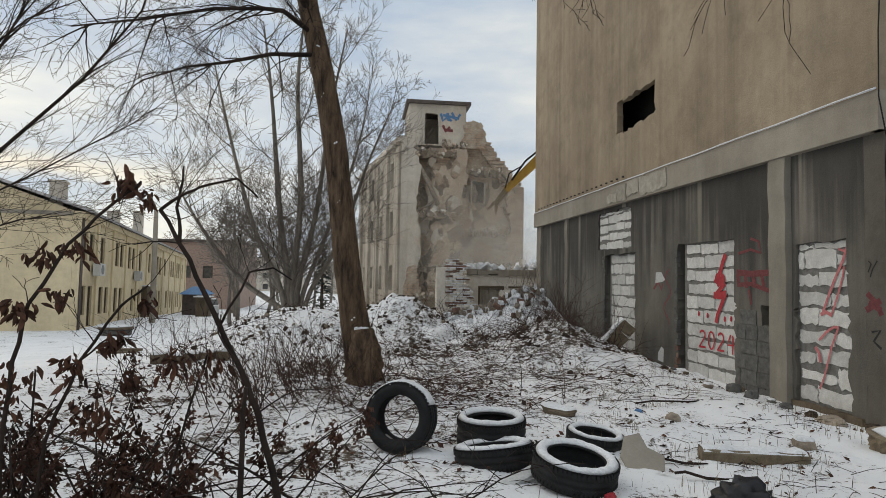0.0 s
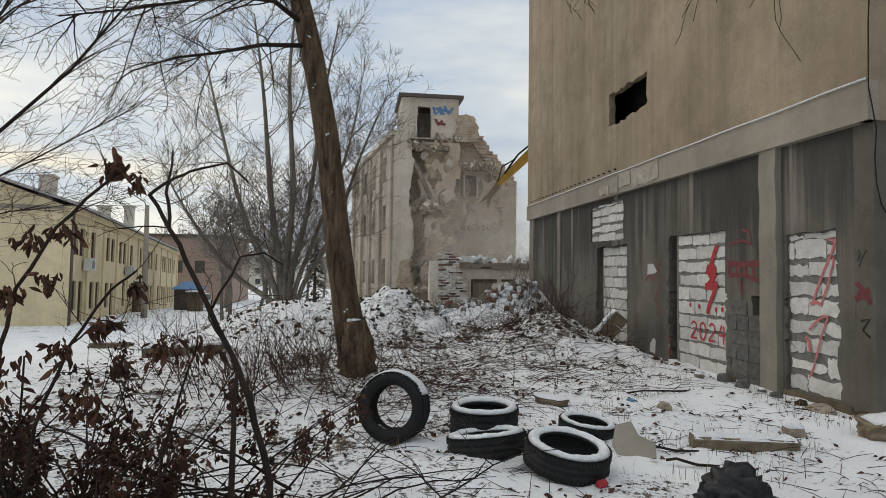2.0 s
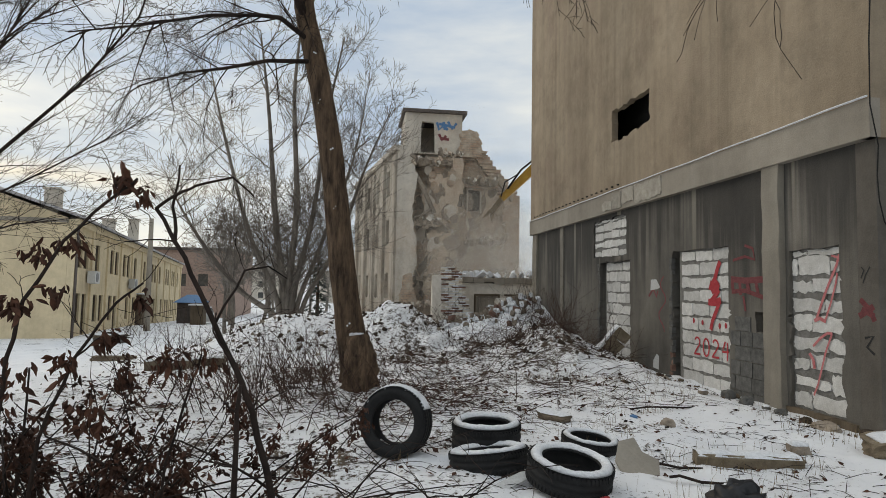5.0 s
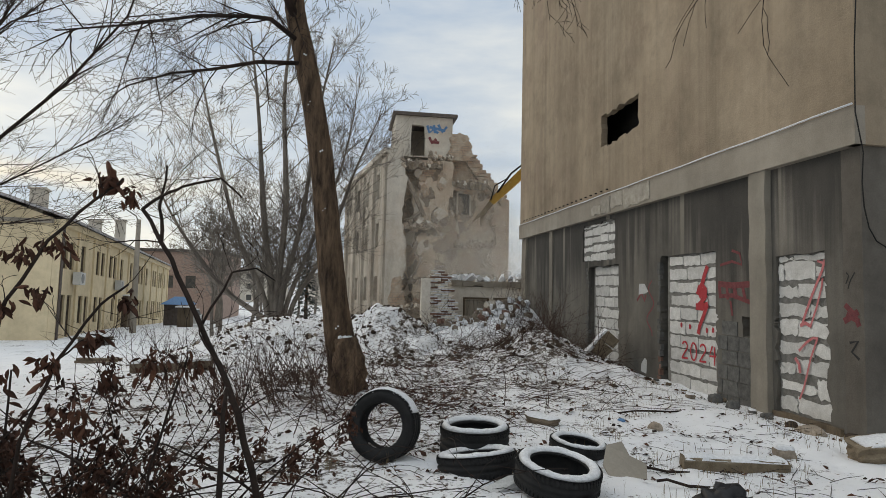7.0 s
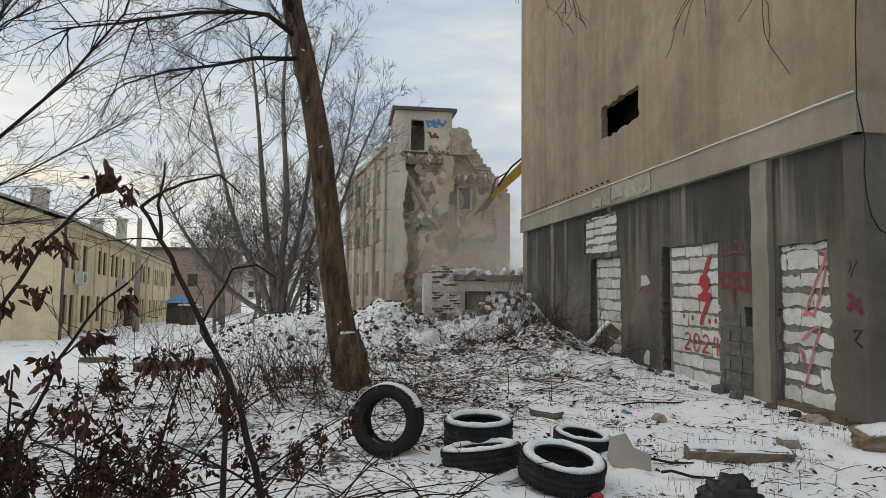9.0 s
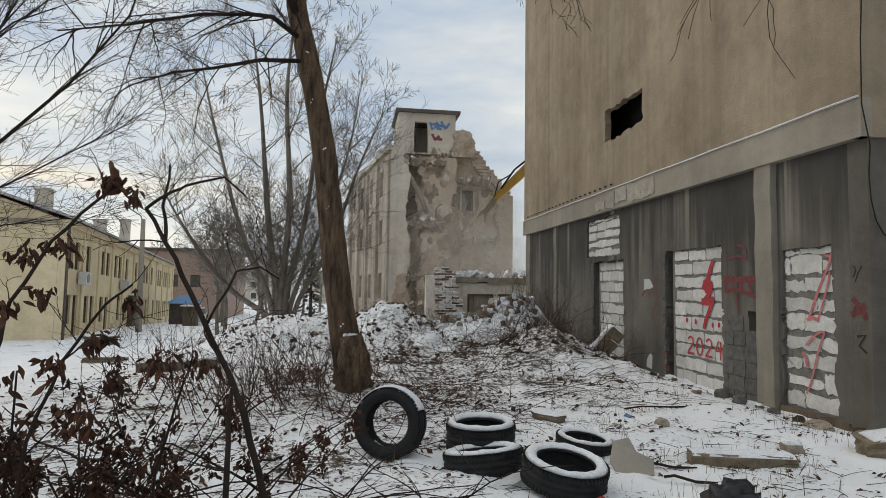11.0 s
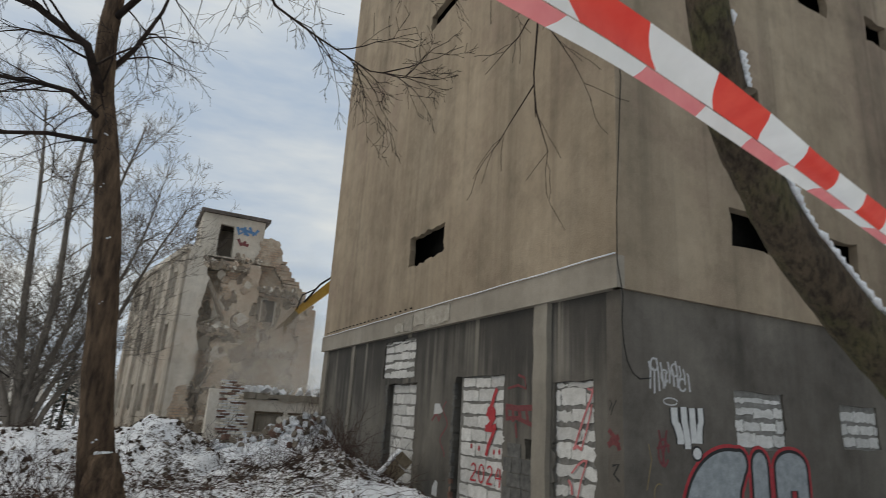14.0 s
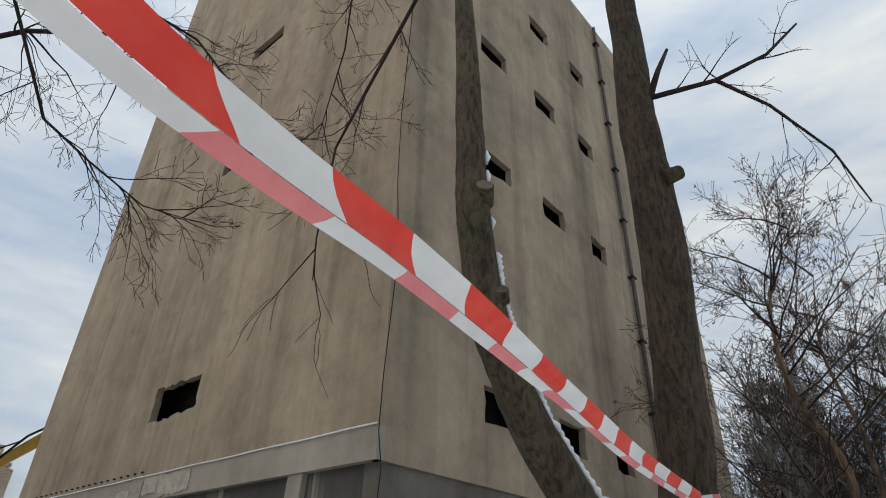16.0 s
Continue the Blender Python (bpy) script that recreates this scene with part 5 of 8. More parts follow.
def excavator():
    e = empty("excavator", (0, 0, 0), "yellow demolition excavator working behind the building", "excavator")
    # jib with its tool at the torn wall; the machine stands behind the tall building
    def girder(name, p, q, w0, w1, mat=M_machine, label=""):
        bm = bmesh.new()
        p, q = Vector(p), Vector(q)
        dd = (q - p).normalized()
        up = Vector((0, 0, 1))
        s = dd.cross(up).normalized()
        n = s.cross(dd)
        rings = []
        for c, w in ((p, w0), (p.lerp(q, 0.15), w0 * 1.15), (p.lerp(q, 0.85), w1), (q, w1 * 0.8)):
            rings.append([bm.verts.new(c + s * w * 0.4 * i + n * w * 0.5 * j) for i, j in ((-1, -1), (1, -1), (1, 1), (-1, 1))])
        for g, h in zip(rings, rings[1:]):
            for k in range(4):
                bm.faces.new((g[k], g[(k + 1) % 4], h[(k + 1) % 4], h[k]))
        bm.faces.new(rings[0])
        bm.faces.new(rings[-1][::-1])
        bmesh.ops.recalc_face_normals(bm, faces=bm.faces)
        return part(name, bm, mat, e, label)

    girder("arm", (8.9, 36.4, 6.9), (12.6, 35.4, 10.6), 0.4, 0.62)
    girder("boom", (12.4, 35.5, 10.5), (19.0, 33.0, 1.2), 0.9, 1.1)
    girder("grapple_stem", (9.0, 36.4, 7.0), (8.3, 36.7, 6.0), 0.28, 0.3, M_kerb)
    girder("grapple_jaw", (8.3, 36.7, 6.2), (7.8, 36.7, 5.7), 0.2, 0.1, M_kerb)
    girder("grapple_jaw", (8.4, 36.7, 6.1), (8.35, 36.7, 5.4), 0.2, 0.1, M_kerb)
    bm = bmesh.new()
    tube(bm, [(9.2, 36.1, 7.5), (10.0, 35.8, 8.7), (11.2, 35.6, 9.7)], 0.06, 6)
    tube(bm, [(8.8, 36.1, 7.0), (9.0, 35.9, 7.9), (9.8, 35.8, 8.4)], 0.04, 6)
    part("hydraulic_hose", bm, M_dark, e)
    bm = bmesh.new()
    g = gz(19.5, 33)
    box(bm, 18.0, 31.6, g + 1.1, 22.5, 34.6, g + 2.9)
    part("body", bm, M_machine, e)
    for y in (31.4, 34.2):
        bm = bmesh.new()
        box(bm, 17.6, y, g - 0.05, 22.6, y + 0.6, g + 1.1)
        part("track", bm, M_dark, e)


excavator()


# ---- rubble, the stub of brick wall and the low ruined outbuilding ----
def rubble_heap():
    rng = random.Random(17)
    bm = bmesh.new()
    for k in range(2100):
        t = rng.random()
        if t < 0.45:
            x, y = rng.gauss(5.6, 1.1), rng.gauss(20.6, 1.2)
        elif t < 0.7:
            x, y = rng.gauss(2.7, 0.5), rng.gauss(21.5, 0.9)
        else:
            x, y = rng.uniform(1.5, 11), rng.uniform(30, 38)
        if x > 6.1 and y < 21:
            continue
        h = (0.9 if y > 29 else 0.35) * rng.random() ** 1.5
        s = rng.uniform(0.09, 0.26) * (2.4 if y > 29 else 1)
        chunk(bm, rng, (x, y, gz(x, y) + h), s, 0 if rng.random() < 0.3 else (1 if rng.random() < 0.75 else 2))
    thing("rubble", bm, [M_rubble, M_snow, M_brickred], "heap of broken masonry and bricks under snow", "rubble", kind="stuff")
    for k, (x, y, sx, a) in enumerate(((2.5, 21.2, 0.9, 30), (2.9, 20.6, 0.7, 60), (1.9, 21.6, 0.8, -20), (5.2, 20.2, 0.4, 15), (4.7, 21.3, 0.4, 50), (6.0, 20.9, 0.4, 10))):
        bm = bmesh.new()
        box(bm, -sx / 2, -0.25, -0.12, sx / 2, 0.25, 0.12, jitter=0.05, rng=rng)
        ob = thing("masonry_block", bm, M_ruinwall, "broken lump of pale masonry lying in rubble", "rubble block", "broken masonry blocks")
        ob.matrix_world = pose(x, y, gz(x, y) + 0.3, 25 + 10 * k, 30 - 12 * k, a)


rubble_heap()


def wall_stub():
    st = empty("brick_wall_stub", (3.55, 22.3, gz(3.75, 22.3) + 0.38), "standing stub of torn brick wall with snow on each course", "wall stub")
    rng = random.Random(19)
    bm = bmesh.new()
    box(bm, -0.55, 0.3, -0.6, 0.05, 0.9, 1.9, jitter=0.05, rng=rng)
    part("pier", bm, M_pale, st, "pale plastered pier")
    for row in range(24):
        z = -0.2 + row * 0.1
        reach = 1.15 - 0.028 * row
        for k in range(4):
            x = -0.1 + k * 0.27 - (0.13 if row % 2 else 0)
            if x + 0.25 > reach or (row > 8 and x > reach - 0.25 and rng.random() < 0.35):
                continue
            bm = bmesh.new()
            box(bm, x, -0.06 - rng.uniform(0, 0.06) + row * 0.012, z, x + 0.25, 0.28 + row * 0.012, z + 0.068, jitter=0.008, rng=rng)
            part("brick", bm, M_pale if rng.random() < 0.6 else M_brickred, st)
            if rng.random() < 0.92:
                bm = bmesh.new()
                box(bm, x + 0.01, -0.12 + row * 0.012, z + 0.066, x + 0.24, 0.1 + row * 0.012, z + 0.098, jitter=0.008, rng=rng)
                part("snow_cap", bm, M_snow, st)


wall_stub()


def outbuilding():
    o = empty("ruined_outbuilding", (0, 0, 0), "low ruined outbuilding with broken concrete roof edge", "outbuilding")
    Y = 23.0
    part("front_wall", holed_wall(4.2, 8.6, -1.2, 1.5, [(4.75, 5.65, 0.0, 1.0), (6.0, 7.4, 0.55, 1.0)], 0.25, lambda u, v, d: Vector((u, Y + d, v)), 6, 0.04, 3, 1.5), M_pale, o)
    bm = bmesh.new()
    for k in range(5):
        box(bm, 4.76 + k * 0.178, Y + 0.06, 0.0, 4.76 + k * 0.178 + 0.165, Y + 0.1, 0.98)
    part("boarded_window", bm, M_board, o, "window closed with grey boards")
    bm = bmesh.new()
    box(bm, 6.0, Y + 0.1, 0.55, 7.4, Y + 0.13, 1.0)
    part("window_board", bm, M_board, o)
    for x0, x1, z0, z1 in ((4.68, 5.72, 1.0, 1.08), (4.68, 4.75, -0.05, 1.0), (5.65, 5.72, -0.05, 1.0), (5.9, 7.5, 1.0, 1.08)):
        bm = bmesh.new()
        box(bm, x0, Y - 0.04, z0, x1, Y + 0.05, z1)
        part("window_frame", bm, M_wood, o)
    rng = random.Random(3)
    for k in range(11):
        x = 4.2 + k * 0.41
        bm = bmesh.new()
        box(bm, x, Y - 0.1 - rng.uniform(0, 0.12), 1.5 + rng.uniform(-0.04, 0.04), x + 0.42, Y + 3, 1.72, jitter=0.03, rng=rng)
        part("roof_slab", bm, M_beam, o, "broken concrete roof slab")
    bm = bmesh.new()
    for k in range(60):
        chunk(bm, rng, (rng.uniform(4.2, 8.4), Y + rng.uniform(-0.2, 1.2), 1.78 + rng.uniform(0, 0.1)), rng.uniform(0.12, 0.35), 0, 0.6)
    tagged(part("snowy_debris", bm, M_snow, o), kind="stuff")
    bm = bmesh.new()
    box(bm, 4.2, Y + 0.25, -1.2, 4.45, Y + 3, 1.48)
    box(bm, 4.45, Y + 2.7, -1.2, 8.6, Y + 3, 1.48)
    part("side_wall", bm, M_pale, o)


outbuilding()

def heap_clods():
    """Frozen soil and broken brick that stick out of the snow on the heaps."""
    rng = random.Random(61)
    bm = bmesh.new()
    for cx, cy, sx, sy, n in ((-1.5, 14.8, 1.5, 1.2, 330), (1.35, 14.6, 0.9, 1.0, 200), (4.6, 12.4, 0.9, 1.5, 330), (2.4, 12.8, 1.8, 1.0, 200)):
        for k in range(n):
            x, y = rng.gauss(cx, sx), rng.gauss(cy, sy)
            if x > 5.9 or noise.noise(Vector((x * 1.3, y * 1.3, 7.0))) < -0.05:
                continue
            chunk(bm, rng, (x, y, gz(x, y) + rng.uniform(-0.03, 0.02)), rng.uniform(0.04, 0.13), 0 if rng.random() < 0.85 else 1)
    thing("heap_clods", bm, [M_soil, M_rubble], "dark frozen clods and brick bits on snowy heaps", "clods", kind="stuff")


heap_clods()

def dust_material():
    m = bpy.data.materials.new("drifting_dust")
    m.use_nodes = True
    nt = m.node_tree
    nt.nodes.clear()
    out = nt.nodes.new("ShaderNodeOutputMaterial")
    clear = nt.nodes.new("ShaderNodeBsdfTransparent")
    lit, through, both, mx = [nt.nodes.new(k) for k in ("ShaderNodeBsdfDiffuse", "ShaderNodeBsdfTranslucent", "ShaderNodeMixShader", "ShaderNodeMixShader")]
    for b in (lit, through):
        b.inputs["Color"].default_value = (0.80, 0.74, 0.66, 1)
    at = nt.nodes.new("ShaderNodeAttribute")
    at.attribute_name = "thickness"
    nt.links.new(lit.outputs[0], both.inputs[1])
    nt.links.new(through.outputs[0], both.inputs[2])
    wisp = ramp(nt, noise_of(nt, 0.45, 6, 0.6), [(0.3, grey(0.35)), (0.7, grey(1.0))])
    mul = nt.nodes.new("ShaderNodeMath")
    mul.operation = "MULTIPLY"
    nt.links.new(at.outputs["Fac"], mul.inputs[0])
    nt.links.new(wisp, mul.inputs[1])
    nt.links.new(mul.outputs[0], mx.inputs["Fac"])
    nt.links.new(clear.outputs[0], mx.inputs[1])
    nt.links.new(both.outputs[0], mx.inputs[2])
    nt.links.new(mx.outputs[0], out.inputs["Surface"])
    return m


def dust_cloud():
    """Billows of thin dust that hang in front of the torn wall, one behind the other."""
    verts, faces, thick = [], [], []
    n = 56
    for k, (y, cx, cz, sx, sz, a) in enumerate(((38.2, 7.9, 4.2, 4.0, 5.0, 0.38), (37.4, 8.8, 3.0, 3.6, 4.4, 0.40), (35.4, 8.0, 2.2, 3.8, 3.2, 0.40), (34.4, 9.2, 1.6, 3.4, 2.8, 0.40))):
        u, v = np.meshgrid(np.linspace(-2, 2, n), np.linspace(-2, 2, n))
        x, z = cx + u * sx, cz + v * sz
        yy = y + 0.45 * waves(x, z, 3.5, 70 + k) + 0.2 * waves(x, z, 1.3, 80 + k) + 0.25 * (u * u + v * v) * 0.3
        al = a * np.clip(np.exp(-u * u - v * v) - 0.02, 0, 1)
        keep = z > gz(cx, y) - 0.2
        base = len(verts)
        verts += np.stack([x, yy, z], -1).reshape(-1, 3).tolist()
        thick += al.ravel().tolist()
        inside = (u * u + v * v < 3.8) & keep
        for i in range(n - 1):
            for j in range(n - 1):
                if inside[i, j] and inside[i + 1, j + 1] and inside[i, j + 1] and inside[i + 1, j]:
                    p = base + i * n + j
                    faces.append((p, p + 1, p + n + 1, p + n))
    me = bpy.data.meshes.new("dust_cloud")
    me.from_pydata(verts, [], faces)
    me.materials.append(dust_material())
    me.shade_smooth()
    at = me.attributes.new("thickness", "FLOAT", "POINT")
    at.data.foreach_set("value", thick)
    tagged(new("dust_cloud", me), "pale brown demolition dust hanging before the torn wall", "dust", kind="stuff")


dust_cloud()

# ---- tyres, kerb and rubbish on the snow ----
def revolve(bm, profile, n, a0=0.0, a1=360.0, mat=0, wobble=None):
    """Turns a closed (radius, height) outline about z."""
    full = abs(a1 - a0) >= 360
    rings = []
    for k in range(n if full else n + 1):
        a = radians(a0 + (a1 - a0) * k / n)
        rings.append([bm.verts.new((r * math.cos(a), r * math.sin(a), z + (wobble(a, i) if wobble else 0))) for i, (r, z) in enumerate(profile)])
    m = len(profile)
    for k in range(n if full else n):
        p, q = rings[k], rings[(k + 1) % len(rings)]
        for i in range(m):
            f = bm.faces.new((p[i], q[i], q[(i + 1) % m], p[(i + 1) % m]))
            f.smooth = True
            f.material_index = mat
    if not full:
        bm.faces.new(rings[0])
        bm.faces.new(rings[-1][::-1])
    bmesh.ops.recalc_face_normals(bm, faces=bm.faces)


def tyre(m, R, W, rim, label, snow="top", seed=1):
    t = empty("car_tyre", m, label, "tyre", "dumped tyres")
    h = W / 2
    prof = [(rim, -h * 0.72), (rim + 0.015, -h * 0.86), (rim + 0.05, -h * 0.97), (rim + (R - rim) * 0.55, -h * 1.03), (R - 0.03, -h * 0.93), (R - 0.008, -h * 0.8)]
    for g in (-0.5, -0.17, 0.17, 0.5):
        prof += [(R, (g - 0.1) * W * 0.78), (R - 0.01, (g - 0.05) * W * 0.78), (R - 0.01, (g + 0.05) * W * 0.78), (R, (g + 0.1) * W * 0.78)]
    prof += [(R - 0.008, h * 0.8), (R - 0.03, h * 0.93), (rim + (R - rim) * 0.55, h * 1.03), (rim + 0.05, h * 0.97), (rim + 0.015, h * 0.86), (rim, h * 0.72), (rim + 0.025, h * 0.6), (R - 0.035, h * 0.55), (R - 0.03, 0), (R - 0.035, -h * 0.55), (rim + 0.025, -h * 0.6)]
    bm = bmesh.new()
    revolve(bm, prof, 64)
    part("carcass", bm, M_rubber, t, "worn black rubber")
    bm = bmesh.new()
    for k in range(60):
        a = 2 * math.pi * k / 60
        for s in (-1, 1):
            box(bm, R - 0.012, -0.010, s * h * 0.62 - 0.022, R + 0.003, 0.010, s * h * 0.62 + 0.022, pose(0, 0, 0, 0, 0, math.degrees(a)) @ pose(0, 0, 0, 14 * s, 0, 0))
    tagged(part("tread", bm, M_rubber, t), kind="stuff")
    rng = random.Random(seed)
    ph = [rng.uniform(0, 6) for _ in range(4)]
    bm = bmesh.new()
    if snow == "top":
        wob = lambda a, i: 0.0025 * (math.sin(5 * a + ph[0]) + math.sin(11 * a + ph[1]) + 0.6 * math.sin(23 * a + ph[2])) * (1 if i in (2, 3, 4) else 0.3)
        revolve(bm, [(rim + 0.012, h * 0.84), (rim + 0.008, h * 0.93), (rim + 0.03, h * 1.1), (rim + (R - rim) * 0.5, h * 1.2), (R - 0.03, h * 1.1), (R - 0.012, h * 0.88), (R - 0.035, h * 0.86), (rim + (R - rim) * 0.5, h * 0.95)], 72, wobble=wob)
    else:
        wob = lambda a, i: 0.006 * math.sin(9 * a + ph[0]) + 0.005 * math.sin(19 * a + ph[1])
        revolve(bm, [(R - 0.015, -h * 0.78), (R + 0.014, -h * 0.6), (R + 0.024, 0), (R + 0.014, h * 0.6), (R - 0.015, h * 0.78), (R - 0.016, 0)], 30, -62, 66, wobble=wob)
        revolve(bm, [(rim + 0.03, -h * 0.5), (R - 0.045, -h * 0.45), (R - 0.045, h * 0.45), (rim + 0.03, h * 0.5), (rim + 0.04, 0)], 20, 140, 222, wobble=wob)
    part("snow_cap", bm, M_snow, t, "settled snow")
    return t


def upright(x, y, z, turn, lean):
    """Axle level: local x points up."""
    return Matrix.Translation((x, y, z)) @ pose(0, 0, 0, 0, 0, turn) @ pose(0, 0, 0, lean, 0, 0) @ Matrix(((0, 1, 0, 0), (0, 0, 1, 0), (1, 0, 0, 0), (0, 0, 0, 1)))


tyre(upright(0.57, 5.2, gz(0.57, 5.2) + 0.30, -24, -8), 0.325, 0.235, 0.205, "upright black car tyre with snow on its crown", "arc", 1)
tyre(pose(1.455, 5.27, gz(1.46, 5.27) + 0.135, 1, -1, 10), 0.335, 0.27, 0.235, "black car tyre lying flat, ring of snow on top", "top", 2)
tyre(pose(1.36, 4.7, gz(1.36, 4.7) + 0.04, -10, 2, 40), 0.35, 0.21, 0.225, "black car tyre lying tipped beside another, snow on its edge", "top", 3)
tyre(pose(1.87, 4.06, gz(1.87, 4.06) + 0.10, 8, 6, 0), 0.335, 0.205, 0.225, "tilted black car tyre with thick snow on top", "top", 4)
tyre(pose(2.48, 5.2, gz(2.48, 5.2) + 0.02, 4, 6, 0), 0.28, 0.18, 0.19, "smaller black tyre sunk into the snow", "top", 5)


def well_ring(x, y):
    w = empty("well_ring", (x, y, gz(x, y)), "low dark concrete well ring with a snowy lid", "well ring")
    for name, mt, z0, z1, rr in (("ring", M_oldblock, -0.1, 0.28, 0.72), ("lid", M_wood, 0.285, 0.4, 0.8), ("snow_cap", M_snow, 0.405, 0.45, 0.74)):
        bm = bmesh.new()
        tube(bm, [(0, 0, z0), (0, 0, z0 + (z1 - z0) * 0.2), (0, 0, z0 + (z1 - z0) * 0.8), (0, 0, z1)], [rr * 0.97, rr, rr, rr * 0.94], 28)
        part(name, bm, mt, w)


well_ring(-11.9, 31.4)


def kerb(x, y, turn, length):
    k = empty("kerb_stone", pose(x, y, gz(x, y), 0, 0, turn), "broken concrete kerb stone capped with snow", "kerb stone")
    rng = random.Random(4)
    bm = bmesh.new()
    n = 10
    rings = []
    for i in range(n + 1):
        a = -length / 2 + length * i / n
        rings.append([bm.verts.new((a + rng.uniform(-0.012, 0.012), p + rng.uniform(-0.008, 0.008), q + rng.uniform(-0.008, 0.008))) for p, q in ((-0.09, -0.1), (0.09, -0.1), (0.09, 0.12), (-0.07, 0.13), (-0.09, 0.1))])
    for p, q in zip(rings, rings[1:]):
        for i in range(5):
            bm.faces.new((p[i], q[i], q[(i + 1) % 5], p[(i + 1) % 5]))
    bm.faces.new(rings[0])
    bm.faces.new(rings[-1][::-1])
    bmesh.ops.recalc_face_normals(bm, faces=bm.faces)
    part("stone", bm, M_kerb, k)
    bm = bmesh.new()
    tops = []
    for i in range(15):
        a = -length / 2 + 0.01 + (length - 0.02) * i / 14
        h = 0.15 + rng.uniform(-0.012, 0.012)
        tops.append([bm.verts.new(q) for q in ((a, -0.085, 0.11), (a, -0.05, h), (a, 0.05, h), (a, 0.09, 0.115))])
    for p, q in zip(tops, tops[1:]):
        for i in range(3):
            bm.faces.new((p[i], q[i], q[i + 1], p[i + 1]))
    part("snow_cap", bm, M_snow, k, smooth=True)


kerb(3.75, 4.6, -14, 0.92)


def rock(x, y, size, label, seed, mat=M_rubble, snow=True, up=0.3, group="stones"):
    rng = random.Random(seed)
    s = empty("stone", pose(x, y, gz(x, y) + size[2] * up, 0, 0, rng.uniform(0, 360)), label, "stone", group)
    for name, mt, lift in (("rock", mat, 0), ("snow_cap", M_snow, 1)):
        if lift and not snow:
            continue
        bm = bmesh.new()
        bmesh.ops.create_icosphere(bm, subdivisions=3, radius=1)
        for v in bm.verts:
            q = v.co.copy()
            n = noise.noise(q * 1.3 + Vector((seed * 3.1, 0, 0))) * 0.45 + noise.noise(q * 3.5 + Vector((0, seed, 0))) * 0.16
            q *= 1 + n
            # flatten into facets
            q.x, q.y, q.z = [math.copysign(min(abs(c), 0.95), c) for c in q]
            if lift:
                q = q * 1.02
                q.z = q.z + 0.09 if q.z > 0.35 else min(q.z, 0.4)
            v.co = (q.x * size[0], q.y * size[1], q.z * size[2])
        if lift:
            bmesh.ops.delete(bm, geom=[v for v in bm.verts if v.co.z < 0.36 * size[2]], context="VERTS")
        part(name, bm, mt, s, smooth=bool(lift))




def concrete_lump(x, y, turn, size, label):
    """A broken block with chipped corners and a ragged cover of snow."""
    rng = random.Random(71)
    b = empty("concrete_lump", pose(x, y, gz(x, y) + size[2] * 0.3, 6, -10, turn), label, "concrete lump")
    for name, mt, lo, hi, grow_ in (("core", M_kerb, -0.5, 0.5, 1.0), ("snow_cap", M_snow, 0.47, 0.545, 0.8)):
        bm = bmesh.new()
        box(bm, -0.5, -0.5, lo, 0.5, 0.5, hi)
        bmesh.ops.subdivide_edges(bm, edges=bm.edges[:], cuts=5, use_grid_fill=True)
        for v in bm.verts:
            q = v.co
            away = max(0.0, abs(q.x) + abs(q.y) - 0.72)
            n = noise.noise(Vector((q.x * 4, q.y * 4, q.z * 4 + 2))) * 0.17 + noise.noise(q * 11) * 0.06
            f = grow_ * (1 - 0.45 * away) + n
            drop = -0.35 * away if lo > 0 else 0.0
            v.co = (q.x * f * size[0] * 2, q.y * f * size[1] * 2, (q.z * (1 + n) + drop) * size[2] * 2)
        part(name, bm, mt, b, smooth=lo > 0)


concrete_lump(5.5, 4.72, -18, (0.33, 0.2, 0.14), "broken brown concrete lump half buried in snow")
rock(4.55, 4.95, (0.11, 0.1, 0.09), "small grey stone in the snow", 2)
rock(3.75, 6.05, (0.1, 0.07, 0.06), "small pale stone lying in snow", 3, snow=False)
rock(5.9, 6.2, (0.22, 0.15, 0.08), "lump of grey rubble below the doorway", 4, snow=False)
rock(5.9, 8.2, (0.1, 0.12, 0.1), "lump of grey rubble at the wall foot", 5, M_oldblock, snow=False)
rock(5.9, 7.75, (0.09, 0.1, 0.1), "lump of grey rubble at the wall foot", 6, M_oldblock, snow=False)
rock(2.55, 6.55, (0.26, 0.14, 0.09), "dark clod of turf with snow", 7, M_wood)
rock(5.3, 7.9, (0.09, 0.07, 0.06), "small grey stone in the snow", 8)
rock(2.6, 2.85, (0.16, 0.12, 0.07), "flat brown stone in the snow", 9)

# broken mortar and soil along the foot of the wall
edge_rng = random.Random(77)
for k in range(14):
    y = 5.6 + k * 0.4 + edge_rng.uniform(-0.08, 0.08)
    s = edge_rng.uniform(0.03, 0.065)
    rock(edge_rng.uniform(6.0, 6.25), y, (s * 1.3, s * 1.5, s), "dark lump of fallen mortar at the wall foot", 20 + k, edge_rng.choice((M_soil, M_oldblock, M_wood)), snow=k % 5 == 0)


def crumpled(name, x, y, size, mat, label, category, seed, up=0.3):
    rng = random.Random(seed)
    bm = bmesh.new()
    bmesh.ops.create_icosphere(bm, subdivisions=4, radius=1)
    for v in bm.verts:
        q = v.co.copy()
        r = 1 + 0.5 * abs(noise.noise(q * 1.7 + Vector((seed, 0, 0)))) - 0.45 * abs(noise.noise(q * 4 + Vector((0, seed, 2)))) - 0.2 * abs(noise.noise(q * 9))
        v.co = (q.x * r * size[0], q.y * r * size[1], max(q.z, -0.5) * r * size[2])
    ob = thing(name, bm, mat, label, category, smooth=True)
    ob.matrix_world = pose(x, y, gz(x, y) + size[2] * up, 0, 0, rng.uniform(0, 360))


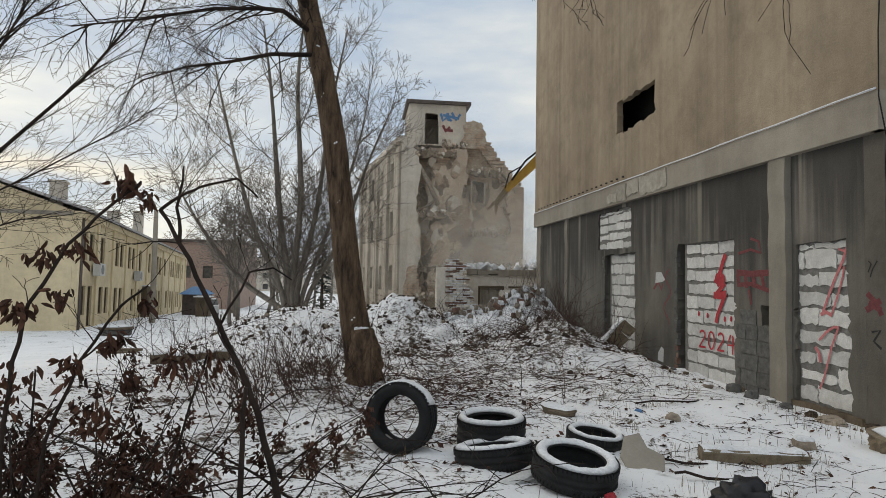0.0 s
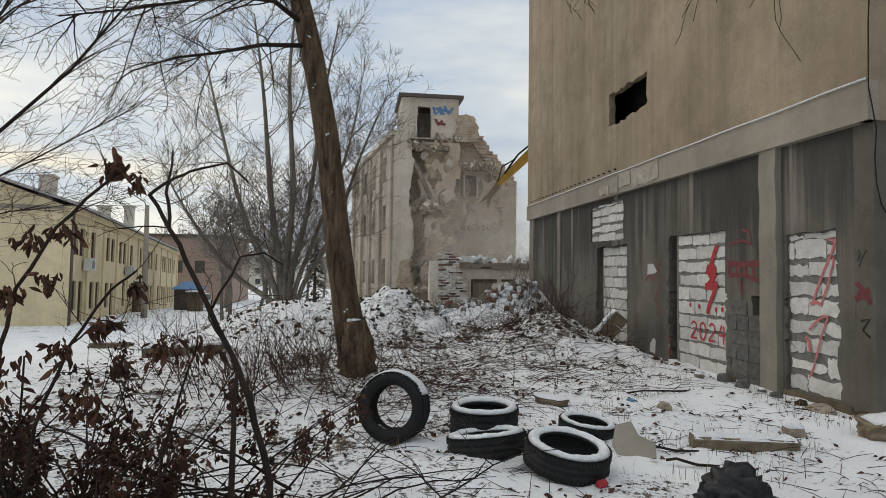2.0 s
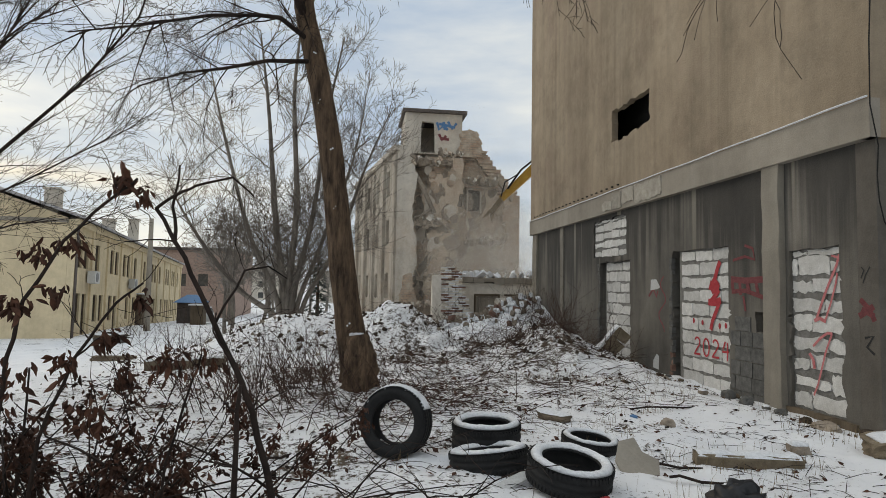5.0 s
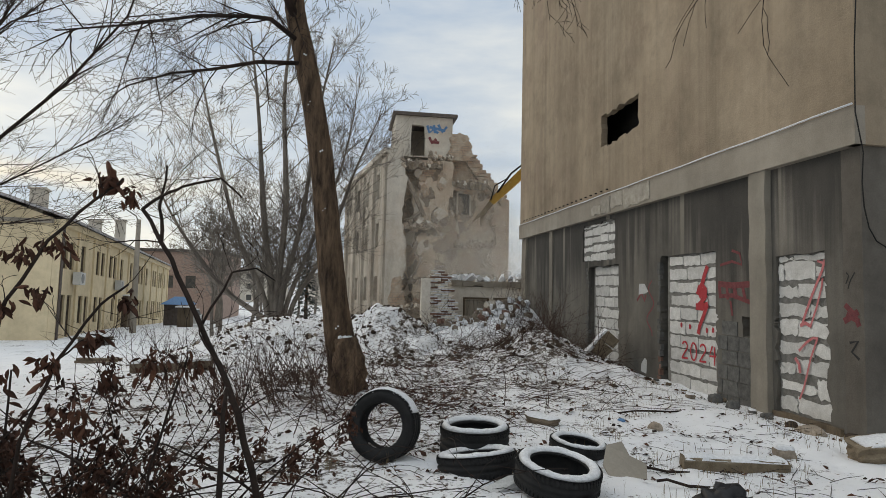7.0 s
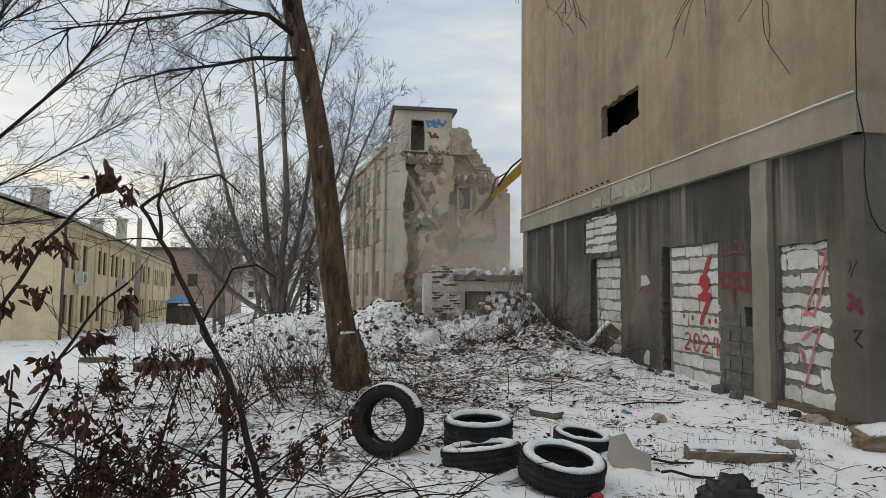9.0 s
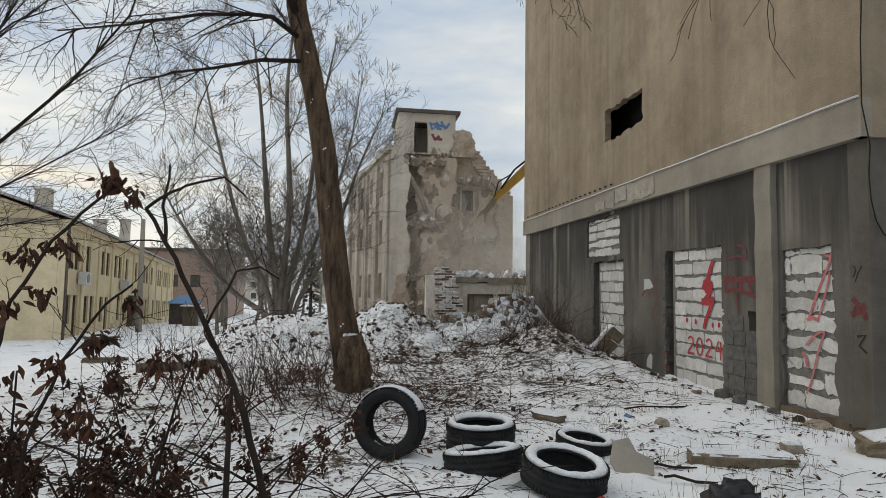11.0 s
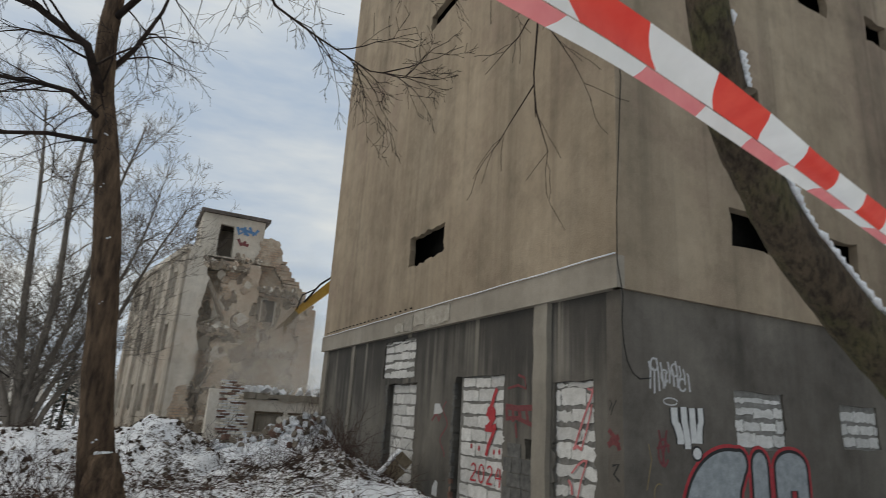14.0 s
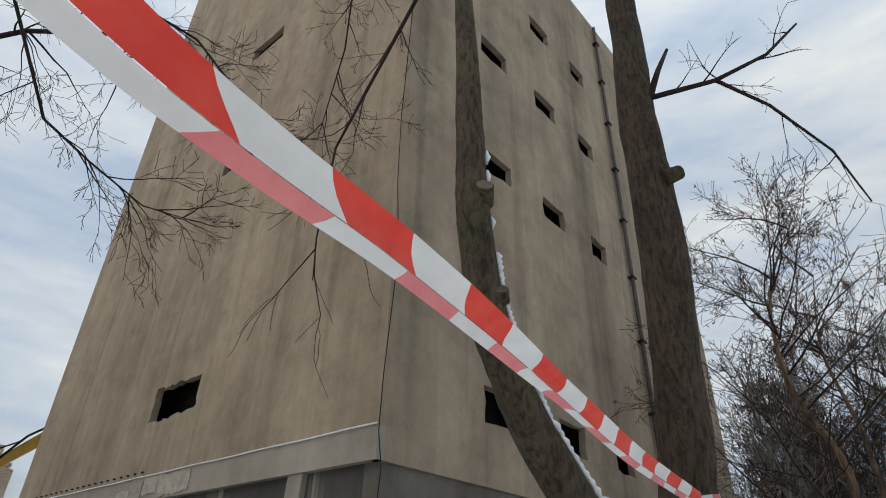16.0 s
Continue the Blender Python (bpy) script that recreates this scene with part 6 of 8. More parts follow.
crumpled("rubbish_bag", 2.78, 3.25, (0.24, 0.2, 0.2), M_bag, "crumpled black plastic rubbish bag in the snow", "bag", 2)
crumpled("red_wrapper", 2.02, 3.72, (0.07, 0.04, 0.03), M_red, "small crumpled red wrapper", "wrapper", 5)
crumpled("blue_wrapper", 3.6, 6.6, (0.06, 0.04, 0.025), M_blue, "small blue plastic scrap in the snow", "wrapper", 6)


def white_sheet():
    rng = random.Random(8)
    bm = bmesh.new()
    ring = [(0.0, 0.0), (0.28, 0.02), (0.34, 0.22), (0.2, 0.3), (0.17, 0.44), (0.02, 0.4), (-0.05, 0.2)]
    a = [bm.verts.new((p + rng.uniform(-0.01, 0.01), 0.02 * math.sin(7 * q), q)) for p, q in ring]
    b = [bm.verts.new((p, 0.015 + 0.02 * math.sin(7 * q), q)) for p, q in ring]
    bm.faces.new(a)
    bm.faces.new(b[::-1])
    for k in range(len(ring)):
        bm.faces.new((a[k], a[(k + 1) % len(ring)], b[(k + 1) % len(ring)], b[k]))
    ob = thing("foam_board", bm, M_beam, "broken pale foam board leaning in the snow", "board")
    ob.matrix_world = pose(2.47, 4.35, gz(2.47, 4.35) - 0.04, -52, 0, -10)
    bm = bmesh.new()
    box(bm, -0.22, -0.05, 0, 0.22, 0.05, 0.03, jitter=0.01, rng=rng)
    ob = thing("plastic_strip", bm, M_white, "white plastic strip beside a tyre", "strip")
    ob.matrix_world = pose(1.42, 4.12, gz(1.42, 4.12) + 0.02, 12, -14, 25)
    for x, y, L, turn in ((3.0, 4.55, 0.5, -20), (2.9, 4.0, 0.4, -28), (4.3, 6.9, 1.3, 8), (-0.5, 5.1, 0.3, 50)):
        bm = bmesh.new()
        n = 5
        tube(bm, [(-L / 2 + L * k / n, 0.02 * math.sin(k * 2.0), 0.03 + 0.015 * math.sin(k * 1.3)) for k in range(n + 1)], [0.013] * n + [0.006], 6)
        ob = thing("fallen_stick", bm, M_twig, "dark fallen stick lying on the snow", "stick", "fallen sticks")
        ob.matrix_world = pose(x, y, gz(x, y), 0, 0, turn)


white_sheet()


def leaning_block():
    rng = random.Random(6)
    b = empty("broken_pillar", pose(5.62, 12.2, -0.02, 0, 40, -14), "snow-topped broken concrete pillar leaning at the wall", "concrete block")
    bm = bmesh.new()
    for k in range(5):
        box(bm, -0.17, -0.2, -0.62 + k * 0.24, 0.17, 0.2, -0.62 + (k + 1) * 0.24, jitter=0.03, rng=rng)
    part("core", bm, M_kerb, b)
    bm = bmesh.new()
    for k in range(9):
        box(bm, -0.215, -0.19, -0.5 + k * 0.12, -0.16, 0.19, -0.5 + (k + 1) * 0.12 + 0.004, jitter=0.022, rng=rng)
    part("snow_cap", bm, M_snow, b)


leaning_block()


def kerb_row():
    """Row of paving stones with snow at the foot of the heap."""
    w = empty("stone_edging", (0, 0, 0), "low edging of dark stones topped with snow", "edging")
    rng = random.Random(10)
    for k in range(5):
        x, y = -3.75 + k * 0.27, 11.5 + k * 0.08
        z = gz(x, y)
        bm = bmesh.new()
        top = rng.uniform(0.13, 0.22)
        box(bm, x, y, z - 0.1, x + 0.25, y + 0.3, z + top, jitter=0.03, rng=rng)
        part("stone", bm, M_wood, w)
        bm = bmesh.new()
        box(bm, x, y, z + top + 0.002, x + 0.26, y + 0.3, z + top + 0.045, jitter=0.015, rng=rng)
        part("snow_cap", bm, M_snow, w)


kerb_row()


# ---- trees ----
def grow(bm, p, d, length, r, level, rng, droop=0.0, wild=0.25, forks=5, sides=4, min_r=0.0022, lift=0.0, ends=None):
    """A limb with side shoots, down to twigs."""
    n = max(3, int(4 + level))
    pts, rad = [Vector(p)], [r]
    d = Vector(d).normalized()
    q = Vector(p)
    for k in range(n):
        d = (d + Vector((rng.gauss(0, wild), rng.gauss(0, wild), rng.gauss(0, wild) - droop + lift)) * 0.5).normalized()
        q = q + d * (length / n)
        pts.append(q.copy())
        rad.append(max(min_r, r * (1 - 0.85 * (k + 1) / n)))
    tube(bm, pts, rad, max(3, sides), cap=False)
    if ends is not None and level <= 1:
        ends.extend(pts[1:])
    if level <= 0:
        return
    for _ in range(forks):
        t = rng.uniform(0.25, 1.0)
        i = min(int(t * n), n - 1)
        a = pts[i].lerp(pts[i + 1], t * n - i)
        axis_ = (pts[i + 1] - pts[i]).normalized()
        off = axis_.orthogonal().normalized()
        off.rotate(Matrix.Rotation(rng.uniform(0, 6.28), 3, axis_))
        nd_ = (axis_ * rng.uniform(0.5, 1.1) + off * rng.uniform(0.5, 1.0)).normalized()
        grow(bm, a, nd_, length * rng.uniform(0.35, 0.62) * (1.1 - 0.4 * t), max(min_r, rad[i] * 0.55), level - 1, rng, droop, wild, forks, 3, min_r, lift, ends)


def snow_strip(bm, pts, radii, rng, side=Vector((0.4, -0.5, 0.7)), broken=0.3):
    for (a, b), r in zip(zip(pts, pts[1:]), radii):
        a, b = Vector(a), Vector(b)
        for k in range(10):
            if rng.random() < broken:
                continue
            p, q = a.lerp(b, (k - 0.4) / 10), a.lerp(b, (k + 1.4) / 10)
            axis_ = (q - p).normalized()
            up = (side - axis_ * side.dot(axis_)).normalized()
            sd = axis_.cross(up)
            for _ in range(5):
                o = sd * r * rng.uniform(-0.26, 0.26)
                tube(bm, [p + up * r * 0.93 + o, (p + q) / 2 + up * r * (0.96 + rng.uniform(0, 0.05)) + o, q + up * r * 0.93 + o], [r * 0.08, r * rng.uniform(0.1, 0.22), r * 0.08], 6)


def trunk_mesh(pts, radii, sides=18, seed=1, knob=0.06):
    """A trunk through pts with an uneven girth."""
    bm = bmesh.new()
    P = [Vector(p) for p in pts]
    fine, rr = [], []
    for i in range(len(P) - 1):
        a, b, c, d = P[max(i - 1, 0)], P[i], P[i + 1], P[min(i + 2, len(P) - 1)]
        for k in range(8):
            t = k / 8
            fine.append(0.5 * ((2 * b) + (c - a) * t + (2 * a - 5 * b + 4 * c - d) * t * t + (3 * b - a - 3 * c + d) * t ** 3))
            rr.append(radii[i] + (radii[i + 1] - radii[i]) * t)
    fine.append(P[-1])
    rr.append(radii[-1])
    tube(bm, fine, rr, sides)
    for v in bm.verts:
        n = noise.noise(Vector((v.co.x * 5, v.co.y * 5, v.co.z * 1.6)) + Vector((seed, 0, 0))) + 0.6 * noise.noise(v.co * 13)
        near = min(fine, key=lambda f: (f - v.co).length_squared)
        v.co += (v.co - near) * n * knob * 2.0
    return bm


def front_tree():
    t = empty("tree", (0, 0, 0), "tall bare tree with dark ridged bark and snow flecks", "tree")
    z0 = gz(0.19, 8.54)
    pts = [(0.22, 8.54, z0 - 0.25), (0.17, 8.53, z0 + 0.25), (0.05, 8.5, 0.78), (-0.08, 8.48, 1.7), (-0.23, 8.44, 2.95), (-0.44, 8.4, 4.2), (-0.61, 8.39, 4.95), (-0.72, 8.38, 5.45), (-0.8, 8.3, 6.3), (-0.78, 8.2, 7.6), (-0.7, 8.2, 9.5)]
    rad = [0.30, 0.235, 0.205, 0.19, 0.175, 0.16, 0.152, 0.148, 0.13, 0.1, 0.05]
    part("trunk", trunk_mesh(pts, rad, 20, 2, 0.05), M_bark, t)
    rng = random.Random(23)
    limbs = [((-0.61, 8.3, 4.6), [(-1.18, 8.1, 4.5), (-1.81, 8.15, 4.36), (-2.36, 8.2, 4.28), (-2.99, 8.3, 4.08)], 0.035),
             ((-0.68, 8.3, 4.95), [(-1.0, 7.9, 5.05), (-1.25, 7.75, 5.0), (-1.9, 7.75, 4.95), (-2.86, 7.9, 4.8), (-3.8, 8.0, 4.68)], 0.04),
             ((-0.72, 8.3, 5.3), [(-0.95, 7.9, 5.75), (-1.6, 7.9, 6.1), (-2.4, 8.05, 6.3), (-3.6, 8.2, 6.3)], 0.07),
             ((-0.75, 8.4, 5.6), [(-0.45, 8.5, 6.2), (-0.2, 8.6, 7.0), (0.0, 8.6, 8.2)], 0.05),
             ((-0.8, 8.3, 6.4), [(-0.2, 7.6, 7.0), (0.6, 6.6, 7.4), (1.4, 5.6, 7.3), (2.1, 4.8, 6.8)], 0.05),
             ((-0.78, 8.2, 7.2), [(-1.6, 7.6, 7.6), (-2.8, 7.2, 7.8)], 0.05)]
    for a, rest, r in limbs:
        bm = bmesh.new()
        line = [Vector(a)] + [Vector(p) for p in rest]
        n = len(line)
        tube(bm, line, [r * (1 - 0.75 * k / (n - 1)) for k in range(n)], 7)
        for i in range(n - 1):
            for k in range(4):
                p = line[i].lerp(line[i + 1], rng.random())
                d = (line[i + 1] - line[i]).normalized()
                grow(bm, p, d * 0.6 + Vector((rng.gauss(0, 0.4), rng.gauss(0, 0.4), rng.gauss(-0.15, 0.5))), rng.uniform(0.7, 1.5), r * 0.3, 2, rng, 0.12, 0.3, 4, 4, 0.003)
        part("limb", bm, M_twig, t)
    bm = bmesh.new()
    for z, a, s in ((4.7, 5.3, 0.03), (4.0, 4.9, 0.02), (3.3, 5.4, 0.03), (2.45, 5.1, 0.015), (0.75, 5.2, 0.03)):
        i = max(k for k in range(len(pts)) if pts[k][2] <= z)
        f = (z - pts[i][2]) / (pts[i + 1][2] - pts[i][2])
        c = Vector(pts[i]).lerp(Vector(pts[i + 1]), f)
        r = rad[i] + (rad[i + 1] - rad[i]) * f
        for k in range(2):
            an = a + k * 0.16 - 0.6
            p = c + Vector((math.cos(an) * r, math.sin(an) * r, rng.uniform(-0.03, 0.03)))
            tube(bm, [p - Vector((0, 0, s * 0.5)), p, p + Vector((0, 0, s * 0.4))], [s * 0.2, s * 0.6, s * 0.15], 6)
    part("snow_flecks", bm, M_snow, t)
    # a second stem, sawn off, grown against the foot
    sx, sy = 0.2, 8.17
    sz = gz(sx, sy)
    stump = part("cut_stem", trunk_mesh([(sx + 0.1, sy, sz - 0.3), (sx + 0.05, sy, sz + 0.2), (sx - 0.02, sy + 0.04, sz + 0.72)], [0.26, 0.2, 0.14], 18, 5, 0.3), M_bark, t, "sawn-off second stem with flaking bark")
    bm = bmesh.new()
    for k in range(9):
        an, q = rng.uniform(0, 6.28), rng.uniform(0.03, 0.12)
        p = Vector((sx - 0.02 + q * math.cos(an), sy + 0.04 + q * math.sin(an), sz + 0.72))
        tube(bm, [p - Vector((0, 0, 0.03)), p + Vector((0, 0, 0.01)), p + Vector((0.02, 0, 0.03))], [0.03, 0.03, 0.008], 6)
    part("snow_cap", bm, M_snow, stump)


front_tree()


def side_tree():
    """Off the path to the west: its limbs reach into view."""
    t = empty("tree", (0, 0, 0), "bare spreading tree with long fine branches", "tree")
    z0 = gz(-5.6, 7.7)
    part("trunk", trunk_mesh([(-5.6, 7.7, z0 - 0.2), (-5.5, 7.7, 1.2), (-5.45, 7.6, 3.0), (-5.4, 7.5, 5.5), (-5.3, 7.4, 8.0)], [0.25, 0.2, 0.17, 0.12, 0.05], 14, 3), M_bark, t)
    rng = random.Random(29)
    for a, rest, r in (((-5.5, 7.65, 1.9), [(-4.35, 7.46, 2.8), (-3.3, 7.28, 3.75), (-2.6, 7.15, 4.6), (-2.3, 7.0, 5.4)], 0.03),
                       ((-5.47, 7.6, 2.6), [(-4.6, 7.4, 3.6), (-4.2, 7.35, 4.3), (-3.7, 7.25, 5.2)], 0.03),
                       ((-5.5, 7.7, 1.6), [(-4.7, 7.5, 2.15), (-3.9, 7.4, 2.55), (-3.1, 7.3, 3.0), (-2.5, 7.2, 3.3)], 0.018),
                       ((-5.45, 7.6, 3.2), [(-4.5, 7.0, 3.7), (-3.6, 6.6, 4.2), (-2.9, 6.4, 4.4)], 0.02),
                       ((-5.4, 7.6, 4.4), [(-4.6, 7.6, 5.0), (-3.8, 7.6, 5.3)], 0.035),
                       ((-5.5, 7.7, 1.4), [(-4.8, 7.5, 1.75), (-4.0, 7.4, 2.0), (-3.5, 7.3, 2.05)], 0.02)):
        bm = bmesh.new()
        line = [Vector(a)] + [Vector(p) for p in rest]
        n = len(line)
        tube(bm, line, [r * (1 - 0.8 * k / (n - 1)) for k in range(n)], 7)
        for i in range(n - 1):
            for k in range(6):
                p = line[i].lerp(line[i + 1], rng.random())
                d = (line[i + 1] - line[i]).normalized()
                grow(bm, p, d + Vector((rng.gauss(0.1, 0.35), rng.gauss(0, 0.35), rng.gauss(0.05, 0.35))), rng.uniform(0.8, 1.6), r * 0.28, 2, rng, 0.0, 0.16, 4, 4, 0.0022)
        part("limb", bm, M_twig, t)


side_tree()


def clump_tree():
    t = empty("tree", (0, 0, 0), "clump of tall bare stems with a fine twiggy crown", "tree")
    rng = random.Random(31)
    bx, by = -2.4, 21.9
    z0 = gz(bx, by)
    for k, (dx, dy, dz, h, r) in enumerate(((-0.30, 0, 1, 10.5, 0.10), (-0.13, 0.1, 1, 12, 0.13), (0.02, -0.05, 1, 12.5, 0.13), (0.14, 0.02, 1, 11.5, 0.11), (0.26, 0.1, 1, 9.5, 0.09), (-0.85, 0.1, 1, 7.5, 0.11), (0.36, 0.2, 1, 10, 0.09))):
        d = Vector((dx, dy, dz)).normalized()
        base = Vector((bx + 0.12 + (k - 3) * 0.07, by + 0.08 * (k % 3), z0 - 0.2))
        line = [base, base + Vector((d.x * 0.45, d.y * 0.45, d.z)) * h * 0.2, base + d * h * 0.43 + Vector((0.12 * math.sin(k), 0, 0)), base + d * h * 0.75 + Vector((0.2 * math.sin(k * 2), 0, 0.2)), base + d * h + Vector((0.1, 0, 0.5))]
        part("trunk", trunk_mesh(line, [r * 1.25, r, r * 0.8, r * 0.5, r * 0.12], 8, k), M_greybark, t)
        bm = bmesh.new()
        for j in range(28):
            f = rng.uniform(0.22, 1.0)
            i = min(int(f * 4), 3)
            p = line[i].lerp(line[i + 1], f * 4 - i)
            an = rng.uniform(0, 6.28)
            up = 0.75
            grow(bm, p, (math.cos(an), math.sin(an), up), rng.uniform(1.8, 3.9) * (1.15 - 0.5 * f), r * 0.2, 2, rng, 0.0, 0.15, 7, 4, 0.0055, 0.12)
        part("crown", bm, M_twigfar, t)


clump_tree()


def plain_tree(name, x, y, h, r, seed, label, mat=M_twigfar, spread=0.9, level=2, limbs=16, forks=5, min_r=0.012, lean=(0, 0), low=0.2, seeds=0):
    t = empty(name, (x, y, gz(x, y)), label, "tree", "bare trees")
    rng = random.Random(seed)
    line = [Vector((0, 0, -0.3))]
    for k in range(1, 6):
        line.append(Vector((lean[0] * h * k / 5 + rng.gauss(0, 0.02 * h), lean[1] * h * k / 5 + rng.gauss(0, 0.02 * h), h * k / 5)))
    part("trunk", trunk_mesh(line, [r * 1.2, r, r * 0.8, r * 0.6, r * 0.35, r * 0.08], 8, seed), M_greybark if mat in (M_twigfar, M_twighaze) else M_bark, t)
    bm = bmesh.new()
    tips = [] if seeds else None
    for j in range(limbs):
        f = low + (1 - low) * rng.random()
        i = min(int(f * 5), 4)
        p = line[i].lerp(line[i + 1], f * 5 - i)
        an = rng.uniform(0, 6.28)
        grow(bm, p, (math.cos(an) * spread, math.sin(an) * spread, 0.8), h * rng.uniform(0.22, 0.42) * (1.2 - 0.6 * f), r * 0.3, level, rng, 0.0, 0.22, forks, 4, min_r, 0.06, tips)
    part("crown", bm, mat, t)
    if seeds:
        bm = bmesh.new()
        for k in range(seeds):
            p = rng.choice(tips)
            for _ in range(3):
                q = p + Vector((rng.gauss(0, 0.03), rng.gauss(0, 0.03), -rng.uniform(0.0, 0.06)))
                tube(bm, [q, q + Vector((rng.gauss(0, 0.012), rng.gauss(0, 0.012), -0.022)), q + Vector((0, 0, -0.045))], [0.002, 0.01, 0.001], 3, cap=False)
        tagged(part("seed_growth", bm, M_leaf, t, "small dry hanging seeds"), kind="stuff")
    return t


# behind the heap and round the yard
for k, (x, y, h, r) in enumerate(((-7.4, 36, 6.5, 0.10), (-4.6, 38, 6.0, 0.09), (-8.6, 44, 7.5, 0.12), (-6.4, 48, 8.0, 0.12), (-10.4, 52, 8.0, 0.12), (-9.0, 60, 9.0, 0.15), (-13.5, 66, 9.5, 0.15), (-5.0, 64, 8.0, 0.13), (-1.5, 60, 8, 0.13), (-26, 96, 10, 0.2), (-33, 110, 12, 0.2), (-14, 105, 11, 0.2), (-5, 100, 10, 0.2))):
    plain_tree("tree", x, y, h, r, 50 + k, "bare tree with a grey twiggy crown by the yard", M_twighaze, limbs=15, min_r=0.014 if y < 50 else 0.025)


def conifer(x, y, h):
    t = empty("conifer", (x, y, gz(x, y)), "dark green conifer among bare trees", "tree")
    bm = bmesh.new()
    tube(bm, [(0, 0, -0.2), (0, 0, h)], [0.14, 0.02], 7)
    part("trunk", bm, M_bark, t)
    rng = random.Random(3)
    bm = bmesh.new()
    for k in range(900):
        f = rng.random() ** 0.8
        z, rr = 0.3 + (h - 0.3) * f, (1 - f) * 1.25 + 0.05
        a = rng.uniform(0, 6.28)
        q = rng.uniform(0.3, 1.0) * rr
        p = Vector((q * math.cos(a), q * math.sin(a), z - q * 0.25))
        d = Vector((math.cos(a), math.sin(a), rng.uniform(-0.5, 0.1)))
        s = d.cross(Vector((0, 0, 1))).normalized() * rng.uniform(0.06, 0.12)
        e = p + d * rng.uniform(0.2, 0.4)
        bm.faces.new([bm.verts.new(v) for v in (p - s, p + s, e)])
    part("needles", bm, M_needle, t)


# needle colour lightened, with the yard haze taken into it
M_needle = plain("dark_conifer_needles", (0.05, 0.065, 0.055), (0.1, 0.12, 0.1), 6, 0.9)
conifer(-1.9, 31.0, 4.6)


def forked_tree():
    t = empty("forked_tree", (0, 0, 0), "mossy forked tree with snow along the limb", "tree")
    z0 = gz(3.85, 0.92)
    part("trunk", trunk_mesh([(3.95, 0.95, z0 - 0.2), (3.9, 0.94, 0.4), (3.86, 0.92, 1.0), (3.86, 0.92, 1.45), (3.9, 0.9, 1.7)], [0.29, 0.225, 0.205, 0.205, 0.14], 22, 4, 0.05), M_bark3, t)
    left = [(3.78, 0.92, 1.3), (3.58, 0.97, 1.58), (3.33, 1.04, 1.83), (3.03, 1.13, 2.2), (2.83, 1.16, 2.52), (2.68, 1.17, 2.8), (2.6, 1.16, 3.1), (2.52, 1.14, 3.45), (2.5, 1.14, 3.9), (2.46, 1.14, 4.6), (2.4, 1.15, 5.6)]
    lr = [0.155, 0.138, 0.122, 0.114, 0.112, 0.108, 0.1, 0.098, 0.088, 0.075, 0.05]
    part("limb", trunk_mesh(left, lr, 18, 6, 0.05), M_bark2, t)
    right = [(3.9, 0.9, 1.3), (4.02, 0.82, 1.75), (4.04, 0.73, 2.1), (3.92, 0.63, 2.85), (3.82, 0.56, 3.6), (3.72, 0.52, 4.6), (3.66, 0.46, 5.8), (3.6, 0.4, 7.5)]
    part("limb", trunk_mesh(right, [0.18, 0.165, 0.16, 0.158, 0.152, 0.14, 0.115, 0.07], 20, 8, 0.06), M_bark3, t)
    rng = random.Random(37)
    bm = bmesh.new()
    snow_strip(bm, left[0:7], [r * 1.02 for r in lr], rng, Vector((0.42, -0.58, 0.7)), 0.0)
    snow_strip(bm, left[5:9], [r * 1.02 for r in lr[5:]], rng, Vector((0.5, -0.6, 0.3)), 0.85)
    for k in range(70):
        p = Vector((3.74 + rng.gauss(0, 0.045), 0.86 + rng.gauss(0, 0.03), 1.5 + rng.gauss(0, 0.03)))
        tube(bm, [p - Vector((0, 0, 0.03)), p, p + Vector((0, 0, 0.02))], [0.006, 0.015, 0.004], 6)
    tagged(part("snow", bm, M_snow, t, "snow along the limb and in the fork"), kind="stuff")
    # sawn stubs
    for a, b, r in (((2.56, 1.1, 3.42), (2.48, 1.02, 3.47), 0.055), ((2.7, 1.1, 2.85), (2.655, 1.06, 2.89), 0.05), ((3.72, 0.42, 3.97), (3.8, 0.33, 4.03), 0.05)):
        bm = bmesh.new()
        tube(bm, [a, b], [r * 1.2, r], 12)
        stub = part("branch_stub", bm, M_bark2, t)
        bm = bmesh.new()
        d = (Vector(b) - Vector(a)).normalized()
        tube(bm, [Vector(b), Vector(b) + d * 0.004], r * 0.9, 12)
        part("sawn_face", bm, M_wood, stub)
    for a, rest, r in (((3.7, 0.4, 4.7), [(4.05, 0.0, 4.9), (4.3, -0.35, 5.15), (4.5, -0.6, 5.5)], 0.022), ((4.05, 0.0, 4.9), [(4.4, -0.25, 4.75), (4.9, -0.5, 4.5), (5.3, -0.6, 4.2)], 0.016), ((3.7, 0.4, 4.7), [(3.78, 0.32, 5.0), (3.86, 0.24, 5.25)], 0.03)):
        bm = bmesh.new()
        line = [Vector(a)] + [Vector(p) for p in rest]
        n = len(line)
        tube(bm, line, [r * (1 - 0.6 * k / (n - 1)) for k in range(n)], 7)
        if r < 0.03:
            for i in range(n - 1):
                for k in range(2):
                    grow(bm, line[i].lerp(line[i + 1], rng.random()), (line[i + 1] - line[i]).normalized() + Vector((rng.gauss(0, 0.5), rng.gauss(0, 0.5), rng.gauss(0, 0.5))), rng.uniform(0.3, 0.6), r * 0.3, 1, rng, 0, 0.3, 3, 4, 0.002)
        part("branch", bm, M_twig, t)


forked_tree()

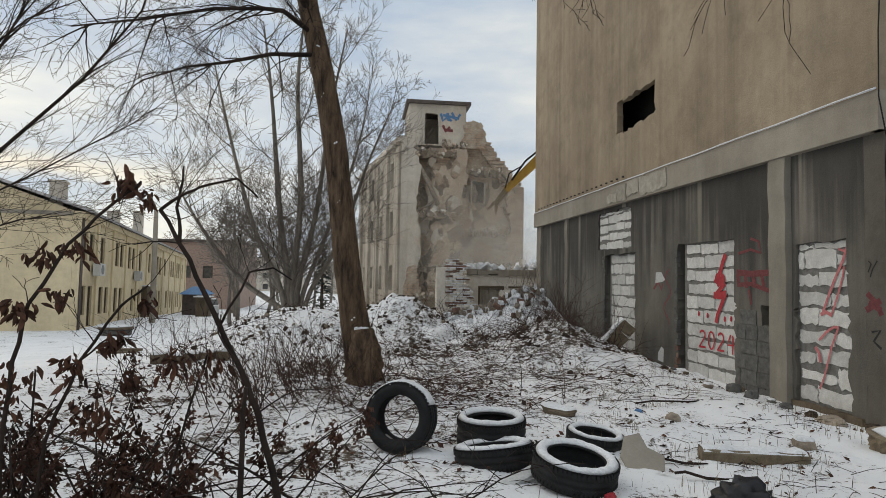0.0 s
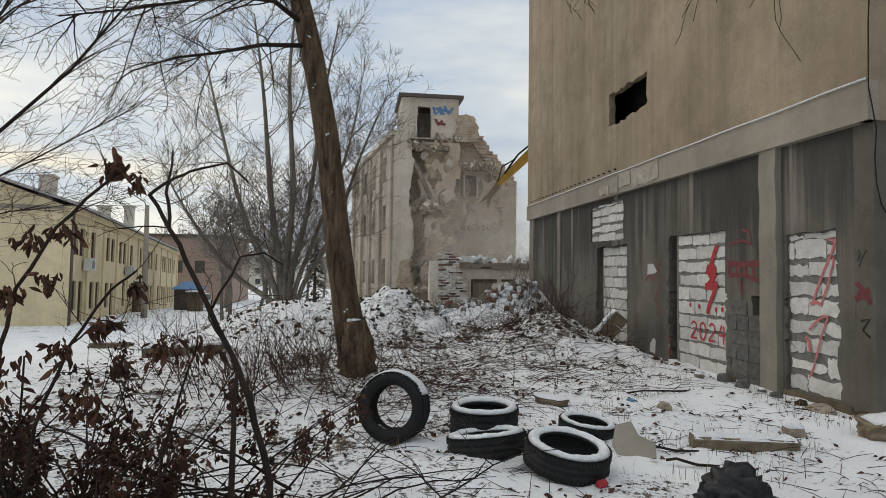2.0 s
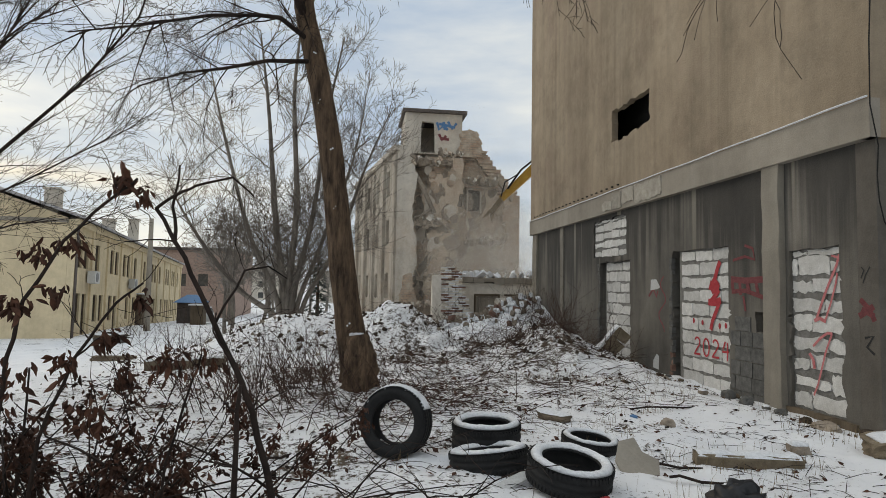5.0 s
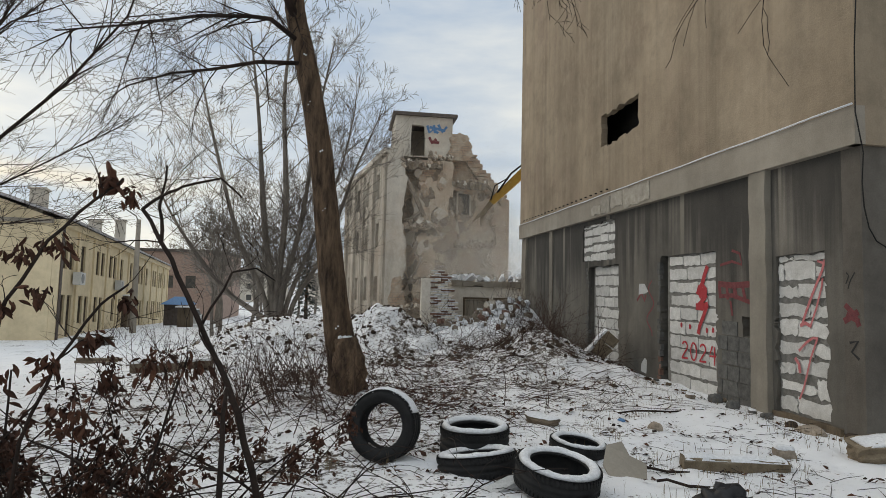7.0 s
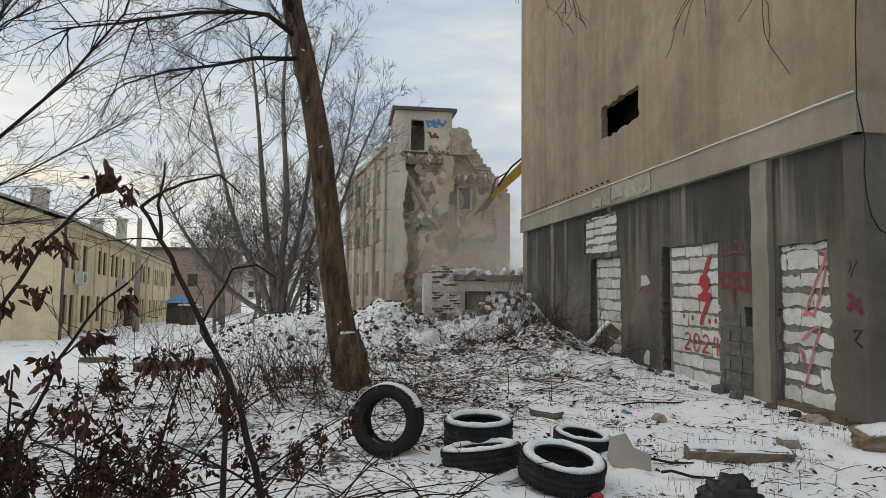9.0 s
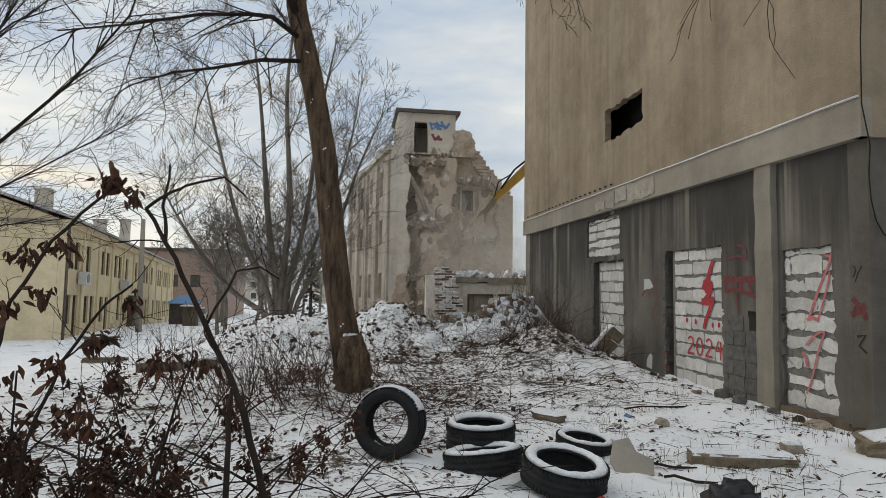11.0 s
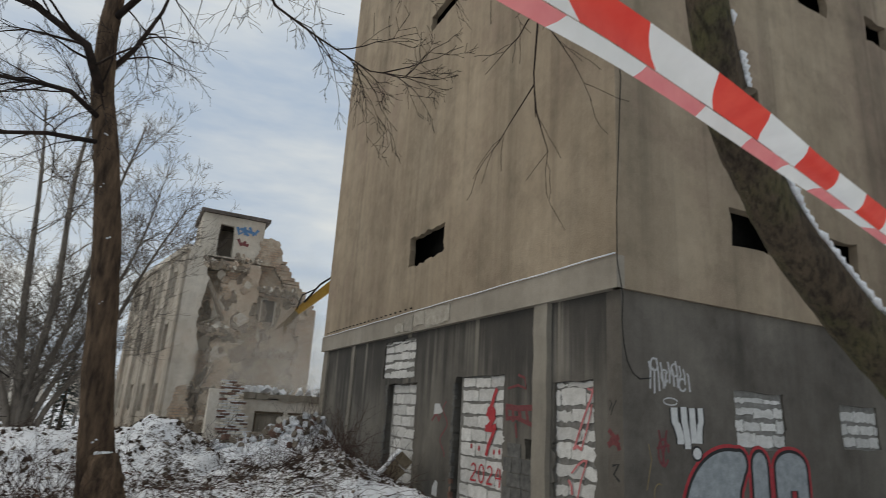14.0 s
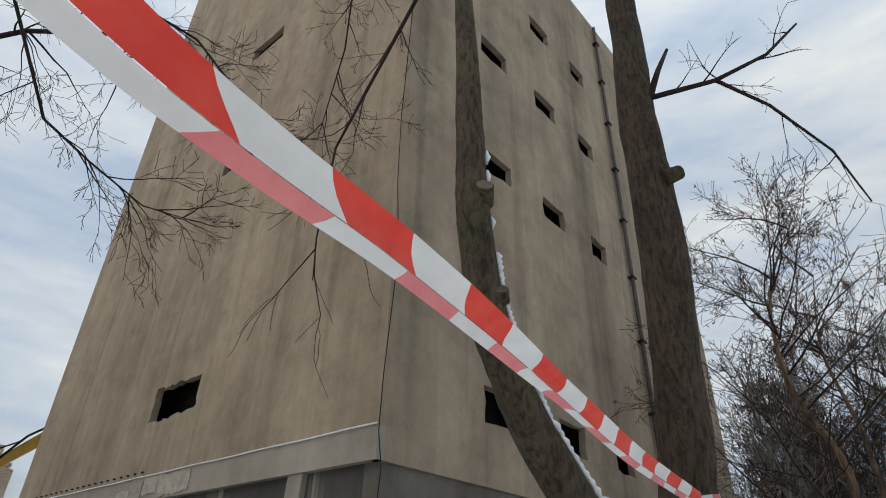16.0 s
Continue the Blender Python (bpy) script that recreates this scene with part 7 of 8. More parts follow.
# trees and scrub beyond, round the corner of the tall building
for k, (x, y, h, r, s, lean) in enumerate(((11.4, 1.6, 8.5, 0.075, 1.0, (0.05, -0.05)), (13.2, 0.9, 7.6, 0.07, 0.9, (0.02, 0.02)), (15.5, 0.5, 7.0, 0.08, 0.9, (0, 0)), (19, -1.5, 8.0, 0.1, 0.8, (0, 0)))):
    plain_tree("tree", x, y, h, r, 80 + k, "bare tree with fine twigs beside the tall building", M_twig, s, 2, 22, 7, 0.0045, lean, 0.3, 900 if k < 2 else 0)
for k, (x, y, h) in enumerate(((26, 4.5, 9), (28, 2.5, 10), (31, 5, 10), (30, 0, 9), (34, 2, 11), (33, -3, 10), (37, -6, 11), (38, 6, 11))):
    plain_tree("tree", x, y, h, 0.13, 90 + k, "slender bare tree of a dense thicket", M_twig, 0.45, 2, 26, 5, 0.012, (0, 0), 0.12)


for k, (x, y, h) in enumerate(((24.2, 5.0, 8.5), (26.5, 4.4, 9.0), (25.0, 3.6, 7.0))):
    plain_tree("tree", x, y, h, 0.12, 140 + k, "densely twigged brown tree behind the tall building", M_thicket, 0.45, 2, 34, 8, 0.01, (0, 0), 0.08)

rng = random.Random(97)
for k in range(26):
    d, a = rng.uniform(15, 42), radians(rng.uniform(2, 17))
    x, y = 0.3 + d * math.cos(a), -0.6 + d * math.sin(a)
    if x > 23 or y < 4.6:
        plain_tree("tree", x, y, rng.uniform(5, 9), 0.09, 120 + k, "slender bare tree of a dense thicket", M_twig if k % 3 else M_twigfar, 0.5, 2, 24, 6, 0.008, (0, 0), 0.1)


def overhanging_tree():
    """Branches that hang in from a tree standing behind the viewer."""
    t = empty("tree", (0, 0, 0), "tree with long thin hanging twigs overhead", "tree")
    rng = random.Random(41)
    z0 = gz(-2.2, -5.0)
    part("trunk", trunk_mesh([(-2.2, -5, z0 - 0.2), (-2.1, -4.9, 2.0), (-1.9, -4.6, 4.5), (-1.5, -4.0, 7.0), (-1.2, -3.5, 9.0)], [0.24, 0.2, 0.17, 0.12, 0.05], 14, 9), M_bark, t)
    for a, rest, r, n_tw in (((-1.8, -4.4, 5.2), [(-0.4, -2.0, 6.9), (1.2, 0.4, 6.9), (2.5, 1.7, 5.75), (2.53, 2.2, 5.15), (2.55, 2.6, 4.65), (2.74, 2.95, 4.0), (2.8, 3.0, 3.65)], 0.03, 2),
                             ((-1.6, -4.1, 6.5), [(-0.8, 0.0, 8.4), (0.4, 3.5, 7.4), (1.1, 4.3, 6.5), (1.68, 3.95, 6.2), (2.4, 3.72, 5.5), (2.65, 3.6, 5.3)], 0.032, 5),
                             ((-1.7, -4.2, 6.0), [(-1.6, 0.5, 8.0), (-0.6, 3.6, 7.4), (0.3, 4.9, 6.3), (0.96, 5.0, 5.25), (1.4, 4.85, 4.95), (1.9, 4.6, 4.6), (2.3, 4.3, 4.5)], 0.03, 5),
                             ((-1.5, -4.0, 7.0), [(0.6, -0.5, 8.6), (1.9, 1.8, 7.6), (2.9, 3.2, 6.6), (3.2, 3.9, 5.9)], 0.026, 6)):
        bm = bmesh.new()
        line = [Vector(a)] + [Vector(p) for p in rest]
        n = len(line)
        tube(bm, line, [max(0.004, r * (1 - 0.9 * k / (n - 1))) for k in range(n)], 7)
        for i in range(n // 2 - 1, n - 1):
            for k in range(n_tw):
                grow(bm, line[i].lerp(line[i + 1], rng.random()), (line[i + 1] - line[i]).normalized() * 0.7 + Vector((rng.gauss(0.1, 0.45), rng.gauss(0, 0.45), rng.gauss(-0.2, 0.4))), rng.uniform(0.4, 1.0), 0.007, 2 if n_tw > 3 else 1, rng, 0.05, 0.26, 4, 4, 0.0025)
        part("limb", bm, M_twig, t)


overhanging_tree()


# ---- barrier tape tied round the forked tree ----
def tape():
    t = empty("barrier_tape", (0, 0, 0), "red and white striped barrier tape tied round a tree", "tape")
    line = [Vector(p) for p in ((-1.1, -0.62, 1.93), (-0.4, -0.44, 1.84), (0.1, -0.27, 1.825), (0.32, -0.18, 1.82), (0.54, -0.12, 1.83), (0.84, -0.04, 1.865), (1.25, 0.07, 1.895), (1.78, 0.215, 1.92), (2.7, 0.43, 1.935), (3.84, 0.62, 1.94))]
    dense = []
    for i in range(len(line) - 1):
        a, b, c, d = line[max(i - 1, 0)], line[i], line[i + 1], line[min(i + 2, len(line) - 1)]
        n = max(2, int((c - b).length / 0.02))
        for k in range(n):
            q = k / n
            dense.append(0.5 * (2 * b + (c - a) * q + (2 * a - 5 * b + 4 * c - d) * q * q + (3 * b - a - 3 * c + d) * q ** 3))
    dense.append(line[-1])
    run = [0.0]
    for a, b in zip(dense, dense[1:]):
        run.append(run[-1] + (b - a).length)
    total = run[-1]

    def spot(q):
        """Place, direction and run at the length q along the tape."""
        q = min(max(q, 0.0), total)
        i = min(max(int(np.searchsorted(run, q)) - 1, 0), len(dense) - 2)
        f = (q - run[i]) / max(run[i + 1] - run[i], 1e-9)
        return dense[i].lerp(dense[i + 1], f), (dense[min(i + 3, len(dense) - 1)] - dense[max(i - 3, 0)]).normalized()

    def edge_point(q, j, rows):
        p, d = spot(q)
        up = d.cross(Vector((0.25, -0.6, -0.75))).normalized()
        if up.z < 0:
            up = -up
        up.rotate(Matrix.Rotation(0.35 * math.sin(q * 2.1 + 1.0), 3, d))
        nn = d.cross(up)
        return p + up * 0.08 * (j / rows - 0.5) + nn * 0.009 * math.cos(j / rows * 5.0 + q * 3)

    # the film is folded along its length: the lower half shows the stripes of its other side
    rows, pitch, shear = 6, 0.215, 0.10
    n = int(total / pitch) + 1
    for k in range(n):
        for low in (False, True):
            bm = bmesh.new()
            cols = 12
            js = range(0, 3) if low else range(2, rows + 1)
            off = 0.55 * pitch if low else 0.0
            grid = [[bm.verts.new(edge_point(pitch * (k + c / cols) + off - (-shear if low else shear) * (j / rows), j, rows) + Vector((0, 0, -0.002 if low else 0.0))) for j in js] for c in range(cols + 1)]
            for c in range(cols):
                for j in range(len(grid[0]) - 1):
                    bm.faces.new((grid[c][j], grid[c + 1][j], grid[c + 1][j + 1], grid[c][j + 1]))
            part("red_stripe" if k % 2 else "white_stripe", bm, (M_tapepink if low else M_tapered) if k % 2 else M_tapewhite, t, smooth=True)
    # turn round the limb, the knot and the tail that runs on
    def piece(k, corners):
        bm = bmesh.new()
        bm.faces.new([bm.verts.new(q) for q in corners])
        part("red_stripe" if k % 2 else "white_stripe", bm, M_tapered if k % 2 else M_tapewhite, t)

    for k in range(13):
        bm = bmesh.new()
        ring = []
        for a in (2 * math.pi * (k + h / 3) / 13 for h in range(4)):
            ring.append([bm.verts.new((4.03 + 0.185 * math.cos(a), 0.76 + 0.185 * math.sin(a), 1.97 + h + 0.03 * math.sin(a + 2))) for h in (-0.014, 0.014)])
        for p, q in zip(ring, ring[1:]):
            bm.faces.new((p[0], q[0], q[1], p[1]))
        part("red_stripe" if k % 2 else "white_stripe", bm, M_tapepink if k % 2 else M_tapewhite, t)
    tail = [Vector((4.02, 0.6, 1.93)), Vector((4.5, 0.32, 1.55)), Vector((5.2, -0.1, 1.2)), Vector((6.5, -0.8, 0.95))]
    for k in range(3):
        for i in range(8):
            p, q, u = tail[k].lerp(tail[k + 1], i / 8), tail[k].lerp(tail[k + 1], (i + 1) / 8), Vector((0, 0, 0.022))
            piece(i, (p - u, q - u, q + u, p + u))


def tape_material(name, dark, light):
    m, nt, b = principled(name, 0.35)
    nt.links.new(ramp(nt, noise_of(nt, 9, 4), [(0.3, dark), (0.7, light)]), b.inputs["Base Color"])
    b.inputs["Transmission Weight"].default_value = 0.0
    tr = nt.nodes.new("ShaderNodeBsdfTranslucent")
    nt.links.new(ramp(nt, noise_of(nt, 9, 4), [(0.3, dark), (0.7, light)]), tr.inputs["Color"])
    mx = nt.nodes.new("ShaderNodeMixShader")
    mx.inputs["Fac"].default_value = 0.45
    nt.links.new(b.outputs["BSDF"], mx.inputs[1])
    nt.links.new(tr.outputs["BSDF"], mx.inputs[2])
    nt.links.new(mx.outputs["Shader"], nt.nodes["Material Output"].inputs["Surface"])
    return m


M_tapewhite = tape_material("white_tape_film", (0.72, 0.73, 0.73), (0.82, 0.83, 0.83))
M_tapered = tape_material("red_tape_film", (0.72, 0.05, 0.04), (0.85, 0.10, 0.07))
M_tapepink = tape_material("back_of_red_tape_film", (0.74, 0.2, 0.22), (0.85, 0.3, 0.3))
tape()

# ---- withered shrubs, brambles and litter ----
def leaf_mesh(seed, size):
    rng = random.Random(seed)
    bm = bmesh.new()
    n, L, W = 5, size, size * 0.30
    rows = []
    curl, bend = rng.uniform(0.8, 1.8), rng.uniform(0.3, 1.1)
    for k in range(n + 1):
        f = k / n
        w = W * math.sin(math.pi * min(1, 0.08 + f * 0.95)) * (1 - 0.3 * f)
        z = -L * (f - 0.0)
        y = L * 0.35 * bend * f * f
        rows.append([bm.verts.new((s * w * (1 - 0.3 * abs(s) * curl) + rng.uniform(-0.06, 0.06) * W, y + abs(s) * w * curl * 0.8 + rng.uniform(-0.08, 0.08) * W, z + rng.uniform(-0.03, 0.03) * L)) for s in (-1, 0, 1)])
    for a, b in zip(rows, rows[1:]):
        for k in range(2):
            bm.faces.new((a[k], a[k + 1], b[k + 1], b[k]))
    return mesh_of("leaf", bm, M_leaf, True)


LEAVES = [leaf_mesh(k, 0.055 + 0.012 * (k % 4)) for k in range(6)]


def hang_leaves(parent, centre, count, spread, rng, scale=1.0):
    for _ in range(count):
        ob = new("leaf", LEAVES[rng.randrange(6)])
        ob.parent = parent
        p = Vector(centre) + Vector((rng.gauss(0, spread), rng.gauss(0, spread), rng.gauss(-spread * 0.6, spread)))
        s = scale * rng.uniform(0.7, 1.35)
        ob.matrix_local = Matrix.Translation(p) @ Euler((rng.gauss(0, 0.5), rng.gauss(0, 0.5), rng.uniform(0, 6.28))).to_matrix().to_4x4() @ Matrix.Diagonal((s, s, s, 1))


def near_shrub():
    t = empty("withered_shrub", (0, 0, 0), "leggy dark shrub with clusters of withered brown leaves", "shrub")
    rng = random.Random(43)
    g = gz(-0.1, 2.05)
    stems = [([(-0.13, 2.1, g), (-0.16, 2.09, 0.42), (-0.25, 2.08, 0.78), (-0.33, 2.08, 0.97), (-0.49, 2.09, 1.29), (-0.6, 2.09, 1.5), (-0.685, 2.1, 1.64)], 0.017),
             ([(-0.6, 2.09, 1.5), (-0.615, 2.09, 1.65), (-0.59, 2.08, 1.83)], 0.009),
             ([(-0.685, 2.1, 1.64), (-0.6, 2.08, 1.70), (-0.52, 2.07, 1.74), (-0.36, 2.05, 1.78), (-0.27, 2.04, 1.70)], 0.008),
             ([(-0.42, 2.09, 1.15), (-0.3, 2.06, 1.38), (-0.2, 2.05, 1.40), (-0.12, 2.04, 1.35)], 0.006),
             ([(-0.33, 2.08, 0.97), (-0.42, 2.06, 1.12), (-0.41, 2.05, 1.2)], 0.005),
             ([(-1.1, 1.8, g), (-1.1, 1.78, 0.7), (-1.07, 1.77, 1.04), (-1.02, 1.76, 1.25), (-0.88, 1.73, 1.47), (-0.72, 1.7, 1.62), (-0.62, 1.68, 1.7)], 0.010),
             ([(-1.15, 2.0, g), (-1.05, 1.99, 0.7), (-0.92, 1.96, 1.02), (-0.76, 1.92, 1.24), (-0.66, 1.91, 1.32)], 0.009),
             ([(-0.92, 1.96, 1.02), (-0.8, 1.95, 1.12), (-0.7, 1.94, 1.1)], 0.004),
             ([(-0.3, 1.9, g), (-0.28, 1.9, 0.6), (-0.27, 1.9, 0.92)], 0.016),
             ([(-0.7, 2.3, g), (-0.66, 2.3, 0.5), (-0.55, 2.3, 0.9), (-0.52, 2.3, 1.0)], 0.008),
             ([(-1.3, 2.2, g), (-1.22, 2.2, 0.5), (-1.2, 2.2, 0.95)], 0.009)]
    for pts, r in stems:
        bm = bmesh.new()
        fine = []
        P = [Vector(p) for p in pts]
        for a, b in zip(P, P[1:]):
            for k in range(3):
                fine.append(a.lerp(b, k / 3) + Vector((rng.gauss(0, 0.004), rng.gauss(0, 0.004), 0)) * (1 if k else 0))
        fine.append(P[-1])
        n = len(fine)
        tube(bm, fine, [r * (1 - 0.55 * k / (n - 1)) for k in range(n)], 8)
        for k in range(3):
            i = rng.randrange(n // 3, n - 1)
            grow(bm, fine[i], (rng.gauss(0.2, 0.6), rng.gauss(0, 0.4), rng.uniform(0, 0.7)), rng.uniform(0.15, 0.35), r * 0.3, 1, rng, 0.0, 0.3, 2, 4, 0.0014)
        part("stem", bm, M_twig, t)
    for c, n, s in (((-0.68, 1.7, 1.72), 12, 0.026), ((-0.6, 1.68, 1.66), 6, 0.02), ((-0.98, 1.75, 1.44), 8, 0.025), ((-0.85, 1.73, 1.47), 8, 0.025), ((-1.05, 1.76, 1.25), 14, 0.03), ((-0.9, 1.74, 1.3), 6, 0.02),
                    ((-0.78, 1.92, 1.12), 9, 0.025), ((-0.66, 1.91, 1.27), 6, 0.02), ((-0.95, 1.95, 1.02), 12, 0.035), ((-1.08, 1.8, 0.98), 16, 0.05), ((-0.72, 1.95, 0.95), 10, 0.03), ((-0.5, 2.3, 0.98), 10, 0.04), ((-0.62, 2.2, 1.02), 14, 0.04), ((-0.82, 1.9, 0.82), 12, 0.04)):
        hang_leaves(t, c, int(n * 3.4), s * 0.85, rng, 0.6)


near_shrub()


def thicket():
    """Low tangle in front: many bent canes with withered leaves."""
    rng = random.Random(47)
    canes, leaves = bmesh.new(), bmesh.new()

    def cane(p, d, length, r, n=7, droop=0.18):
        pts = [Vector(p)]
        d = Vector(d).normalized()
        for k in range(n):
            d = (d + Vector((rng.gauss(0, 0.16), rng.gauss(0, 0.16), rng.gauss(0, 0.12) - droop))).normalized()
            q = pts[-1] + d * length / n
            low = gz(q.x, q.y) + 0.01
            if q.z < low:
                q.z = low
                d.z = abs(d.z) * 0.3
            pts.append(q)
        tube(canes, pts, [r * (1 - 0.7 * k / n) for k in range(n + 1)], 5, cap=False)
        return pts

    def leafy(p, size):
        a = Vector((rng.gauss(0, 1), rng.gauss(0, 1), -1.2)).normalized() * size
        s = a.orthogonal().normalized() * size * 0.23
        s.rotate(Matrix.Rotation(rng.uniform(0, 6.28), 3, a.normalized()))
        m = p + a * 0.5 + s.cross(a).normalized() * size * rng.uniform(-0.4, 0.4)
        v = [leaves.verts.new(q) for q in (p, m + s, p + a, m - s)]
        c = leaves.verts.new(m - a.cross(s).normalized() * size * rng.uniform(0.12, 0.35))
        for k in range(4):
            leaves.faces.new((v[k], v[(k + 1) % 4], c))

    for k in range(330):
        x, y = rng.uniform(-2.8, -0.3), rng.uniform(1.45, 3.6)
        if rng.random() < 0.4:
            x = rng.uniform(-1.6, -0.5)
        if x > 0.17 - 0.36 * (y + 0.63) and rng.random() < 0.75:
            continue
        an = rng.uniform(0, 6.28)
        pts = cane((x, y, gz(x, y)), (math.cos(an) * 0.8, math.sin(an) * 0.4, rng.uniform(0.5, 1.5)), rng.uniform(0.6, 1.4), rng.uniform(0.004, 0.0095), 7, 0.10)
        for j in range(rng.randrange(1, 3)):
            i = rng.randrange(2, 7)
            cane(pts[i], (rng.gauss(0, 1), rng.gauss(0, 0.6), rng.uniform(-0.1, 0.8)), rng.uniform(0.15, 0.45), 0.0024, 4, 0.1)
        if x < -0.15 and rng.random() < 0.9:
            for c in range(rng.randrange(2, 6)):
                q = pts[rng.randrange(3, 8)]
                for j in range(rng.randrange(12, 26)):
                    leafy(q + Vector((rng.gauss(0, 0.022), rng.gauss(0, 0.022), rng.gauss(-0.035, 0.04))), rng.uniform(0.03, 0.06))
    for k in range(100):
        x, y = rng.uniform(-2.8, -0.7) if k > 20 else rng.uniform(-0.7, 0.6), rng.uniform(1.6, 3.2)
        cane((x, y, gz(x, y) + rng.uniform(0, 0.3)), (rng.choice((-1, 1)), rng.gauss(0, 0.3), rng.uniform(0.1, 0.7)), rng.uniform(0.9, 1.9), rng.uniform(0.005, 0.011), 10, 0.07)
    # long canes that lie across the foreground
    for p, d, L, r in (((-1.6, 2.3, -0.05), (1, 0.0, 0.14), 2.6, 0.011), ((-0.7, 2.25, 0.12), (1, 0.05, 0.1), 1.9, 0.012), ((-1.5, 1.9, 0.05), (1, 0.15, 0.0), 1.8, 0.014), ((-0.2, 2.5, 0.0), (0.6, 0.1, 0.6), 1.1, 0.007), ((0.3, 2.6, -0.1), (0.9, 0.2, 0.5), 1.3, 0.007), ((0.0, 2.9, 0.0), (0.8, 0.5, 0.45), 1.2, 0.006), ((0.9, 2.9, -0.15), (-0.6, 0.3, 0.6), 1.0, 0.006), ((0.5, 2.3, 0.0), (0.9, 0.1, 0.2), 1.2, 0.008)):
        pts = cane(p, d, L, r, 10, 0.035)
        for j in range(7):
            cane(pts[rng.randrange(2, 10)], (rng.gauss(0, 1), rng.gauss(0, 0.6), rng.uniform(-0.1, 0.9)), rng.uniform(0.2, 0.55), 0.0035, 5, 0.1)
    thing("bramble_canes", canes, M_twig, "tangle of thin dark bramble canes over snow", "brambles", kind="stuff")
    thing("bramble_leaves", leaves, M_leaf, "withered brown leaves clinging to bramble canes", "leaves", kind="stuff")


thicket()


def saplings():
    """Reddish-brown stems round the tree foot and the flank of the heap, dry growth on the mounds."""
    rng = random.Random(53)
    bm = bmesh.new()

    def stem(p, d, length, r, n=5, droop=0.04, kids=2):
        pts = [Vector(p)]
        d = Vector(d).normalized()
        for k in range(n):
            d = (d + Vector((rng.gauss(0, 0.13), rng.gauss(0, 0.13), rng.gauss(0, 0.08) - droop))).normalized()
            q = pts[-1] + d * length / n
            q.z = max(q.z, gz(q.x, q.y) + 0.01)
            pts.append(q)
        tube(bm, pts, [r * (1 - 0.75 * k / n) for k in range(n + 1)], 4, cap=False)
        for _ in range(kids):
            i = rng.randrange(1, n)
            stem(pts[i], d + Vector((rng.gauss(0, 0.7), rng.gauss(0, 0.7), rng.gauss(0, 0.5))), length * rng.uniform(0.3, 0.6), r * 0.5, 4, droop, 0)

    for k in range(260):
        x, y = rng.gauss(-0.9, 0.8), rng.gauss(8.2, 0.9)
        stem((x, y, gz(x, y) - 0.02), (rng.gauss(-0.15, 0.4), rng.gauss(0, 0.3), 1), rng.uniform(0.4, 1.25), rng.uniform(0.004, 0.009))
    for k in range(330):
        x, y = rng.gauss(4.1, 1.0), rng.gauss(13.0, 1.4)
        if x < 6.0:
            stem((x, y, gz(x, y) - 0.02), (rng.gauss(0, 0.7), rng.gauss(0, 0.5), 0.7), rng.uniform(0.4, 1.2), rng.uniform(0.004, 0.008), 6, 0.1)
    for k in range(90):
        x, y = rng.uniform(5.2, 6.1), rng.uniform(13.5, 20)
        stem((x, y, gz(x, y) - 0.02), (rng.gauss(0, 0.3), rng.gauss(0, 0.3), 1), rng.uniform(0.6, 1.7), rng.uniform(0.005, 0.009))
    for k in range(140):
        x, y = rng.gauss(1.0, 0.75), rng.gauss(7.2, 0.6)
        stem((x, y, gz(x, y) - 0.02), (rng.gauss(0, 0.8), rng.gauss(0, 0.4), rng.uniform(0.2, 0.9)), rng.uniform(0.4, 1.3), rng.uniform(0.003, 0.007), 6, 0.14)
    for k in range(260):
        x, y = rng.uniform(0.8, 4.6), rng.uniform(7.0, 12.5)
        stem((x, y, gz(x, y)), (rng.gauss(0.5, 0.8), rng.gauss(0, 0.5), rng.uniform(0.05, 0.5)), rng.uniform(0.4, 1.6), rng.uniform(0.003, 0.007), 7, 0.14, 1)
    for k in range(170):
        x, y = rng.uniform(-4.5, 3.0), rng.uniform(12.5, 18.5)
        stem((x, y, gz(x, y)), (rng.gauss(0, 0.7), rng.gauss(0, 0.5), rng.uniform(0.2, 0.9)), rng.uniform(0.3, 1.0), rng.uniform(0.004, 0.008), 5, 0.12, 1)
    for k in range(220):
        x, y = rng.uniform(-2.5, 3.4), rng.uniform(19.5, 26)
        stem((x, y, gz(x, y)), (rng.gauss(0, 0.5), rng.gauss(0, 0.5), 0.9), rng.uniform(0.6, 1.8), rng.uniform(0.006, 0.012), 5, 0.06, 3)
    for k in range(420):
        d, a = rng.uniform(12, 34), radians(rng.uniform(0, 17))
        x, y = 0.3 + d * math.cos(a), -0.6 + d * math.sin(a)
        if y < 4.9 or x > 22.5:
            stem((x, y, gz(x, y)), (rng.gauss(0, 0.4), rng.gauss(0, 0.4), 1), rng.uniform(0.8, 2.6), rng.uniform(0.006, 0.012), 5, 0.05, 4)
    for k in range(130):
        x, y = rng.uniform(-14, -3.5), rng.uniform(24, 40)
        if x < -9 and y < 30:
            continue
        stem((x, y, gz(x, y)), (rng.gauss(0, 0.4), rng.gauss(0, 0.4), 1), rng.uniform(0.5, 1.6), rng.uniform(0.008, 0.014), 5, 0.04, 3)
    thing("dry_undergrowth", bm, M_sapling, "reddish-brown dry saplings and bramble stems", "undergrowth", kind="stuff")


M_sapling = plain("reddish_brown_stem", (0.045, 0.024, 0.018), (0.13, 0.075, 0.055), 6, 0.9)
saplings()


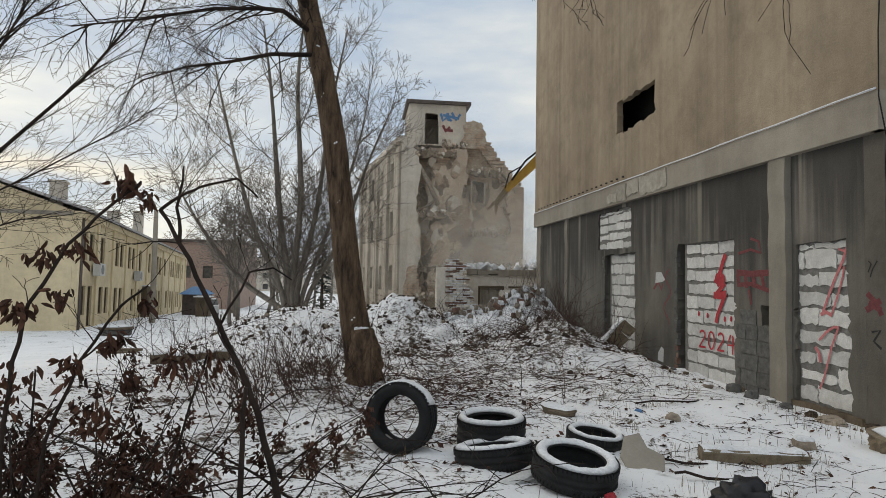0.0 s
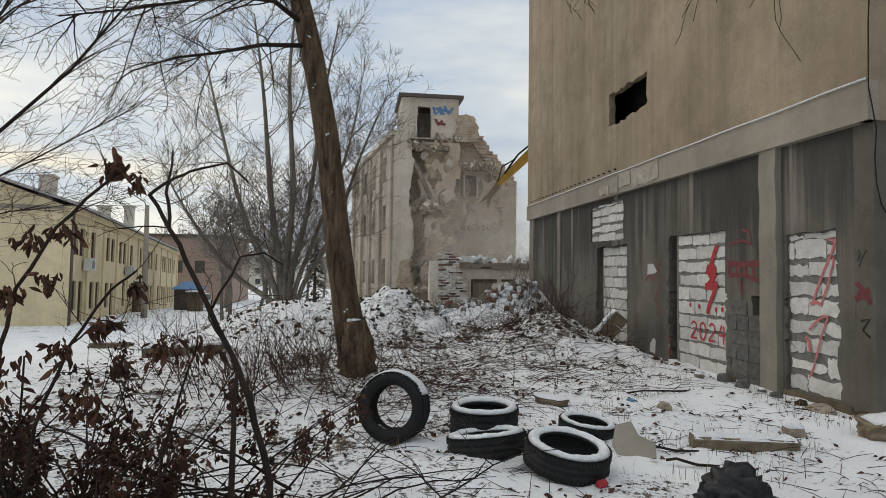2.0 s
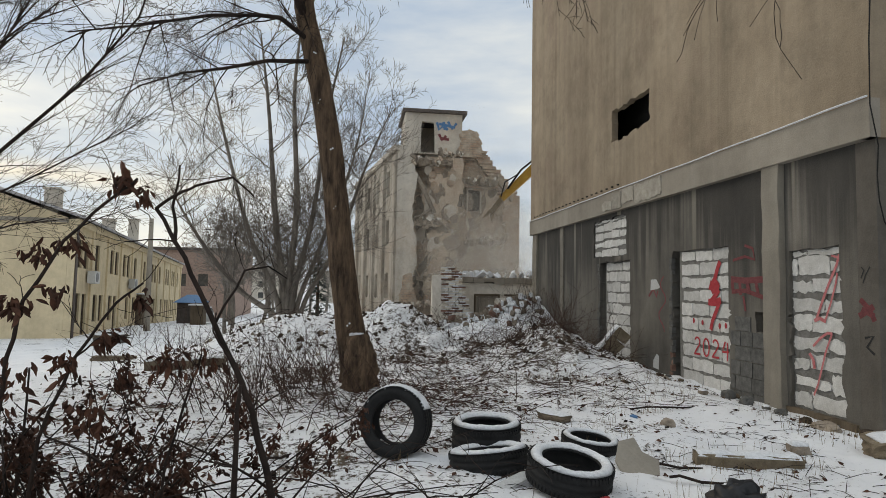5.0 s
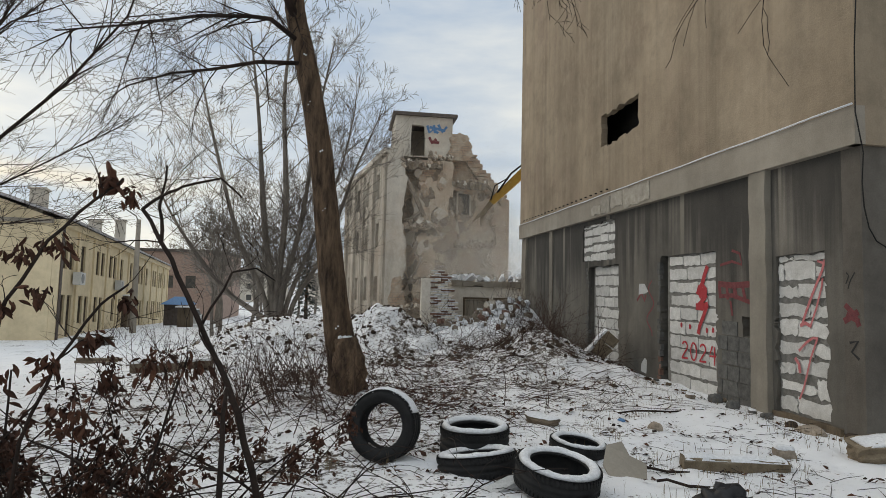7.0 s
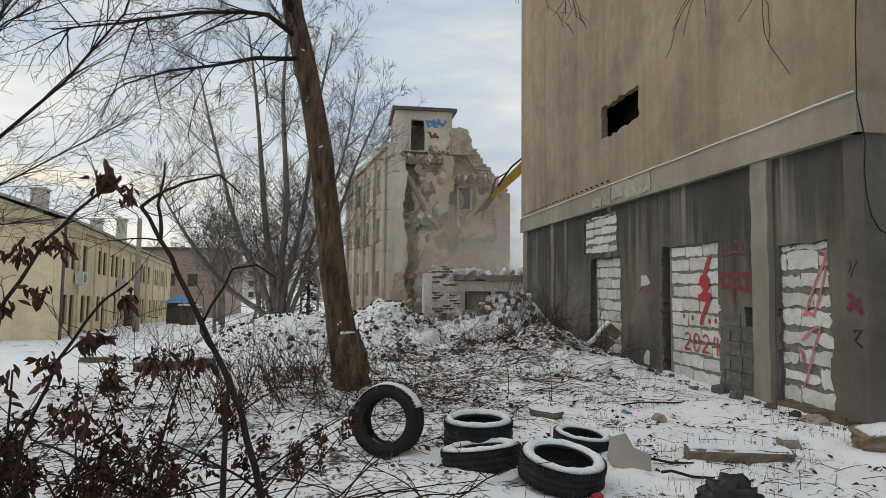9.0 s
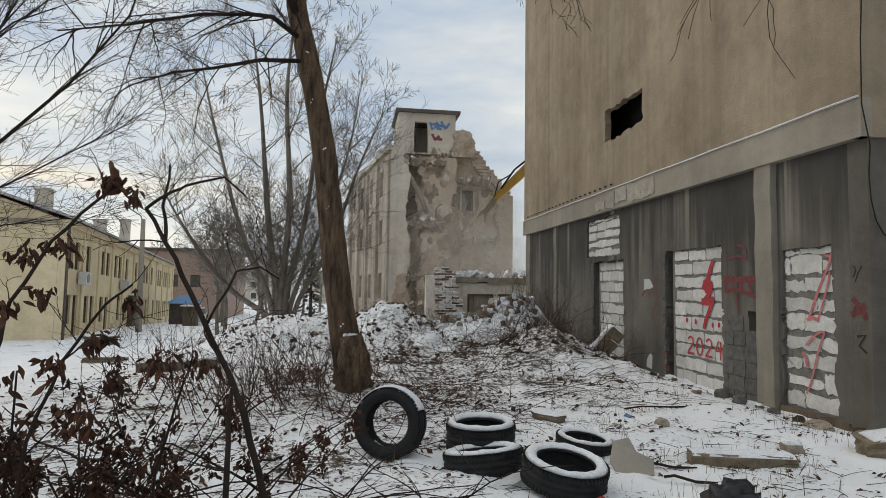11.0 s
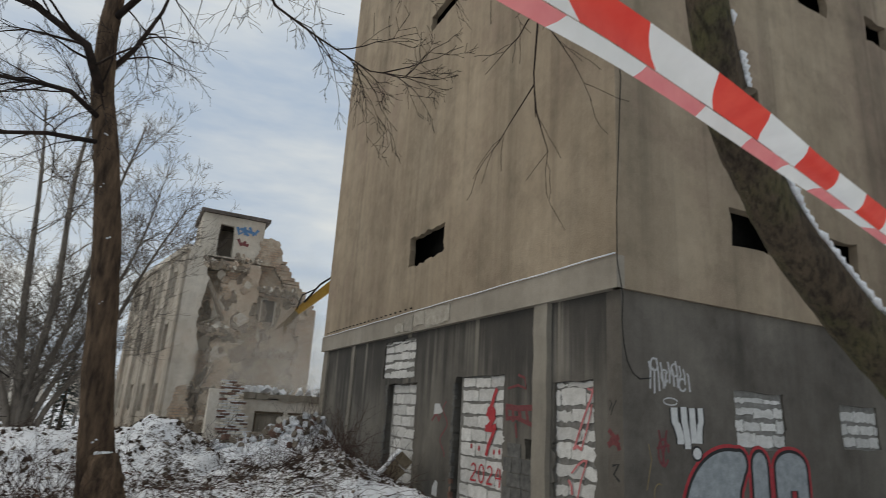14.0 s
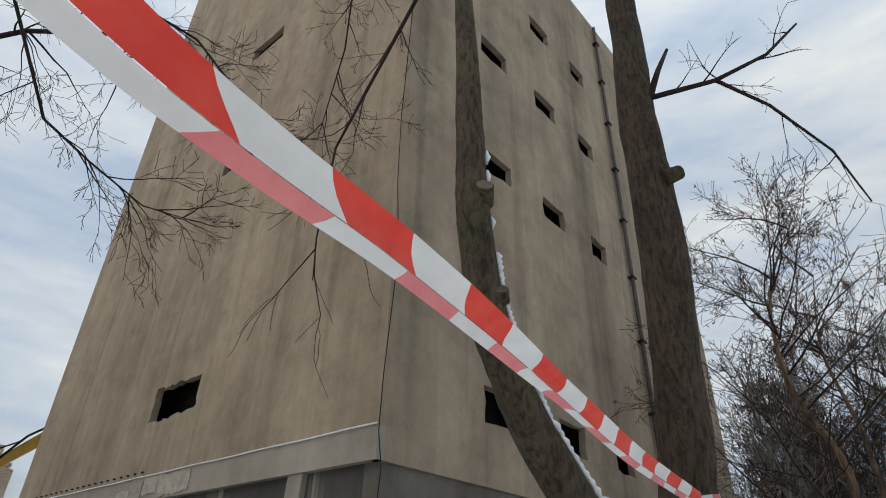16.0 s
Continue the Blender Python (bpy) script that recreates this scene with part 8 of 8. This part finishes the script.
def litter():
    """Fallen leaves, twigs and straw showing through the snow."""
    rng = random.Random(59)
    bm = bmesh.new()

    def bit(x, y, s, mat):
        z = gz(x, y) + rng.uniform(0.002, 0.02)
        a = rng.uniform(0, 6.28)
        u = Vector((math.cos(a), math.sin(a), rng.gauss(0, 0.35))) * s
        w = Vector((-math.sin(a), math.cos(a), rng.gauss(0, 0.35))) * s * rng.uniform(0.3, 0.8)
        c = Vector((x, y, z + abs(rng.gauss(0, 0.3)) * s))
        v = [bm.verts.new(c + q) for q in (-u, -w, u, w)]
        m = bm.verts.new(c + Vector((0, 0, s * rng.uniform(0.1, 0.6))))
        for k in range(4):
            bm.faces.new((v[k], v[(k + 1) % 4], m)).material_index = mat

    for k in range(17000):
        x, y = rng.uniform(-4.5, 6.1), 1.8 + 15 * rng.random() ** 1.4
        keep = (0.35 if x < 2.5 else 0.2) + 0.5 * float(hump(x, y, 1.5, 9.5, 3.5, 3.0)) + 0.1 * float(hump(x, y, -1.5, 5, 2.5, 3)) - 0.05 * float(hump(x, y, 5.0, 6.5, 1.2, 2.5))
        if rng.random() > keep or noise.noise(Vector((x * 0.9, y * 0.9, 3.0))) < -0.12:
            continue
        bit(x, y, rng.uniform(0.01, 0.034) * (1 + 0.05 * y), 0 if rng.random() < 0.75 else 1)
    for k in range(2600):
        x, y = rng.uniform(-3.5, 6.1), 2.2 + 13 * rng.random() ** 1.3
        if noise.noise(Vector((x * 0.7, y * 0.7, 9.0))) < -0.05:
            continue
        z = gz(x, y)
        a, L = rng.uniform(0, 6.28), rng.uniform(0.06, 0.35)
        d = Vector((math.cos(a), math.sin(a), rng.gauss(0.06, 0.12)))
        p = Vector((x, y, z + 0.008))
        q = p + d * L * 0.5 + Vector((0, 0, rng.uniform(0, 0.02)))
        e = p + d * L
        e.z = max(e.z, gz(e.x, e.y) + 0.004)
        tube(bm, [p, q, e], [0.0035, 0.003, 0.0015], 3, cap=False, mat=1)
    thing("leaf_litter", bm, [M_leaf, M_twig], "fallen leaves and twigs scattered over thin snow", "leaf litter", kind="stuff")
    bm = bmesh.new()
    for k in range(3600):
        if rng.random() < 0.6:
            x, y = rng.uniform(2.6, 6.1), rng.uniform(3.4, 9.5)
        else:
            x, y = rng.uniform(-0.5, 4.5), rng.uniform(3.4, 10)
        if noise.noise(Vector((x * 1.2, y * 1.2, 5.0))) < 0.02:
            continue
        z, h = gz(x, y), rng.uniform(0.03, 0.15)
        a = rng.uniform(0, 6.28)
        b = Vector((math.cos(a), math.sin(a), 0)) * h * rng.uniform(0.1, 0.7)
        w = Vector((-math.sin(a), math.cos(a), 0)) * 0.0022
        p = Vector((x, y, z - 0.005))
        m, e = p + b * 0.35 + Vector((0, 0, h * 0.65)), p + b + Vector((0, 0, h))
        v = [bm.verts.new(q) for q in (p - w, p + w, m + w * 0.8, m - w * 0.8, e)]
        bm.faces.new(v[:4])
        bm.faces.new((v[3], v[2], v[4]))
    thing("dry_grass", bm, M_grass, "sparse dead straw-coloured grass in snow", "grass", kind="stuff")


litter()
